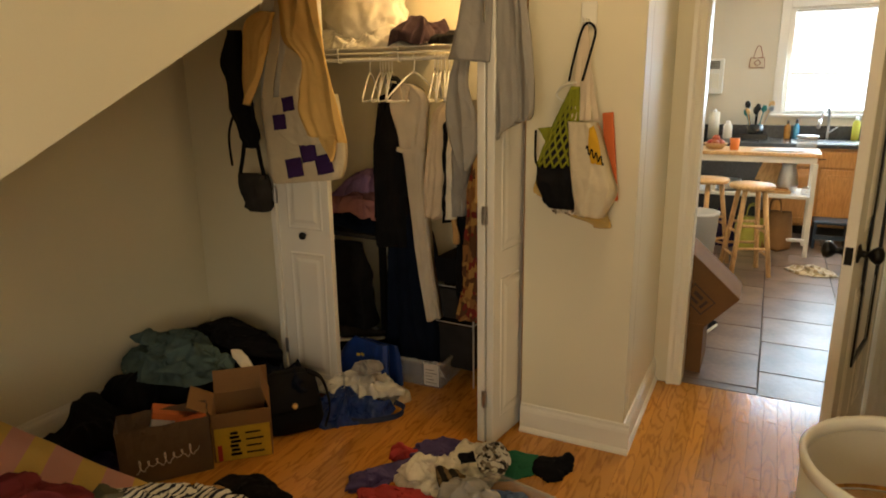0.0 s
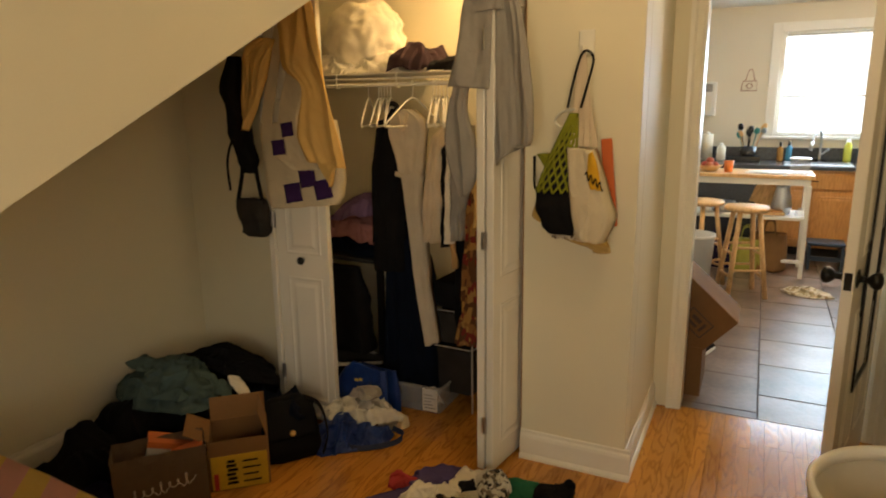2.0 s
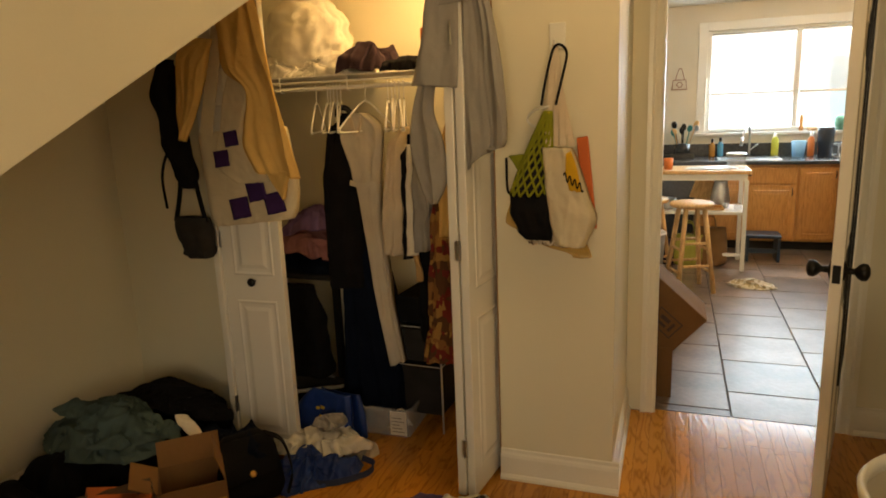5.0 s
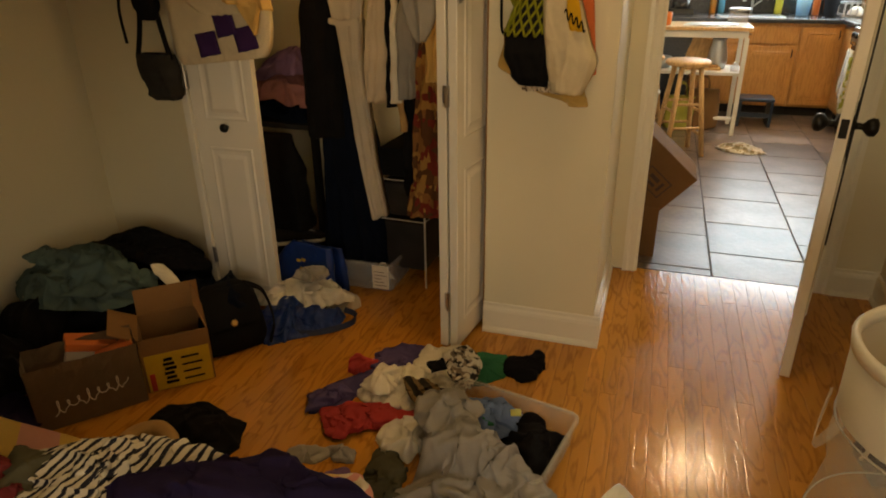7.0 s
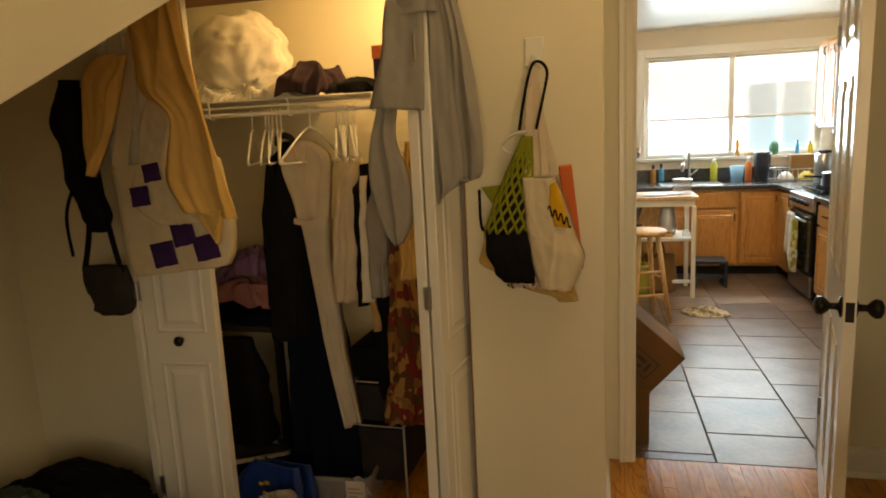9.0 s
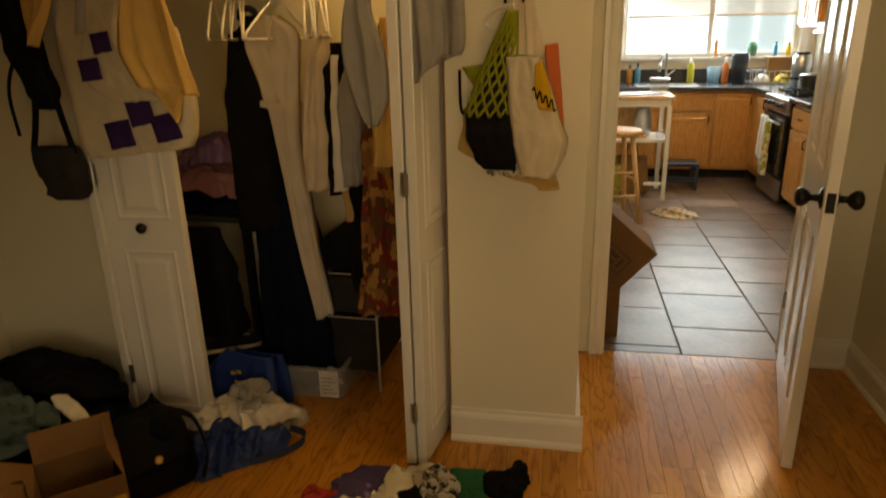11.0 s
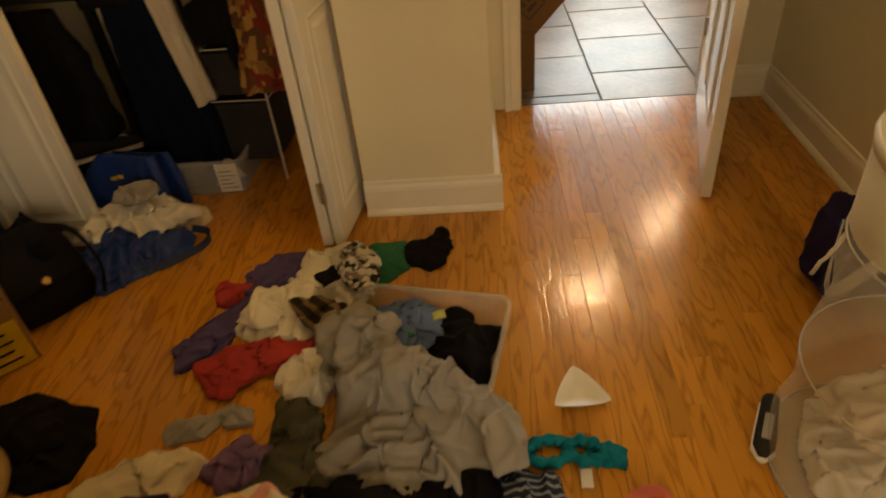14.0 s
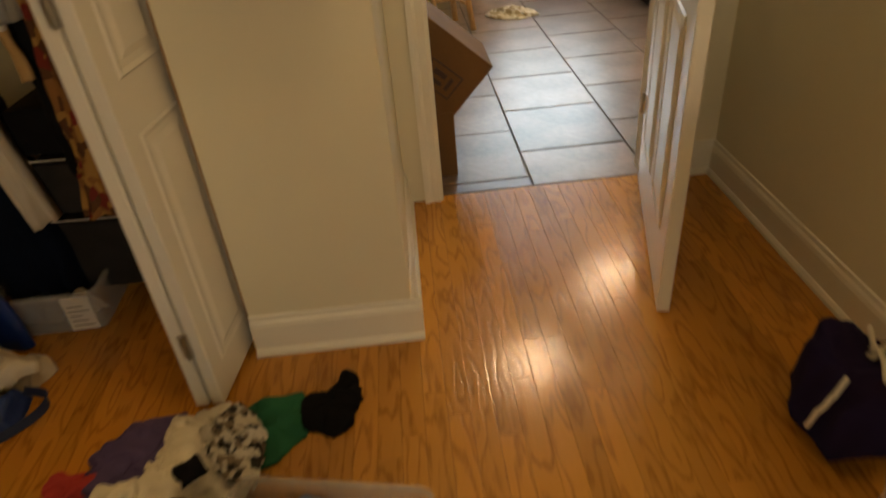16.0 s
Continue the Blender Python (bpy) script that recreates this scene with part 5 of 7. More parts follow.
def tub(name, label, w, d, h, m, mat, parent_parts=True):
    """A clear tub with thin sloping walls and a rolled rim."""
    t = thing(name, label, "storage bin", "", m)
    def ring(x, z):
        r = 0.03
        pts = []
        for cx, cy, a0 in ((w / 2 - r, d / 2 - r, 0), (-w / 2 + r, d / 2 - r, 90), (-w / 2 + r, -d / 2 + r, 180), (w / 2 - r, -d / 2 + r, 270)):
            for i in range(5):
                a = radians(a0 + i * 22.5)
                pts.append((cx + (r + x) * math.cos(a), cy + (r + x) * math.sin(a), z))
        return pts
    part("shell", loft([ring(-0.012, 0.002), ring(-0.010, 0.0), ring(0, h - 0.004), ring(-0.003, h - 0.004), ring(-0.013, 0.004)], True, True), mat, t)
    part("rim", loft([ring(-0.003, h - 0.004), ring(-0.003, h), ring(0.010, h), ring(0.010, h - 0.012), ring(0.007, h - 0.012), ring(0.007, h - 0.004), ring(-0.003, h - 0.004)], True, False), mat, t, "rolled rim")
    return t


tb = tub("clear_storage_tub", "clear plastic storage tub with a paper label at the closet", 0.30, 0.28, 0.145, pose(-1.255, 3.0, 0.002, 0, 0, 4), M_CLEAR)
part("paper_label", box(0.055, -0.152, 0.02, 0.135, -0.1495, 0.135), M_WHITE, tb, "white paper label")
for k in range(5):
    part("print_bar", box(0.065, -0.1535, 0.035 + k * 0.017, 0.125 - 0.012 * (k % 3), -0.1522, 0.039 + k * 0.017), C["gray"], tb, "unreadable print")
rest_heap("white_pouch", "white pouch in the clear tub", [(-1.22, 2.88), (-1.13, 2.88), (-1.12, 2.96), (-1.2, 2.98)], 0.14, C["white"], 76, 0.02, 0.02, 12)
rest_heap("dark_cloth", "dark clothing in the clear tub", [(-1.38, 2.90), (-1.24, 2.89), (-1.2, 3.1), (-1.38, 3.1)], 0.08, C["charcoal"], 77, 0.02, 0.02, 12)

# ---- bedroom: clothes on the floor ----
G = "clothes on the floor"
purple = rest_heap("purple_shirt", "purple long-sleeved shirt flung on the floor", [(-1.05, 2.055), (-1.0, 1.96), (-0.92, 2.02), (-0.855, 2.19), (-0.735, 2.33), (-0.715, 2.44), (-0.745, 2.51), (-0.87, 2.475), (-0.935, 2.4), (-0.925, 2.28), (-0.965, 2.15)], 0.032, C["purple"], 81, 0, 0.03, 10, group=G, rings=26, seg=108)
part("sleeve", heap([(-1.045, 2.05), (-1.0, 1.968), (-0.93, 2.03), (-0.905, 2.11), (-0.965, 2.14)], 0.03, 181, 0.03, 10, lift=0.012), C["purple"], purple, "sleeve flung out", True)
rest_heap("red_cloth", "small red garment under the purple shirt", [(-1.01, 2.29), (-0.995, 2.33), (-0.905, 2.345), (-0.875, 2.27), (-0.945, 2.22), (-0.99, 2.23)], 0.045, C["red"], 82, 0, 0.025, 13, group=G)
whites = rest_heap("white_shirt", "crumpled white shirts on the floor", [(-0.74, 2.48), (-0.62, 2.49), (-0.53, 2.36), (-0.54, 2.22), (-0.62, 2.06), (-0.8, 2.08), (-0.9, 2.13), (-0.86, 2.27), (-0.78, 2.37)], 0.10, C["white"], 83, 0, 0.055, 12, group=G, rings=30, seg=110)
part("sleeve", heap([(-0.89, 2.13), (-0.80, 2.10), (-0.74, 2.15), (-0.76, 2.26), (-0.85, 2.26)], 0.05, 183, 0.045, 14, lift=0.035), C["white"], whites, "crumpled sleeve", True)
rest_heap("leaf_print_top", "black and white leaf-print top on the heap", [(-0.68, 2.4), (-0.58, 2.46), (-0.5, 2.36), (-0.5, 2.22), (-0.58, 2.26)], 0.05, C["leaf"], 84, 0.05, 0.04, 13, group=G)
rest_heap("striped_brown_top", "black top with brown stripes on the heap", [(-0.73, 2.18), (-0.65, 2.20), (-0.56, 2.15), (-0.55, 2.06), (-0.62, 2.04), (-0.68, 2.10)], 0.03, banded("brown_black_stripe", (0.02, 0.016, 0.012), (0.20, 0.13, 0.06), 11, "DIAGONAL", 0.68, distort=3.0), 85, 0.07, 0.04, 13, group=G)
rest_heap("black_sock", "small black sock on the heap", [(-0.67, 2.24), (-0.62, 2.27), (-0.59, 2.23), (-0.63, 2.19)], 0.035, C["black"], 86, 0.11, 0.01, 14, group=G)
red = rest_heap("red_shirt", "red t-shirt crumpled on the floor", [(-0.95, 1.985), (-0.885, 1.895), (-0.82, 1.885), (-0.77, 1.945), (-0.655, 2.0), (-0.635, 2.055), (-0.69, 2.1), (-0.78, 2.085), (-0.87, 2.06)], 0.035, C["red"], 87, 0.012, 0.04, 11, group=G, rings=26, seg=96)
part("sleeve", heap([(-0.93, 1.975), (-0.88, 1.91), (-0.83, 1.92), (-0.82, 2.0), (-0.87, 2.03)], 0.025, 187, 0.03, 12, lift=0.02), C["red"], red, "crumpled sleeve", True)
rest_heap("white_tank", "white tank top on the floor", [(-0.72, 1.93), (-0.68, 2.02), (-0.58, 2.06), (-0.54, 1.98), (-0.58, 1.86), (-0.65, 1.86)], 0.08, C["white"], 88, 0, 0.045, 14, group=G)
rest_heap("green_shirt", "green garment on the floor", [(-0.62, 2.48), (-0.555, 2.535), (-0.46, 2.545), (-0.415, 2.44), (-0.485, 2.315), (-0.53, 2.31), (-0.56, 2.39)], 0.04, C["green"], 89, 0, 0.03, 11, group=G)
rest_heap("black_scrunch", "black ruffled garment on the floor", [(-0.455, 2.5), (-0.38, 2.55), (-0.345, 2.605), (-0.305, 2.545), (-0.31, 2.425), (-0.355, 2.385), (-0.43, 2.42)], 0.055, C["black"], 90, 0, 0.05, 22, group=G)
fb = tub("clear_floor_bin", "flat clear plastic bin full of clothes on the floor", 0.41, 0.34, 0.10, pose(-0.345, 2.014, 0.001, 0, 0, -9), clear("milky_plastic", (0.72, 0.68, 0.60), 0.25, 0.26))
rest_heap("chambray_shirt", "blue chambray shirt in the clear bin", [(-0.52, 2.07), (-0.485, 2.145), (-0.42, 2.175), (-0.36, 2.175), (-0.3, 2.13), (-0.3, 2.05), (-0.32, 1.995), (-0.4, 1.96), (-0.5, 1.99)], 0.07, C["blue"], 91, 0.065, 0.05, 12, group=G)
rest_heap("black_shirt", "black shirt in the clear bin", [(-0.335, 2.11), (-0.25, 2.165), (-0.2, 2.1), (-0.128, 2.09), (-0.155, 2.0), (-0.19, 1.855), (-0.245, 1.88), (-0.335, 2.0)], 0.06, C["black"], 92, 0.04, 0.045, 11, group=G)
rest_heap("teal_shirt", "teal cloth in the clear bin", [(-0.47, 2.06), (-0.4, 2.08), (-0.36, 2.02), (-0.43, 1.98)], 0.04, C["green"], 93, 0.09, 0.02, 14, group=G)
rest_heap("yellow_tag", "small yellow cloth tag in the clear bin", [(-0.315, 2.06), (-0.285, 2.07), (-0.275, 2.045), (-0.305, 2.035)], 0.015, paint("yellow_tag", (0.45, 0.45, 0.12), 0.7), 94, 0.13, 0.004, 20, group=G)
hoodie = rest_heap("gray_hoodie", "large grey hooded sweatshirt heaped on the floor", [(-0.56, 1.995), (-0.498, 2.03), (-0.404, 1.99), (-0.298, 1.925), (-0.205, 1.865), (-0.125, 1.825), (-0.105, 1.745), (-0.12, 1.665), (-0.18, 1.65), (-0.215, 1.585), (-0.3, 1.605), (-0.395, 1.585), (-0.545, 1.675), (-0.565, 1.72), (-0.54, 1.855)], 0.09, C["gray"], 95, 0, 0.045, 5.0, under=lambda x, y: 0.105 * min(1.0, max(0.0, (y - 1.79) / 0.07)), group=G, rings=36, seg=130, flat=0.55)
part("hood", heap([(-0.6, 2.03), (-0.5, 2.09), (-0.4, 2.03), (-0.4, 1.92), (-0.5, 1.87), (-0.58, 1.92)], 0.07, 96, 0.055, 8, lift=0.13), C["gray"], hoodie, "crumpled hood", True)
part("sleeve", heap([(-0.26, 1.84), (-0.17, 1.86), (-0.09, 1.78), (-0.08, 1.66), (-0.15, 1.64), (-0.19, 1.74)], 0.04, 196, 0.03, 9, lift=0.075), C["gray"], hoodie, "sleeve laid over the body", True)
rest_heap("olive_legging", "dark olive leggings on the floor", [(-0.695, 1.885), (-0.64, 1.91), (-0.575, 1.835), (-0.55, 1.74), (-0.49, 1.62), (-0.55, 1.585), (-0.7, 1.585), (-0.69, 1.737)], 0.06, C["olive"], 97, 0, 0.03, 9, group=G)
rest_heap("dark_printed_top", "dark patterned clothes under the sweatshirt", [(-0.6, 1.64), (-0.44, 1.66), (-0.2, 1.69), (-0.1, 1.67), (-0.13, 1.48), (-0.42, 1.44), (-0.6, 1.48)], 0.07, C["black"], 98, 0, 0.05, 12, group=G)
rest_heap("blue_striped_shirt", "dark blue shirt with grey bars on the floor", [(-0.2, 1.68), (-0.1, 1.7), (-0.01, 1.68), (0.0, 1.59), (-0.04, 1.51), (-0.17, 1.48)], 0.07, banded("navy_bar_print", (0.02, 0.025, 0.045), (0.26, 0.28, 0.32), 16, "Y", 0.72), 99, 0, 0.05, 13, group=G)
rest_heap("lilac_bow", "lilac knotted cloth on the floor", [(-0.825, 1.66), (-0.775, 1.73), (-0.745, 1.765), (-0.66, 1.74), (-0.665, 1.695), (-0.7, 1.635), (-0.765, 1.62)], 0.05, C["lilac"], 100, 0, 0.05, 16, group=G)
rest_heap("gray_sock", "pale grey sock on the floor", [(-0.955, 1.768), (-0.94, 1.815), (-0.865, 1.83), (-0.825, 1.815), (-0.85, 1.765), (-0.93, 1.745)], 0.028, C["gray"], 101, 0, 0.035, 18, group=G)
rest_heap("gray_sock", "pale grey sock knotted on the floor", [(-0.85, 1.83), (-0.825, 1.865), (-0.755, 1.85), (-0.745, 1.81), (-0.8, 1.79)], 0.03, C["gray"], 105, 0, 0.04, 18, group=G)
rest_heap("pale_cloth", "pale crumpled cloth beside the bed", [(-1.1, 1.59), (-1.035, 1.69), (-0.95, 1.735), (-0.885, 1.73), (-0.825, 1.70), (-0.85, 1.62), (-0.94, 1.55), (-1.03, 1.54)], 0.045, C["canvas"], 102, 0, 0.02, 9, group=G)
# a flat black garment, filed under hats
hat = rest_heap("black_garment", "flat black garment on the floor", [(-1.485, 1.73), (-1.485, 1.84), (-1.36, 1.89), (-1.17, 1.856), (-1.112, 1.744), (-1.14, 1.65), (-1.22, 1.61), (-1.36, 1.65)], 0.045, C["black"], 103, 0, 0.012, 6, "hat")
part("raised_fold", heap([(-1.36, 1.83), (-1.24, 1.82), (-1.18, 1.73), (-1.24, 1.67), (-1.34, 1.72)], 0.05, 213, 0.012, 8, lift=0.03), C["black"], hat, "soft raised fold", True)
# the garment's tan lining, turned out, modelled like a slipper
tan = thing("tan_turned_lining", "tan lining turned out in a curve by the black garment", "slipper")
part("sole", tube(curve_pts([(-1.45, 1.60, 0.03), (-1.445, 1.66, 0.032), (-1.40, 1.70, 0.034), (-1.34, 1.685, 0.034), (-1.30, 1.65, 0.032), (-1.275, 1.60, 0.03), (-1.28, 1.56, 0.028)], 30), 0.030, 12, 0.026), C["tan"], tan, "", True)
part("lining", tube(curve_pts([(-1.415, 1.59, 0.02), (-1.40, 1.64, 0.02), (-1.36, 1.65, 0.02), (-1.32, 1.61, 0.02)], 20), 0.016, 8), C["charcoal"], tan, "dark inner roll", True)
bowl = thing("white_dish", "white three-cornered porcelain dish on the floor", "dish", "", pose(0.047, 1.903, 0.001, 0, 0, 67) @ Matrix.Diagonal((0.80, 0.80, 0.9, 1)))


def tri(r, z):
    out = []
    for i in range(36):
        a = 2 * math.pi * i / 36
        k = 1 / max(0.62, abs(math.cos(((a - math.pi / 2 + math.pi / 3) % (2 * math.pi / 3)) - math.pi / 3)) ** 0.8)
        out.append((r * k * math.cos(a), r * k * math.sin(a), z))
    return out


part("shell", loft([tri(0.030, 0.0), tri(0.034, 0.0), tri(0.056, 0.020), tri(0.060, 0.026), tri(0.057, 0.0265), tri(0.032, 0.007), tri(0.01, 0.006)]), M_PLASTIC, bowl, "", True)
teal = thing("teal_scrunchie", "teal knotted scrunchie with a white tag on the floor", "hair tie")
def ruffle(cx, cy, rx, ry, turn, seed):
    rings = []
    for i in range(49):
        a = 2 * math.pi * i / 48
        px, py = rx * math.cos(a), ry * math.sin(a)
        ct, st = math.cos(radians(turn)), math.sin(radians(turn))
        r = 0.013 * (1 + 0.35 * math.sin(9 * a + seed))
        rings.append([(cx + ct * px - st * py + r * math.cos(b) * math.cos(a + radians(turn)), cy + st * px + ct * py + r * math.cos(b) * math.sin(a + radians(turn)), 0.016 + 0.014 * math.sin(b) * (1 + 0.3 * math.sin(7 * a))) for b in [2 * math.pi * j / 8 for j in range(8)]])
    return loft(rings, True, False)


part("band", ruffle(-0.035, 1.735, 0.045, 0.030, 10, 1), C["teal"], teal, "", True)
part("band", ruffle(0.045, 1.738, 0.038, 0.026, -15, 3), C["teal"], teal, "", True)
part("tail", heap([(0.05, 1.75), (0.10, 1.775), (0.135, 1.75), (0.13, 1.70), (0.07, 1.71)], 0.02, 205, 0.03, 18), C["teal"], teal, "", True)
part("tag", box(0.030, 1.655, 0.003, 0.056, 1.70, 0.006), M_WHITE, teal, "white tag")
salmon = thing("salmon_hair_band", "salmon pink cloth hair band curved on the floor", "hair band")
part("band", strap(curve_pts([(0.108, 1.572, 0.012), (0.118, 1.608, 0.018), (0.150, 1.630, 0.022), (0.182, 1.632, 0.022), (0.206, 1.604, 0.016), (0.212, 1.575, 0.012)], 26), 0.034, 0.012, (0.1, 0.3, 1)), cloth_mat("salmon_cloth", (0.62, 0.16, 0.11), 0.15), salmon, "", True)

# ---- bed ----
bed = thing("bed", "low bed with a patchwork quilt hanging over its end", "bed")


def bed_top(x, y):
    return 0.452 + 0.010 * noise.noise(Vector((x * 5, y * 5, 2)))


part("mattress", box(-2.0, -1.2, 0.12, -0.42, 1.23, 0.438, 0.05, None, 3), M_WHITE, bed)
part("base", box(-1.98, -1.18, 0.0, -0.42, 1.17, 0.12, 0.01), C["charcoal"], bed)
bm = bmesh.new()
nx, ny = 44, 44
g = []
for i in range(nx + 1):
    row = []
    for j in range(ny + 1):
        u, v = i / nx, j / ny
        x, y = -2.02 + 1.72 * u, -1.2 + 2.55 * v
        ex, ey = max(0.0, x + 0.41), max(0.0, y - 1.235)
        drop = min(0.36, ex * 3.2 + ey * 2.2)
        f = 0.014 * math.sin(x * 26 + 2 * noise.noise(Vector((x * 3, y * 3, 1)))) * min(1, drop * 6)
        x2 = x - max(0.0, ex - 0.05) * 0.7
        row.append(bm.verts.new((x2, y - max(0.0, ey - 0.06) * 0.55 + f, bed_top(x, y) - drop)))
    g.append(row)
for i in range(nx):
    for j in range(ny):
        bm.faces.new((g[i][j], g[i + 1][j], g[i + 1][j + 1], g[i][j + 1]))
bmesh.ops.solidify(bm, geom=bm.faces[:], thickness=0.012)
part("quilt", bm, C["quilt"], bed, "pink, yellow and flowered patchwork quilt", True)
part("quilt_corner", heap([(-0.58, 1.33), (-0.54, 1.375), (-0.476, 1.392), (-0.42, 1.352), (-0.36, 1.302), (-0.305, 1.262), (-0.32, 1.19), (-0.42, 1.22), (-0.50, 1.28)], 0.03, 210, 0.012, 8, lift=0.40, flat=0.8), C["quilt_flower"], bed, "flowered quilt corner", True)
striped = rest_heap("striped_shirt", "black and white striped shirt on the bed", [(-1.1, 1.16), (-1.0, 1.27), (-0.95, 1.29), (-0.78, 1.27), (-0.84, 1.15), (-0.84, 0.98), (-1.0, 0.93)], 0.03, C["stripe"], 111, 0.0, 0.035, 8, under=lambda x, y: 0.466 - 0.8 * max(0, y - 1.235), rings=28, seg=100)
part("sleeve", heap([(-0.93, 1.27), (-0.84, 1.285), (-0.74, 1.28), (-0.78, 1.22), (-0.88, 1.20)], 0.025, 264, 0.02, 10, lift=0.475), C["stripe"], striped, "sleeve hanging to the bed edge", True)
sweat = rest_heap("dark_purple_sweatshirt", "dark purple sweatshirt spread over the bed end", [(-0.83, 1.06), (-0.785, 1.19), (-0.725, 1.27), (-0.645, 1.325), (-0.59, 1.34), (-0.545, 1.305), (-0.48, 1.295), (-0.41, 1.285), (-0.36, 1.268), (-0.33, 1.19), (-0.36, 0.95), (-0.74, 0.88)], 0.045, C["dpurple"], 112, 0.015, 0.012, 5, under=lambda x, y: 0.470 - 0.15 * max(0, y - 1.235) - 0.3 * max(0, x + 0.41), rings=28, seg=100, flat=0.9)
part("sleeve", heap([(-0.84, 1.10), (-0.74, 1.20), (-0.60, 1.24), (-0.52, 1.18), (-0.62, 1.10), (-0.76, 1.02)], 0.03, 212, 0.03, 8, lift=0.05, under=lambda x, y: 0.470 - 0.8 * max(0, y - 1.235)), C["dpurple"], sweat, "folded sleeve", True)
rest_heap("maroon_sweatshirt", "maroon fleece sweatshirt on the bed", [(-1.45, 1.06), (-1.22, 1.12), (-1.08, 1.1), (-0.94, 1.0), (-0.94, 0.76), (-1.42, 0.76)], 0.06, C["maroon"], 113, 0.0, 0.035, 7, under=lambda x, y: 0.466)
rest_heap("gray_green_top", "grey-green top under the maroon fleece", [(-1.17, 1.15), (-1.08, 1.17), (-0.99, 1.08), (-1.06, 1.0)], 0.03, C["olive"], 114, 0.0, 0.02, 8, under=lambda x, y: 0.466)

# ---- laundry hamper, backpack, shoes by the right wall ----
hm = thing("laundry_hamper", "white pop-up mesh laundry hamper with padded rim", "hamper", "", pose(0.65, 1.715, 0.0))
HR = 0.205
part("rim", loft([[(r * math.cos(a), r * math.sin(a), z) for r, z in ((HR + 0.008, 0.725), (HR + 0.012, 0.748), (HR + 0.004, 0.758), (HR - 0.004, 0.750), (HR - 0.004, 0.725))] for a in [2 * math.pi * i / 48 for i in range(49)]], True, False), M_PLASTIC, hm, "padded cream rim", True)
part("top_band", lathe([(HR + 0.004, 0.585), (HR + 0.006, 0.724), (HR + 0.003, 0.724), (HR + 0.001, 0.585)], 48, False), clear("band_cloth", (0.78, 0.73, 0.60), 0.8, 0.8), hm, "cream cloth band", True)
wob = [(HR - 0.004 + 0.010 * math.sin(k * 1.9) + 0.020 * (1 - k / 8), 0.01 + 0.56 * k / 8) for k in range(9)]
net_b = lathe(wob, 48, False)
part("net_wall", net_b, M_MESHNET, hm, "white see-through net", True)
for z in (0.012, 0.29, 0.57):
    part("wire_hoop", loft([[((HR + 0.004 + (0.014 if z < 0.1 else 0.008 if z < 0.4 else 0) + 0.0022 * math.cos(b)) * math.cos(a), (HR + 0.004 + (0.014 if z < 0.1 else 0.008 if z < 0.4 else 0) + 0.0022 * math.cos(b)) * math.sin(a), z + 0.0022 * math.sin(b)) for b in [2 * math.pi * j / 6 for j in range(6)]] for a in [2 * math.pi * i / 48 for i in range(49)]], True, False), M_WIRE, hm, "sprung hoop", True)
part("base", lathe([(0.0, 0.002), (HR + 0.02, 0.002), (HR + 0.02, 0.008), (0, 0.008)], 48, False), M_MESHNET, hm)
part("handle", strap(curve_pts([(-HR - 0.008, -0.06, 0.60), (-HR - 0.03, 0.0, 0.50), (-HR - 0.008, 0.06, 0.60)], 14), 0.02, 0.003, (0, 0, 1)), M_MESHNET, hm, "cloth handle")
rest_heap("white_laundry_load", "white laundry inside the mesh hamper", [(0.50, 1.60), (0.65, 1.53), (0.80, 1.60), (0.83, 1.74), (0.74, 1.86), (0.56, 1.86), (0.48, 1.74)], 0.14, C["white"], 121, 0.012, 0.06, 11, rings=26, seg=90)
rest_heap("white_towel_load", "white towels stacked in the mesh hamper", [(0.54, 1.66), (0.66, 1.58), (0.78, 1.66), (0.78, 1.80), (0.62, 1.84), (0.52, 1.78)], 0.10, C["cream"], 122, 0.15, 0.05, 11)
pk = thing("purple_backpack", "dark purple backpack with pale cords by the wall", "backpack")
pk_body = part("body", heap([(0.69, 2.40), (0.662, 2.29), (0.705, 2.19), (0.80, 2.135), (0.93, 2.14), (1.0, 2.25), (0.98, 2.42), (0.86, 2.50), (0.75, 2.47)], 0.42, 131, 0.012, 5, flat=1.2), C["dpurple"], pk, "", True)
for x0, y0, x1, y1 in ((0.685, 2.26, 0.74, 2.265), (0.83, 2.34, 0.765, 2.20), (0.80, 2.25, 0.86, 2.40)):
    line_up = []
    for k in range(9):
        x, y = x0 + (x1 - x0) * k / 8, y0 + (y1 - y0) * k / 8
        line_up.append((x, y, top_at(pk_body, x, y) + 0.004))
    part("cord", tube(line_up, 0.006, 6), C["white"], pk, "pale cord", True)
part("mesh_pocket", heap([(0.80, 2.27), (0.84, 2.26), (0.86, 2.32), (0.81, 2.33)], 0.012, 132, 0.01, 14, under=lambda x, y: top_at(pk_body, x, y, 0.02)), C["leaf"], pk, "pale mottled pocket", True)
sneaker(0.443, 1.80, 0.002, 248, C["charcoal"], C["gray"]).scale = (0.62, 0.62, 0.62)
# mirror on the open door
mir = thing("door_mirror", "tall narrow black-framed mirror hanging on the open door", "mirror", "", PLACE.inverted() @ pose(*HINGE, 0.012, 0, 0, ang))
part("glass", box(0.27, 0.0375, 0.47, 0.56, 0.041, 1.80), paint("mirror_silver", (0.85, 0.85, 0.85), 0.03, 0.0, 1, metal=1.0), mir, "silvered glass")
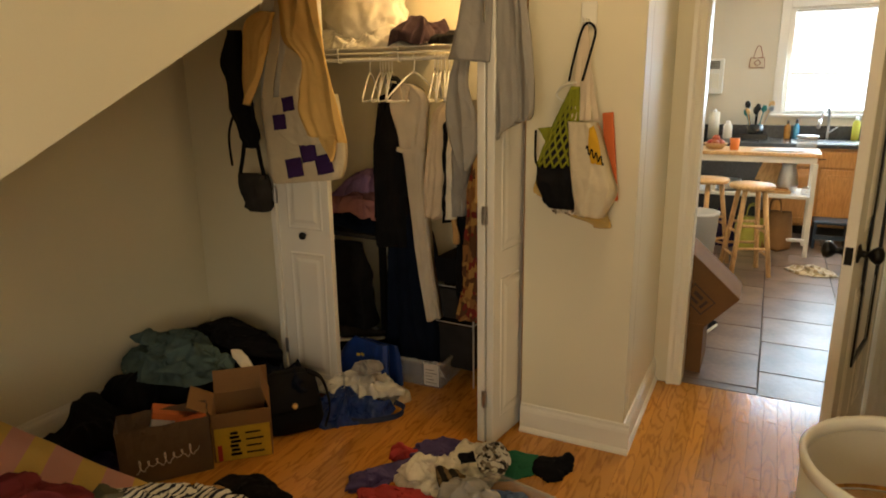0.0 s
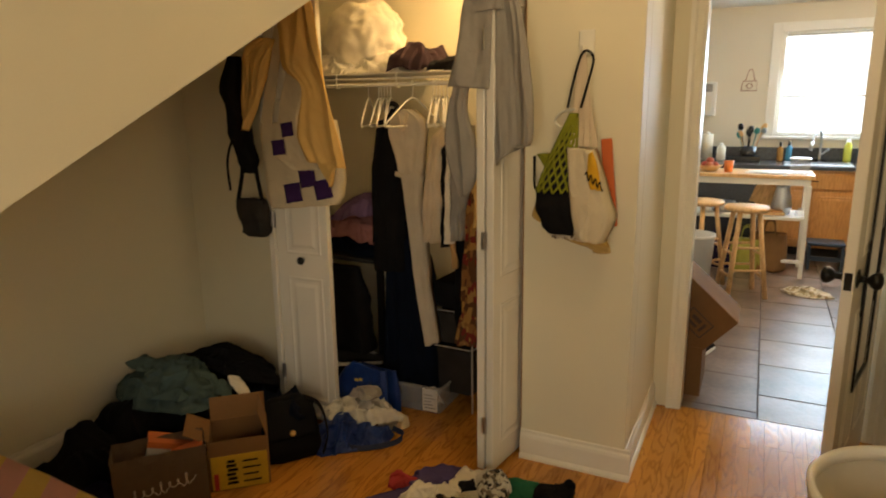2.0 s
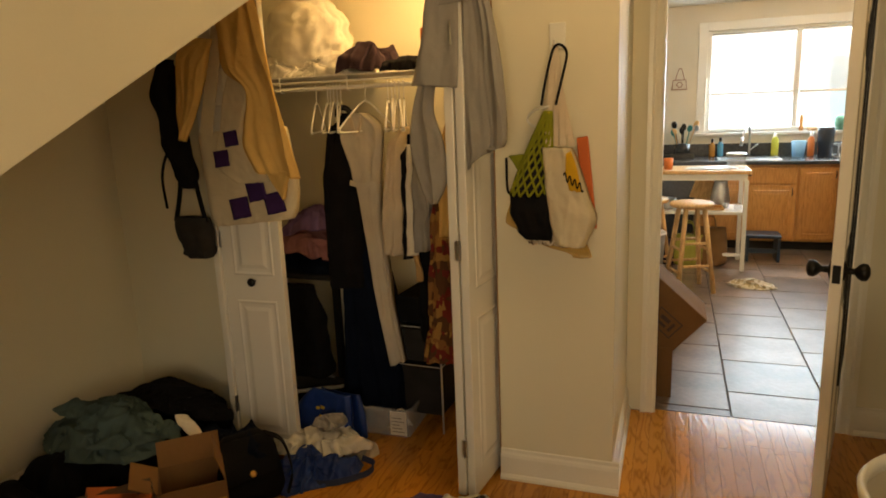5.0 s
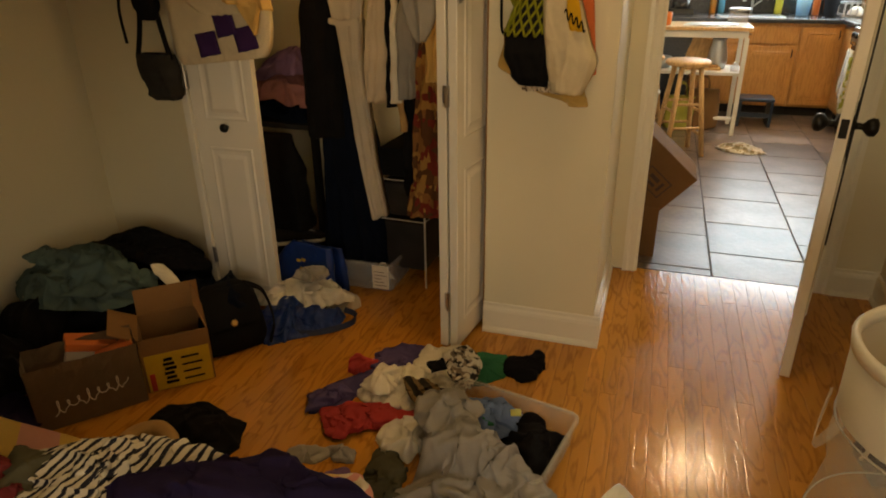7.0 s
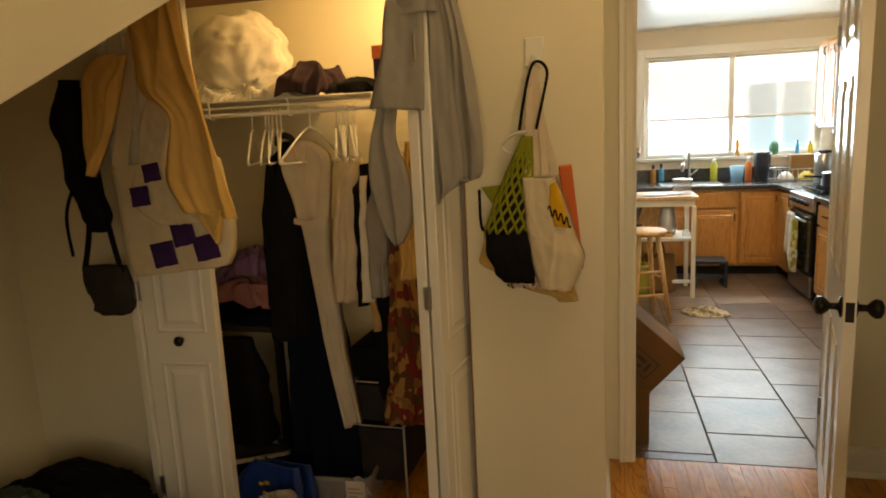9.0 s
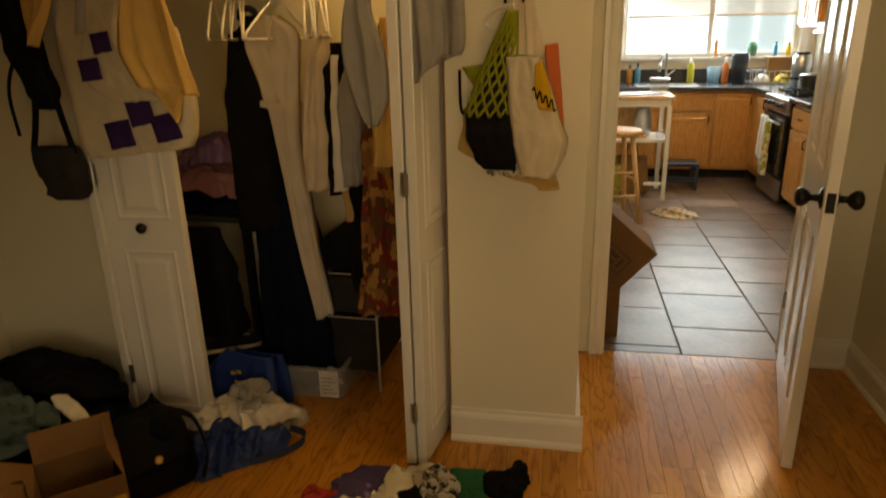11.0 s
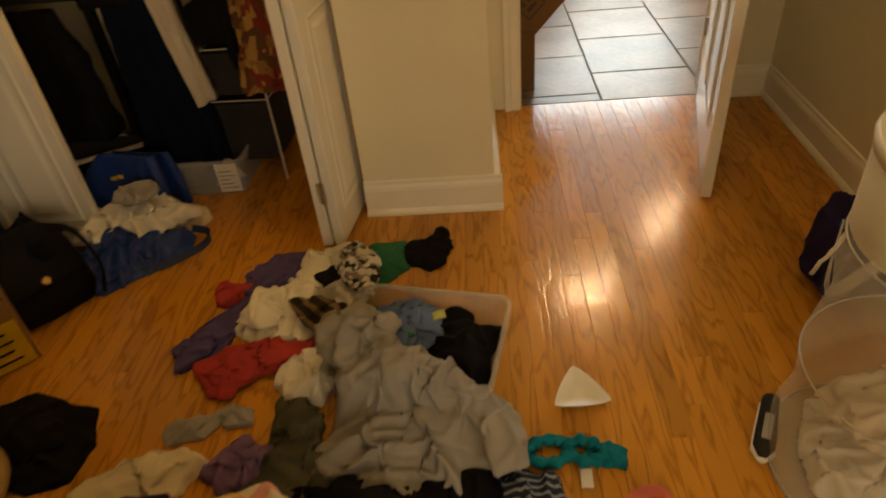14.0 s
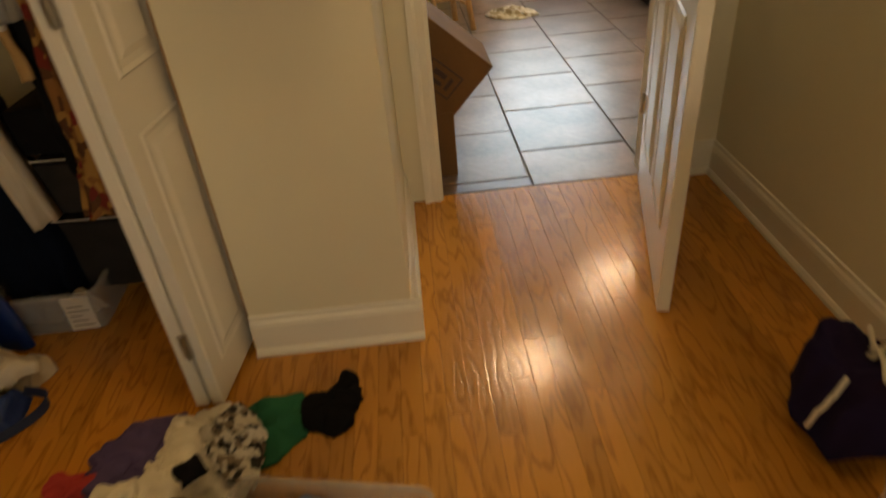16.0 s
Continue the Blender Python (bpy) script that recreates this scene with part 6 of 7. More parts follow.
for x0, z0, x1, z1 in ((0.25, 0.45, 0.272, 1.82), (0.558, 0.45, 0.58, 1.82), (0.272, 0.45, 0.558, 0.472), (0.272, 1.798, 0.558, 1.82)):
    part("frame_bar", box(x0, 0.0375, z0, x1, 0.047, z1, 0.002), M_BLACK, mir, "black frame")

# ---- kitchen ----
def cabinet(name, label, w, h, d, m, doors, drawers=0, toe=0.09, mat=None, group="kitchen cabinets"):
    """A framed cabinet, front at y = 0 facing -y, with raised-panel doors and drawer fronts."""
    mat = mat or M_OAK
    c = thing(name, label, "cabinet", group, m)
    part("body", box(0, 0.02, toe, w, d, h, 0.002), mat, c)
    if toe:
        part("toe_kick", box(0.0, 0.07, 0, w, d - 0.01, toe - 0.002), C["charcoal"], c, "dark toe kick")
    dh = 0.15 if drawers else 0.0
    for k in range(doors):
        x0, x1 = w * k / doors + 0.012, w * (k + 1) / doors - 0.012
        z0, z1 = toe + 0.025, h - 0.03 - (dh + 0.02 if drawers else 0)
        bm = box(x0, 0.0, z0, x1, 0.019, z1, 0.003)
        def ring(q, o):
            return [(x0 + q, o, z0 + q), (x1 - q, o, z0 + q), (x1 - q, o, z1 - q), (x0 + q, o, z1 - q)]
        join(bm, loft([ring(0.045, -0.0004), ring(0.055, -0.006), ring(0.062, -0.0008), ring(0.085, -0.005)]))
        dr = part("door", bm, mat, c)
        part("pull", tube([(x1 - 0.03, -0.002, z1 - 0.10), (x1 - 0.03, -0.022, z1 - 0.09), (x1 - 0.03, -0.022, z1 - 0.04), (x1 - 0.03, -0.002, z1 - 0.03)], 0.005, 6), M_BLACK, dr, "black pull")
    for k in range(drawers):
        x0, x1 = w * k / drawers + 0.012, w * (k + 1) / drawers - 0.012
        dr = part("drawer", box(x0, 0.0, h - 0.03 - dh, x1, 0.019, h - 0.03, 0.004), mat, c)
        part("pull", tube([((x0 + x1) / 2 - 0.04, -0.002, h - 0.10), ((x0 + x1) / 2 - 0.035, -0.022, h - 0.10), ((x0 + x1) / 2 + 0.035, -0.022, h - 0.10), ((x0 + x1) / 2 + 0.04, -0.002, h - 0.10)], 0.005, 6), M_BLACK, dr, "black pull")
    return c


PLACE = BACK_RUN
CF, CT = 7.33, 0.885
cabinet("base_cabinet", "honey oak base cabinet under the sink", 0.90, 0.845, 0.62, pose(-0.05, CF, 0), 2, 1)
cabinet("base_cabinet", "honey oak base cabinet by the corner", 0.36, 0.845, 0.62, pose(0.852, CF, 0), 1, 0)
dw = thing("dishwasher", "dark dishwasher under the counter", "dishwasher", "", pose(-0.72, CF, 0))
part("front", box(0.01, 0, 0.10, 0.65, 0.03, 0.84, 0.004), M_COUNTER, dw)
part("body", box(0.01, 0.032, 0.0, 0.65, 0.60, 0.842), C["charcoal"], dw)
part("handle", tube([(0.08, -0.03, 0.76), (0.58, -0.03, 0.76)], 0.01, 8), M_STEEL, dw)
PLACE, RX = RIGHT_RUN, 1.18
cabinet("base_cabinet", "honey oak base cabinet with a drawer beside the stove", 0.44, 0.845, 0.60, pose(RX, 6.14, 0, 0, 0, -90), 1, 1)
cabinet("base_cabinet", "narrow honey oak base cabinet in the corner", 0.50, 0.845, 0.60, pose(RX, 7.30, 0, 0, 0, -90), 1, 0)
PLACE = BACK_RUN
top = thing("countertop", "dark speckled laminate countertop with a backsplash", "countertop")
part("back_run", box(-0.74, CF - 0.03, 0.848, 1.875, 7.995, CT, 0.004), M_COUNTER, top)
part("corner_run", box(RX - 0.01, 6.885, 0.8485, 1.87, CF - 0.031, CT, 0.004), M_COUNTER, top)
part("near_run", box(RX - 0.01, 5.77, 0.848, 1.87, 6.225, CT, 0.004), M_COUNTER, top)
part("backsplash", box(-0.74, 7.975, CT, 1.875, 7.996, CT + 0.13, 0.003), M_COUNTER, top)
PLACE = RIGHT_RUN
st = thing("stove", "black gas stove with towels on its door handle", "stove", "", pose(RX, 6.785, 0, 0, 0, -90))
M_ENAM = paint("black_enamel", (0.012, 0.012, 0.013), 0.18, 0.05, 10)
part("body", box(0, 0.0, 0.03, 0.63, 0.62, 0.88, 0.006), M_ENAM, st)
part("oven_door", box(0.02, -0.03, 0.24, 0.61, -0.001, 0.72, 0.008), M_ENAM, st)
part("oven_window", box(0.12, -0.034, 0.34, 0.51, -0.0305, 0.60, 0.002), paint("oven_glass", (0.02, 0.02, 0.02), 0.05), st)
part("drawer", box(0.02, -0.025, 0.05, 0.61, -0.001, 0.22, 0.006), M_STEEL, st, "steel storage drawer")
part("handle", tube([(0.06, -0.06, 0.67), (0.57, -0.06, 0.67)], 0.011, 10), M_STEEL, st, "steel handle", True)
part("control_panel", box(0.0, -0.035, 0.75, 0.63, -0.001, 0.87, 0.01), M_STEEL, st)
for k in range(5):
    part("burner_knob", lathe([(0.022, 0), (0.020, 0.025), (0.0, 0.026)], 14, False), M_ENAM, st, "", True, pose(0.09 + 0.11 * k, -0.035, 0.81, 90))
bm = bmesh.new()
for k in range(6):
    join(bm, box(0.04 + k * 0.105, 0.05, 0.895, 0.052 + k * 0.105, 0.57, 0.912))
for k in range(4):
    join(bm, box(0.04, 0.06 + k * 0.16, 0.893, 0.58, 0.072 + k * 0.16, 0.91))
part("grate", bm, M_BLACK, st, "black iron pan grate")
part("backguard", box(0, 0.56, 0.88, 0.63, 0.62, 1.08, 0.01), M_ENAM, st)
for k, (mt, c) in enumerate(((C["white"], "white"), (C["blue"], "blue striped"), (C["white"], "white"))):
    garment("dish_towel", c + " dish towel hanging from the stove handle", [(0.70, RX - 0.065, 6.66 - 0.055 * k, 0.014, 0.035), (0.50, RX - 0.07, 6.66 - 0.055 * k, 0.016, 0.04), (0.34 - 0.03 * k, RX - 0.07, 6.66 - 0.055 * k, 0.016, 0.042)], mt if k != 1 else banded("towel_stripe", (0.7, 0.68, 0.62), (0.10, 0.14, 0.25), 20, "Y", 0.75), 200.0 + k, 2, 0.4, "towel", rows=16, seg=28)
garment("oven_mitt", "yellow flowered oven mitt hanging from the stove", [(0.66, RX - 0.075, 6.44, 0.018, 0.04), (0.45, RX - 0.08, 6.44, 0.022, 0.055), (0.22, RX - 0.08, 6.44, 0.022, 0.05)], blotched("mitt_print", [(0.6, 0.45, 0.08), (0.65, 0.6, 0.45), (0.3, 0.3, 0.05)], 30), 205.0, 2, 0.2, "oven mitt", rows=16, seg=28)
kettle = thing("stock_pot", "steel pot on the stove", "pot", "", pose(1.45, 6.62, 0.913))
part("body", lathe([(0.0, 0), (0.10, 0), (0.105, 0.01), (0.105, 0.11), (0.108, 0.112), (0.10, 0.112), (0.09, 0.118), (0.02, 0.13), (0, 0.13)], 24, False), M_STEEL, kettle, "", True)
part("handle", tube([(-0.10, 0, 0.08), (-0.24, 0, 0.09)], 0.009, 8), M_BLACK, kettle)
hood = thing("microwave_hood", "black microwave over the stove", "microwave", "", pose(1.48, 6.785, 1.38, 0, 0, -90))
part("body", box(0, 0.0, 0, 0.63, 0.37, 0.06, 0.006), M_ENAM, hood)
part("hood_lip", box(0.02, -0.03, -0.03, 0.61, 0.3, -0.001, 0.006), M_STEEL, hood)
for k, (y, w, h0) in enumerate(((7.32, 0.52, 1.40), (6.78, 0.62, 1.62), (6.14, 0.44, 1.40))):
    cabinet("wall_cabinet", "honey oak wall cabinet over the counter", w, 2.16 - h0, 0.36, pose(1.48, y, h0, 0, 0, -90), 2 if w > 0.5 else 1, 0, 0.0)

# window
PLACE = pose(0, 0, 0)
win = tagged(new("window_kitchen"), "wide white sliding window with roller blinds half down", "", "", "structure")
win["kind"] = "structure"
for nm, b in (("sill", (WX0 - 0.10, KY1 - 0.05, WZ0 - 0.03, WX1 + 0.10, KY1 + 0.10, WZ0)), ("frame", (WX0, KY1 + 0.03, WZ0 + 0.001, WX0 + 0.045, KY1 + 0.09, WZ1)), ("frame", (WX1 - 0.045, KY1 + 0.03, WZ0 + 0.001, WX1, KY1 + 0.09, WZ1)), ("frame", (WX0 + 0.046, KY1 + 0.03, WZ1 - 0.045, WX1 - 0.046, KY1 + 0.09, WZ1)), ("frame", (WX0 + 0.046, KY1 + 0.03, WZ0 + 0.001, WX1 - 0.046, KY1 + 0.09, WZ0 + 0.045)), ("mullion", (1.19, KY1 + 0.03, WZ0 + 0.046, 1.24, KY1 + 0.09, WZ1 - 0.046)), ("casing", (WX0 - 0.09, KY1 - 0.02, WZ0 + 0.001, WX0 - 0.001, KY1 - 0.001, WZ1 + 0.09)), ("casing", (WX1 + 0.001, KY1 - 0.02, WZ0 + 0.001, WX1 + 0.09, KY1 - 0.001, WZ1 + 0.09)), ("casing", (WX0, KY1 - 0.02, WZ1 + 0.001, WX1, KY1 - 0.001, WZ1 + 0.09))):
    part(nm, box(*b, 0.004), M_WHITE, win, "white painted " + nm)
for x0, x1 in ((WX0 + 0.046, 1.189), (1.241, WX1 - 0.046)):
    p = part("pane", box(x0, KY1 + 0.058, WZ0 + 0.046, x1, KY1 + 0.062, WZ1 - 0.046), M_GLASS, win, "clear glass")
    p.visible_shadow = False
for x0, x1, z in ((WX0 + 0.05, 1.185, 1.535), (1.245, WX1 - 0.05, 1.53)):
    bl = thing("roller_blind", "translucent white roller blind half down in the window", "blind", "window blinds")
    q = part("sheet", box(x0, KY1 + 0.020, z + 0.012, x1, KY1 + 0.023, WZ1 - 0.03), clear("blind_cloth", (0.85, 0.86, 0.88), 0.7, 0.35), bl)
    q.visible_shadow = False
    part("hem_bar", box(x0, KY1 + 0.014, z - 0.012, x1, KY1 + 0.028, z + 0.0115, 0.004), M_WHITE, bl, "white hem bar")
    part("roller", tube([(x0, KY1 + 0.015, WZ1 - 0.015), (x1, KY1 + 0.015, WZ1 - 0.015)], 0.014, 10), M_WHITE, bl)


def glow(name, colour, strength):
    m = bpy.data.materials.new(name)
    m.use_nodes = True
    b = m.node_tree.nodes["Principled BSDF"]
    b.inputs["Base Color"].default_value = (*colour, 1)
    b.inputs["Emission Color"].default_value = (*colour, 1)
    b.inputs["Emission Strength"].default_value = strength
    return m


structure("backdrop_sky", box(-9, 17.0, -4, 13, 17.1, 12), glow("bright_sky", (0.92, 0.97, 1.0), 3.2), "bright overcast daylight outside the window")
PLACE = pose(0.75, 0, 0)
# the daylight on this house is put in as emission of its materials
nb = thing("neighbour_house", "glowing backdrop of a pale house wall with a blue window", "house")
part("wall", box(-3.0, 15.0, -3, 9.0, 15.3, 2.6), glow("glowing_siding", (0.95, 0.97, 1.0), 2.0), nb)
part("window", box(2.0, 14.94, 0.0, 3.9, 14.99, 2.2), glow("glowing_blue_pane", (0.55, 0.75, 0.85), 1.0), nb, "pale blue window")
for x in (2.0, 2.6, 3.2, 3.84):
    part("window_bar", box(x, 14.90, 0.0, x + 0.07, 14.935, 2.2), glow("glowing_bar", (0.9, 0.95, 1), 1.6), nb)

# island table
PLACE = CART
tb = thing("kitchen_cart", "white kitchen cart table with a pale wood top and shelf", "table")
TXL, TXR, TYF, TYB = -0.62, 0.475, 6.12, 6.62
part("top", box(TXL, TYF, 0.855, TXR, TYB, 0.885, 0.004), M_PINE, tb, "pale wood top")
part("apron", box(TXL + 0.03, TYF + 0.02, 0.80, TXR - 0.03, TYB - 0.02, 0.853), M_WHITE, tb)
part("shelf", box(TXL + 0.02, TYF + 0.02, 0.50, TXR - 0.02, TYB - 0.02, 0.525, 0.003), M_WHITE, tb)
part("low_rail", box(TXL + 0.03, TYF + 0.20, 0.09, TXR - 0.03, TYF + 0.24, 0.115), M_WHITE, tb)
for x in (TXL + 0.02, TXR - 0.055):
    for y in (TYF + 0.01, TYB - 0.045):
        part("leg", box(x, y, 0, x + 0.035, y + 0.035, 0.80, 0.003), M_WHITE, tb)


def stool(x, y, turn):
    s = thing("bar_stool", "round natural pine bar stool", "stool", "pine stools", pose(x, y, 0, 0, 0, turn))
    part("seat", lathe([(0, 0.675), (0.155, 0.675), (0.165, 0.685), (0.165, 0.70), (0.155, 0.71), (0, 0.71)], 32, False), M_PINE, s, "round pine seat", True)
    feet = []
    for k in range(4):
        a = radians(45 + 90 * k)
        p, q = Vector((0.10 * math.cos(a), 0.10 * math.sin(a), 0.68)), Vector((0.20 * math.cos(a), 0.20 * math.sin(a), 0.0))
        feet.append((p, q))
        part("leg", tube([p, q], 0.019, 10), M_PINE, s, "", True)
    for k in range(4):
        for t in (0.42, 0.68):
            t2 = t + (0.08 if k % 2 else 0)
            a, b = feet[k][0].lerp(feet[k][1], t2), feet[(k + 1) % 4][0].lerp(feet[(k + 1) % 4][1], t2)
            part("rung", tube([a, b], 0.011, 8), M_PINE, s, "", True)
    return s


PLACE = STOOLS
stool(-0.005, 5.74, 20)
stool(-0.34, 5.95, 50)
PLACE = CART


def bottle(name, label, x, y, z, prof, mat, cap=None, cap_h=0.03, category="bottle", group="counter clutter"):
    b = thing(name, label, category, group, pose(x, y, z))
    part("body", lathe(prof, 18, False), mat, b, "", True)
    if cap:
        r, zt = prof[-2][0] * 1.05, prof[-1][1]
        part("cap", lathe([(r, zt - 0.004), (r, zt + cap_h), (0, zt + cap_h)], 14, False), cap, b, "", True)
    return b


def cyl(r, h):
    return [(0, 0), (r * 0.95, 0), (r, 0.006), (r, h - 0.03), (r * 0.5, h - 0.006), (r * 0.45, h), (0, h)]


TT = 0.886
bottle("acrylic_box", "clear tub of orange powder on the cart", 0.36, 6.30, TT, [(0, 0), (0.075, 0), (0.078, 0.005), (0.078, 0.12), (0.08, 0.124), (0, 0.124)], M_CLEAR, M_STEEL, 0.012, "container")
bottle("orange_cup", "orange plastic cup on the cart", -0.20, 6.28, TT, [(0, 0), (0.035, 0), (0.042, 0.10), (0.038, 0.10), (0.0, 0.01)], paint("orange_plastic", (0.75, 0.22, 0.05), 0.4), None, 0, "cup")
fruit = thing("fruit_bowl", "wooden bowl of red fruit on the cart", "bowl", "", pose(-0.36, 6.34, TT))
part("bowl", lathe([(0, 0), (0.06, 0), (0.11, 0.05), (0.105, 0.052), (0.05, 0.012), (0, 0.012)], 28, False), M_PINE, fruit, "", True)
for k, (x, y) in enumerate(((-0.04, 0), (0.04, 0.02), (0, -0.045), (0.01, 0.05), (0, 0))):
    part("fruit", lathe([(0.0, 0.0), (0.02, 0.004), (0.036, 0.028), (0.034, 0.045), (0.016, 0.062), (0, 0.058)], 14, False), paint("apple_red", (0.45, 0.05 + 0.03 * (k % 3), 0.03), 0.3, 0.2, 30), fruit, "", True, pose(x, y, 0.02 + (0.04 if k == 4 else 0)))
papers = thing("paper_sheets", "white papers lying on the cart", "papers")
for k in range(3):
    part("sheet", box(-0.11, -0.15, 0, 0.11, 0.15, 0.003), M_WHITE, papers, "", False, pose(0.10 + 0.05 * k, 6.33, TT + 0.004 * k, 0, 0, 80 + 14 * k))
cbd = thing("cutting_board", "wooden cutting boards stacked on the cart shelf", "cutting board", "", pose(0.12, 6.34, 0.527))
part("board", box(-0.16, -0.12, 0, 0.16, 0.12, 0.02, 0.004), M_PINE, cbd)
part("board", box(-0.14, -0.10, 0.022, 0.14, 0.10, 0.038, 0.004), M_OAK, cbd)
part("board", box(-0.14, 0.0, 0.0, 0.14, 0.015, 0.20, 0.004), M_PINE, cbd, "", False, pose(0, 0.04, 0.05, -25, 20, 0))
bottle("glass_jug", "dark glass coffee jug on the cart shelf", 0.25, 6.38, 0.527, [(0, 0), (0.07, 0), (0.085, 0.06), (0.07, 0.16), (0.055, 0.22), (0.06, 0.25), (0, 0.25)], M_STEEL, M_BLACK, 0.02, "jug")
bottle("glass_set", "small clear glasses on the cart shelf", 0.39, 6.24, 0.527, cyl(0.035, 0.07), M_CLEAR, None, 0, "glass")
pot2 = thing("saucepan", "steel saucepan on the cart shelf", "pan", "", pose(-0.22, 6.34, 0.527))
part("pan", lathe([(0, 0), (0.09, 0), (0.10, 0.02), (0.10, 0.09), (0.096, 0.09), (0.09, 0.01), (0, 0.01)], 24, False), M_STEEL, pot2, "", True)
part("handle", tube([(0.10, 0, 0.075), (0.25, 0.02, 0.085)], 0.009, 8), M_BLACK, pot2)
bottle("small_jar", "small pale jar on the cart shelf", -0.36, 6.26, 0.527, cyl(0.035, 0.10), M_WHITE, M_BLACK, 0.015, "jar")
for x, y, w, h, mt, lb in ((0.18, 6.40, 0.16, 0.34, M_CARD, "brown paper grocery bag on the floor under the cart"), (0.0, 6.36, 0.14, 0.28, paint("yellow_green_bag", (0.42, 0.40, 0.06), 0.5, 0.15), "yellow-green shopping bag on the floor under the cart"), (-0.26, 6.38, 0.15, 0.22, C["dpurple"], "dark purple bag on the floor under the cart")):
    bg = thing("grocery_bag", lb, "bag", "bags under the cart")
    part("body", hanging([(h, x, y, w * 0.9, 0.05), (h * 0.6, x, y, w, 0.09), (0.02, x, y, w * 0.95, 0.10), (0.002, x, y, w * 0.9, 0.09)], x * 9 + 3, 3, 0.25, rows=18, seg=36), mt, bg, "", True)
    for s in (-1, 1):
        part("handle", tube(curve_pts([(x - 0.05, y + s * 0.05, h - 0.02), (x - 0.03, y + s * 0.05, h + 0.10), (x + 0.03, y + s * 0.05, h + 0.10), (x + 0.05, y + s * 0.05, h - 0.02)], 12), 0.006, 6), mt, bg, "", True)
PLACE = BACK_RUN
step = thing("step_stool", "dark blue plastic step stool by the cabinets", "step stool", "", pose(0.52, 6.92, 0))
M_NAVYP = paint("navy_plastic", (0.02, 0.035, 0.06), 0.4, 0.06)
part("top", box(-0.15, -0.12, 0.22, 0.15, 0.12, 0.25, 0.008), M_NAVYP, step)
for s in (-1, 1):
    part("side", loft([[(s * 0.13 + a, -0.13 * k2, z) for a, k2 in ((-0.012, 1), (0.012, 1), (0.012, -1), (-0.012, -1))] for z, k2 in ((0.0, 1), (0.218, 1))]), M_NAVYP, step)
part("bar", box(-0.117, -0.10, 0.08, 0.117, -0.08, 0.12), M_NAVYP, step)
PLACE = RUG
rest_heap("patterned_rag", "beige patterned cloth lying on the kitchen tiles", [(0.20, 5.62), (0.32, 5.72), (0.50, 5.66), (0.58, 5.52), (0.42, 5.46), (0.26, 5.52)], 0.06, blotched("beige_print", [(0.62, 0.55, 0.42), (0.40, 0.32, 0.20), (0.66, 0.6, 0.5)], 40), 141, 0.002, 0.03, 14, "cloth")
PLACE = pose(0.16, 0.06, 0)
chair = thing("white_plastic_bin", "white plastic bin beside the stool", "bin", "", pose(-0.30, 5.15, 0.001))
part("body", lathe([(0, 0), (0.12, 0), (0.15, 0.55), (0.158, 0.552), (0.158, 0.57), (0.145, 0.57), (0.115, 0.01), (0, 0.01)], 28, False), clear("white_soft_plastic", (0.75, 0.75, 0.74), 0.4, 0.7), chair, "", True)
# sink side of the counter
PLACE = BACK_RUN
sink = thing("sink", "steel sink let into the counter with a tall tap", "sink")
part("rim", box(0.14, 7.40, CT, 0.72, 7.80, CT + 0.006, 0.003), M_STEEL, sink)
# flat plate, no hollow: the bowl's shade is put into its darker steel
part("bowl", box(0.17, 7.43, CT + 0.0062, 0.69, 7.77, CT + 0.0072), paint("sink_shadow_steel", (0.2, 0.2, 0.2), 0.3, metal=1.0), sink)
part("tap", tube(curve_pts([(0.46, 7.86, CT), (0.46, 7.86, CT + 0.20), (0.45, 7.83, CT + 0.30), (0.42, 7.74, CT + 0.32), (0.39, 7.67, CT + 0.27), (0.37, 7.64, CT + 0.20)], 28), 0.012, 10), M_STEEL, sink, "tall gooseneck tap", True)
part("spout", tube([(0.372, 7.645, CT + 0.21), (0.36, 7.625, CT + 0.13)], 0.017, 10), M_STEEL, sink, "pull-out spray head", True)
part("lever", tube([(0.47, 7.86, CT + 0.07), (0.54, 7.84, CT + 0.13)], 0.007, 8), M_STEEL, sink)
M_AMB = paint("amber_soap", (0.45, 0.22, 0.05), 0.2)
M_BLU = paint("blue_soap", (0.08, 0.30, 0.48), 0.2)
bottle("soap_bottle", "amber soap bottle with a dark pump by the sink", 0.10, 7.86, CT + 0.001, cyl(0.030, 0.15), M_AMB, M_BLACK, 0.04)
bottle("soap_bottle", "blue soap bottle with a dark pump by the sink", 0.18, 7.86, CT + 0.001, cyl(0.030, 0.16), M_BLU, M_BLACK, 0.04)
bottle("dish_soap", "yellow-green dish soap bottle by the sink", 0.70, 7.86, CT + 0.001, cyl(0.035, 0.20), paint("lime_soap", (0.55, 0.55, 0.08), 0.25), M_WHITE, 0.03)
bottle("spray_bottle", "orange and white spray bottle on the counter", 1.02, 7.80, CT + 0.001, cyl(0.032, 0.20), paint("orange_bottle", (0.70, 0.20, 0.05), 0.35), M_WHITE, 0.05)
bottle("blue_jug", "translucent pale blue measuring jug on the counter", 0.90, 7.74, CT + 0.001, [(0, 0), (0.055, 0), (0.07, 0.16), (0.066, 0.16), (0.05, 0.01), (0, 0.01)], clear("blue_plastic", (0.35, 0.6, 0.75), 0.2, 0.6), None, 0, "jug")
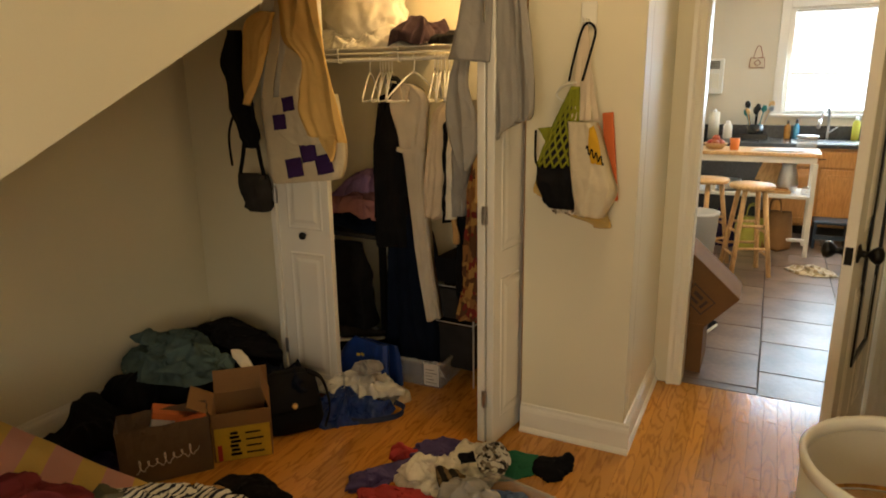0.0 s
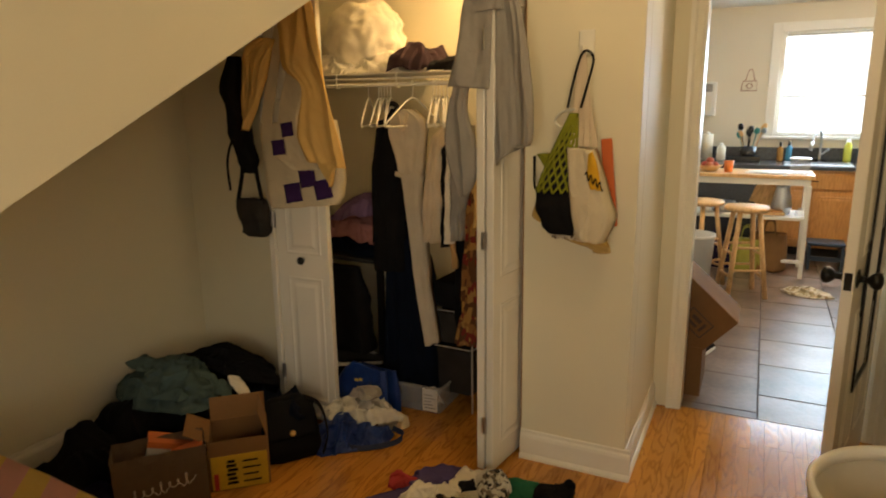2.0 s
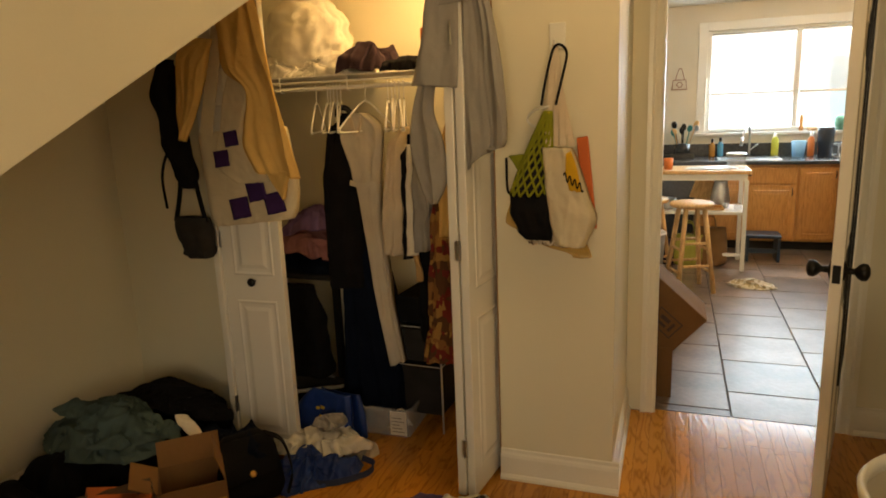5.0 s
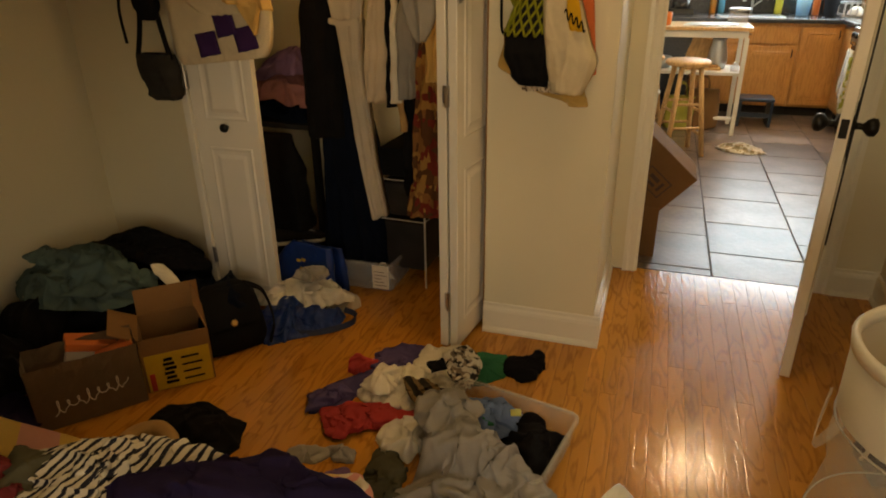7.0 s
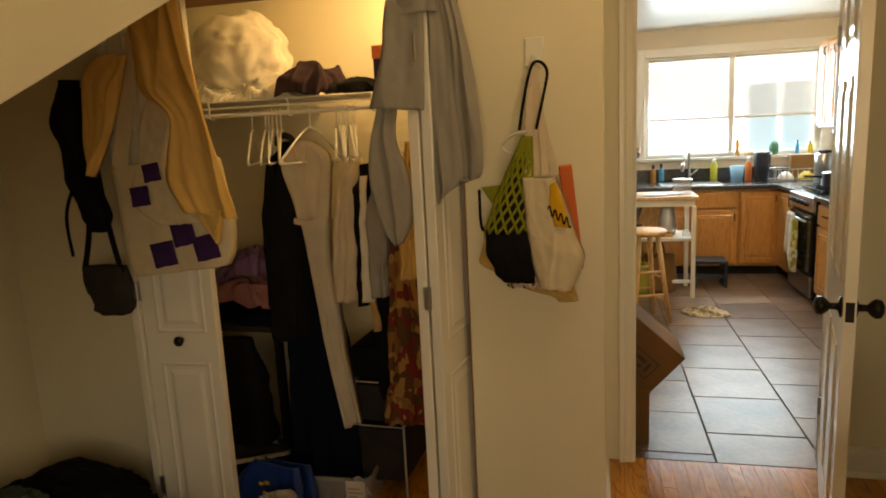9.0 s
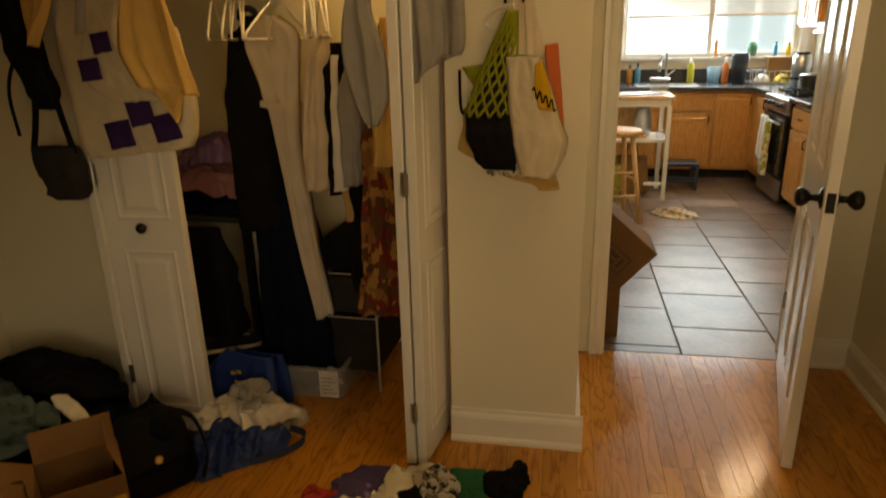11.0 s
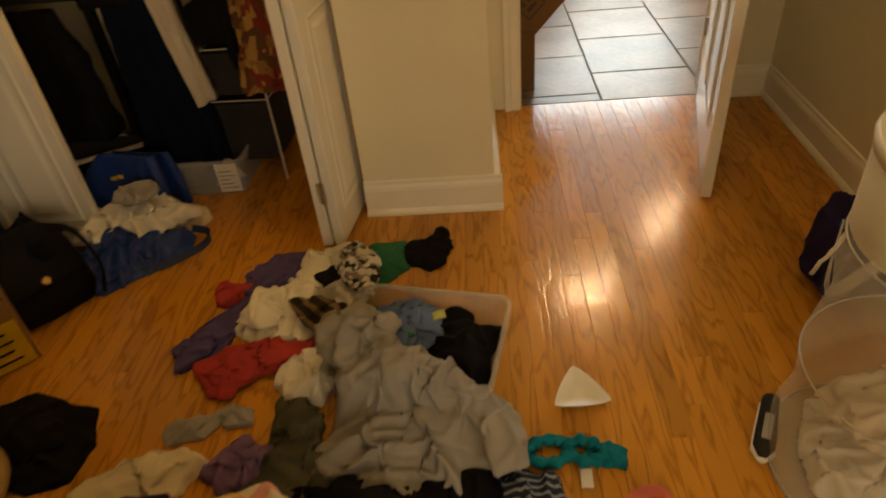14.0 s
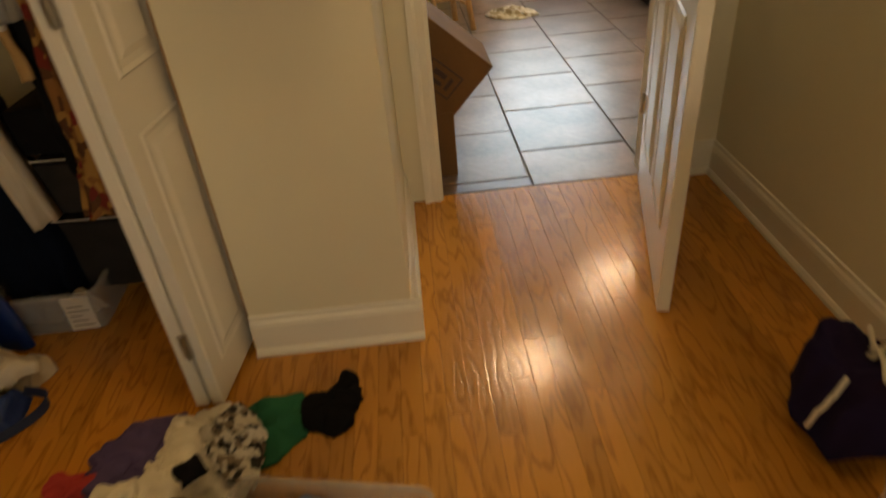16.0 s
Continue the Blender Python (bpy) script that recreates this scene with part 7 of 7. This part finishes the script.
bottle("water_pitcher", "dark-lidded water filter pitcher on the counter", 1.13, 7.72, CT + 0.001, [(0, 0), (0.06, 0), (0.07, 0.13), (0.075, 0.135), (0.08, 0.26), (0.075, 0.28), (0, 0.28)], paint("smoky_plastic", (0.05, 0.06, 0.08), 0.15), M_ENAM, 0.01, "pitcher")
bottle("pepper_mill", "wooden pepper mill on the window sill", 0.95, 8.0, WZ0 + 0.001, [(0, 0), (0.022, 0), (0.016, 0.08), (0.022, 0.11), (0.014, 0.16), (0, 0.18)], M_OAK, None, 0, "mill")
bottle("green_plant_pot", "small green potted plant on the sill", 1.30, 8.0, WZ0 + 0.001, [(0, 0), (0.035, 0), (0.05, 0.07), (0.045, 0.12), (0.02, 0.15), (0, 0.15)], paint("green_leafy", (0.10, 0.25, 0.16), 0.6, 0.3, 40), None, 0, "plant")
bottle("bottle_on_sill", "small dark bottle on the sill", 1.52, 8.0, WZ0 + 0.001, cyl(0.022, 0.12), M_BLU, M_BLACK, 0.02)
bottle("bottle_on_sill", "small yellow bottle on the sill", 1.64, 8.0, WZ0 + 0.001, cyl(0.025, 0.11), M_YCARD, M_CARD, 0.02)
rest_heap("bread_bag", "brown bread in a bag on the sill", [(1.02, 7.96), (1.22, 7.96), (1.22, 8.02), (1.02, 8.02)], 0.05, M_CARD, 151, WZ0, 0.02, 20, "bread", rings=8, seg=30)
rack = thing("dish_rack", "wire dish rack with dishes on the counter", "dish rack", "", pose(1.42, 7.70, CT))
for k in range(9):
    part("wire", tube(curve_pts([(-0.20 + 0.05 * k, -0.13, 0.12), (-0.20 + 0.05 * k, -0.12, 0.012), (-0.20 + 0.05 * k, 0.12, 0.012), (-0.20 + 0.05 * k, 0.13, 0.12)], 9), 0.004, 5), M_STEEL, rack)
for z in (0.012, 0.12):
    part("rail", tube([(-0.22, -0.13, z), (0.22, -0.13, z), (0.22, 0.13, z), (-0.22, 0.13, z), (-0.22, -0.13, z)], 0.005, 5), M_STEEL, rack)
bottle("bowl_upturned", "white bowl in the dish rack", 1.34, 7.68, CT + 0.016, [(0.075, 0), (0.07, 0.03), (0.03, 0.07), (0, 0.075)], M_WHITE, None, 0, "bowl")
bottle("yellow_bowl", "yellow bowl in the dish rack", 1.52, 7.66, CT + 0.016, [(0.08, 0), (0.075, 0.03), (0.03, 0.07), (0, 0.075)], M_YCARD, None, 0, "bowl")
kb = thing("cardboard_sheet", "brown cardboard box leaning at the back of the counter", "box", "", pose(1.62, 7.86, CT + 0.001))
part("panel", box(-0.20, -0.04, 0, 0.16, 0.05, 0.24, 0.003), M_CARD, kb)
bottle("coffee_maker", "steel coffee maker on the counter", 1.58, 7.36, CT + 0.001, [(0, 0), (0.08, 0), (0.08, 0.26), (0.06, 0.28), (0, 0.28)], M_STEEL, M_BLACK, 0.02, "coffee maker")
# utensils, paper towel, small appliances at the left end
ut = thing("utensil_crock", "black crock full of cooking utensils", "utensil crock", "", pose(-0.20, 7.72, CT + 0.001))
part("crock", lathe([(0, 0), (0.075, 0), (0.08, 0.15), (0.074, 0.15), (0.07, 0.01), (0, 0.01)], 24, False), M_ENAM, ut, "", True)
rg = random.Random(3)
for k in range(9):
    a, l = rg.uniform(0, 6.28), rg.uniform(0.26, 0.36)
    tip = Vector((0.13 * math.cos(a), 0.06 * math.sin(a), l))
    mt = (M_ENAM, M_STEEL, paint("teal_silicone", (0.03, 0.22, 0.22), 0.5), M_PINE)[k % 4]
    part("utensil", tube([(0.03 * math.cos(a), 0.03 * math.sin(a), 0.02), tip], 0.006, 6), mt, ut)
    part("utensil_head", lathe([(0, -0.045), (0.024, -0.02), (0.028, 0.01), (0.018, 0.04), (0, 0.045)], 10, False), mt, ut, "", True, Matrix.Translation(tip) @ pose(0, 0, 0, math.degrees(a) * 0.1, 20 * math.cos(a), 0) @ Matrix.Diagonal((1, 0.35, 1, 1)))
part("knife_base", box(-0.20, -0.13, 0, 0.12, -0.085, 0.06, 0.005), M_ENAM, ut, "black knife stand")
bottle("paper_towel", "white paper towel roll on the counter", -0.60, 7.76, CT + 0.001, [(0, 0), (0.055, 0), (0.055, 0.27), (0.02, 0.27), (0.02, 0.275), (0, 0.275)], C["white"], M_WHITE, 0.02, "paper towel")
bottle("cream_jar", "cream ceramic jar on the counter", -0.46, 7.76, CT + 0.001, cyl(0.045, 0.16), M_PLASTIC, M_WHITE, 0.02, "jar")
bottle("dark_jar", "dark jar on the counter", -0.72, 7.72, CT + 0.001, cyl(0.045, 0.14), M_ENAM, M_STEEL, 0.02, "jar")
ac = thing("wall_air_conditioner", "white wall-mounted air conditioner with a dark grille", "air conditioner")
part("body", box(-0.98, 7.90, 1.34, -0.56, 7.998, 1.70, 0.012), M_WHITE, ac)
for k in range(5):
    part("slat", box(-0.95, 7.893, 1.60 + 0.016 * k, -0.60, 7.8985, 1.608 + 0.016 * k), M_BLACK, ac, "dark grille slat")
part("vent", box(-0.95, 7.895, 1.40, -0.60, 7.8985, 1.55, 0.002), M_PLASTIC, ac)
orn = thing("wire_purse_ornament", "small wire ornament shaped like a handbag on the wall", "wall ornament")
M_COPPER = paint("copper_wire", (0.35, 0.16, 0.10), 0.4, metal=0.8)
part("outline", tube([(-0.325, 7.985, 1.60), (-0.315, 7.985, 1.70), (-0.185, 7.985, 1.70), (-0.175, 7.985, 1.60), (-0.325, 7.985, 1.60)], 0.005, 6), M_COPPER, orn)
part("handle", tube(curve_pts([(-0.29, 7.985, 1.70), (-0.265, 7.985, 1.80), (-0.245, 7.985, 1.82), (-0.225, 7.985, 1.80), (-0.20, 7.985, 1.70)], 14), 0.004, 6), M_COPPER, orn)
part("curl", tube(curve_pts([(-0.28, 7.985, 1.65), (-0.25, 7.985, 1.68), (-0.22, 7.985, 1.65), (-0.25, 7.985, 1.62), (-0.28, 7.985, 1.65)], 16), 0.004, 6), M_COPPER, orn)
PLACE = pose(0, 0, 0)
for x, y in ((0.62, 4.97), (1.50, 5.90)):
    cl = thing("ceiling_light", "small round ceiling light fitting in the kitchen", "ceiling light", "kitchen ceiling lights", pose(x, y, 2.45))
    part("rose", lathe([(0.09, 0), (0.09, -0.015), (0.03, -0.03), (0, -0.03)], 24, False), M_WHITE, cl, "", True)
# cartons inside the doorway
PLACE = NOOK
c1 = thing("moving_carton", "brown cardboard carton standing in the kitchen doorway", "box", "moving cartons")
part("body", box(-0.30, 3.66, 0.001, -0.012, 3.98, 0.27, 0.003), M_CARTON, c1)
c2 = thing("moving_carton", "open brown cardboard carton tipped on another, dark printed mark", "box", "moving cartons", pose(-0.055, 3.665, 0.205, 0, -48, 0))
part("body", box(0, 0, 0, 0.30, 0.30, 0.36, 0.003), M_CARTON, c2)
part("flap", box(0.0, 0.0, 0, 0.006, 0.30, 0.16, 0.002), M_CARTON, c2, "raised flap", m=pose(0.296, 0, 0.355, 0, 12))
part("flap", box(0.0, 0.0, 0, 0.30, 0.006, 0.15, 0.002), M_CARTON, c2, "raised flap", m=pose(0, 0.296, 0.355, -14))
M_INK = paint("dark_ink", (0.06, 0.03, 0.02), 0.7)
for b in ((0.10, 0.06, 0.106, 0.20), (0.194, 0.06, 0.20, 0.20), (0.106, 0.06, 0.194, 0.066), (0.106, 0.194, 0.194, 0.20), (0.125, 0.085, 0.175, 0.10), (0.125, 0.115, 0.14, 0.17), (0.155, 0.115, 0.175, 0.17)):
    part("print_bar", box(b[0], -0.0022, b[1], b[2], -0.0005, b[3]), M_INK, c2, "dark printed mark")
for k in range(3):
    part("print_bar", box(0.06 + 0.06 * k, -0.0022, 0.26, 0.10 + 0.06 * k, -0.0005, 0.27), M_INK, c2, "dark printed mark")
sneaker(-0.03, 4.33, 0.004, 75, C["black"], C["white"]).scale = (0.8, 0.8, 0.8)

# ---- floor pieces: oak strips and slate tiles ----
floor = tagged(new("floor"), "varnished honey-oak strip floor, boards running to the door", "", "", "structure")
rng = random.Random(5)
PW = 0.0572
mesh_of, rest = {}, bmesh.new()


def strip_mesh(length):
    key = round(length, 2)
    if key not in mesh_of:
        b = box(-PW / 2 + 0.0002, -key / 2 + 0.0003, -0.012, PW / 2 - 0.0002, key / 2 - 0.0003, 0.0)
        for v in b.verts:
            if v.co.z > -0.001:
                v.co.x *= 0.993
        me = bpy.data.meshes.new("strip")
        b.to_mesh(me)
        b.free()
        me.materials.append(M_FLOOR)
        mesh_of[key] = me
    return mesh_of[key]


count = 0
xs = [LEFT + PW / 2 + PW * k for k in range(int((RIGHT - LEFT) / PW) + 1)]
for x in xs:
    y, first = BACK, 0.3 + round(rng.random() * 0.6, 2)
    end = SEAM - 0.001 if DX0 - 0.03 < x < DX1 + 0.03 else (DOORWALL if x > -0.14 else 3.47)
    while y < end - 0.01:
        ln = min(first or rng.choice((0.45, 0.6, 0.75, 0.9, 1.05)), end - y)
        first = 0
        if end - y - ln < 0.2:
            ln = end - y
        ln = round(ln, 2)
        near = x > -1.45 and y + ln > 1.45 and count < 300
        if near:
            ob = new("strip", strip_mesh(ln))
            ob.location, ob.parent = (x, y + ln / 2, 0), floor
            count += 1
        else:
            box(x - PW / 2 + 0.0002, y + 0.0006, -0.012, x + PW / 2 - 0.0002, y + ln - 0.0006, 0.0, 0, rest)
        y += ln
tagged(part("strip_field", rest, M_FLOOR_FAR, floor), "", "", "", "stuff")

tiles = tagged(new("floor_kitchen"), "slate-grey square floor tiles laid in running bond", "", "", "structure")
TX, TY, TS = 0.350, 3.812, 0.450
tm = {}
for i in range(-5, 6):
    for j in range(-2, 11):
        x0, y0 = TX + TS * i, TY + TS * j - (TS / 2 if i % 2 else 0)
        x1, y1 = min(x0 + TS, KX1), min(y0 + TS, KY1)
        x0, y0 = max(x0, KX0), max(y0, SEAM)
        if x1 - x0 < 0.03 or y1 - y0 < 0.03:
            continue
        key = (round(x1 - x0, 3), round(y1 - y0, 3))
        if key not in tm:
            me = bpy.data.meshes.new("tile")
            b = box(-key[0] / 2 + 0.003, -key[1] / 2 + 0.003, -0.012, key[0] / 2 - 0.003, key[1] / 2 - 0.003, 0, 0.0025, None, 1)
            b.to_mesh(me)
            b.free()
            me.materials.append(M_TILE)
            tm[key] = me
        ob = new("tile", tm[key])
        ob.location = ((x0 + x1) / 2, (y0 + y1) / 2, 0.0005 + 0.001 * rng.random())
        ob.rotation_euler = (0.0016 * rng.uniform(-1, 1), 0.0016 * rng.uniform(-1, 1), 0)
        ob.parent = tiles
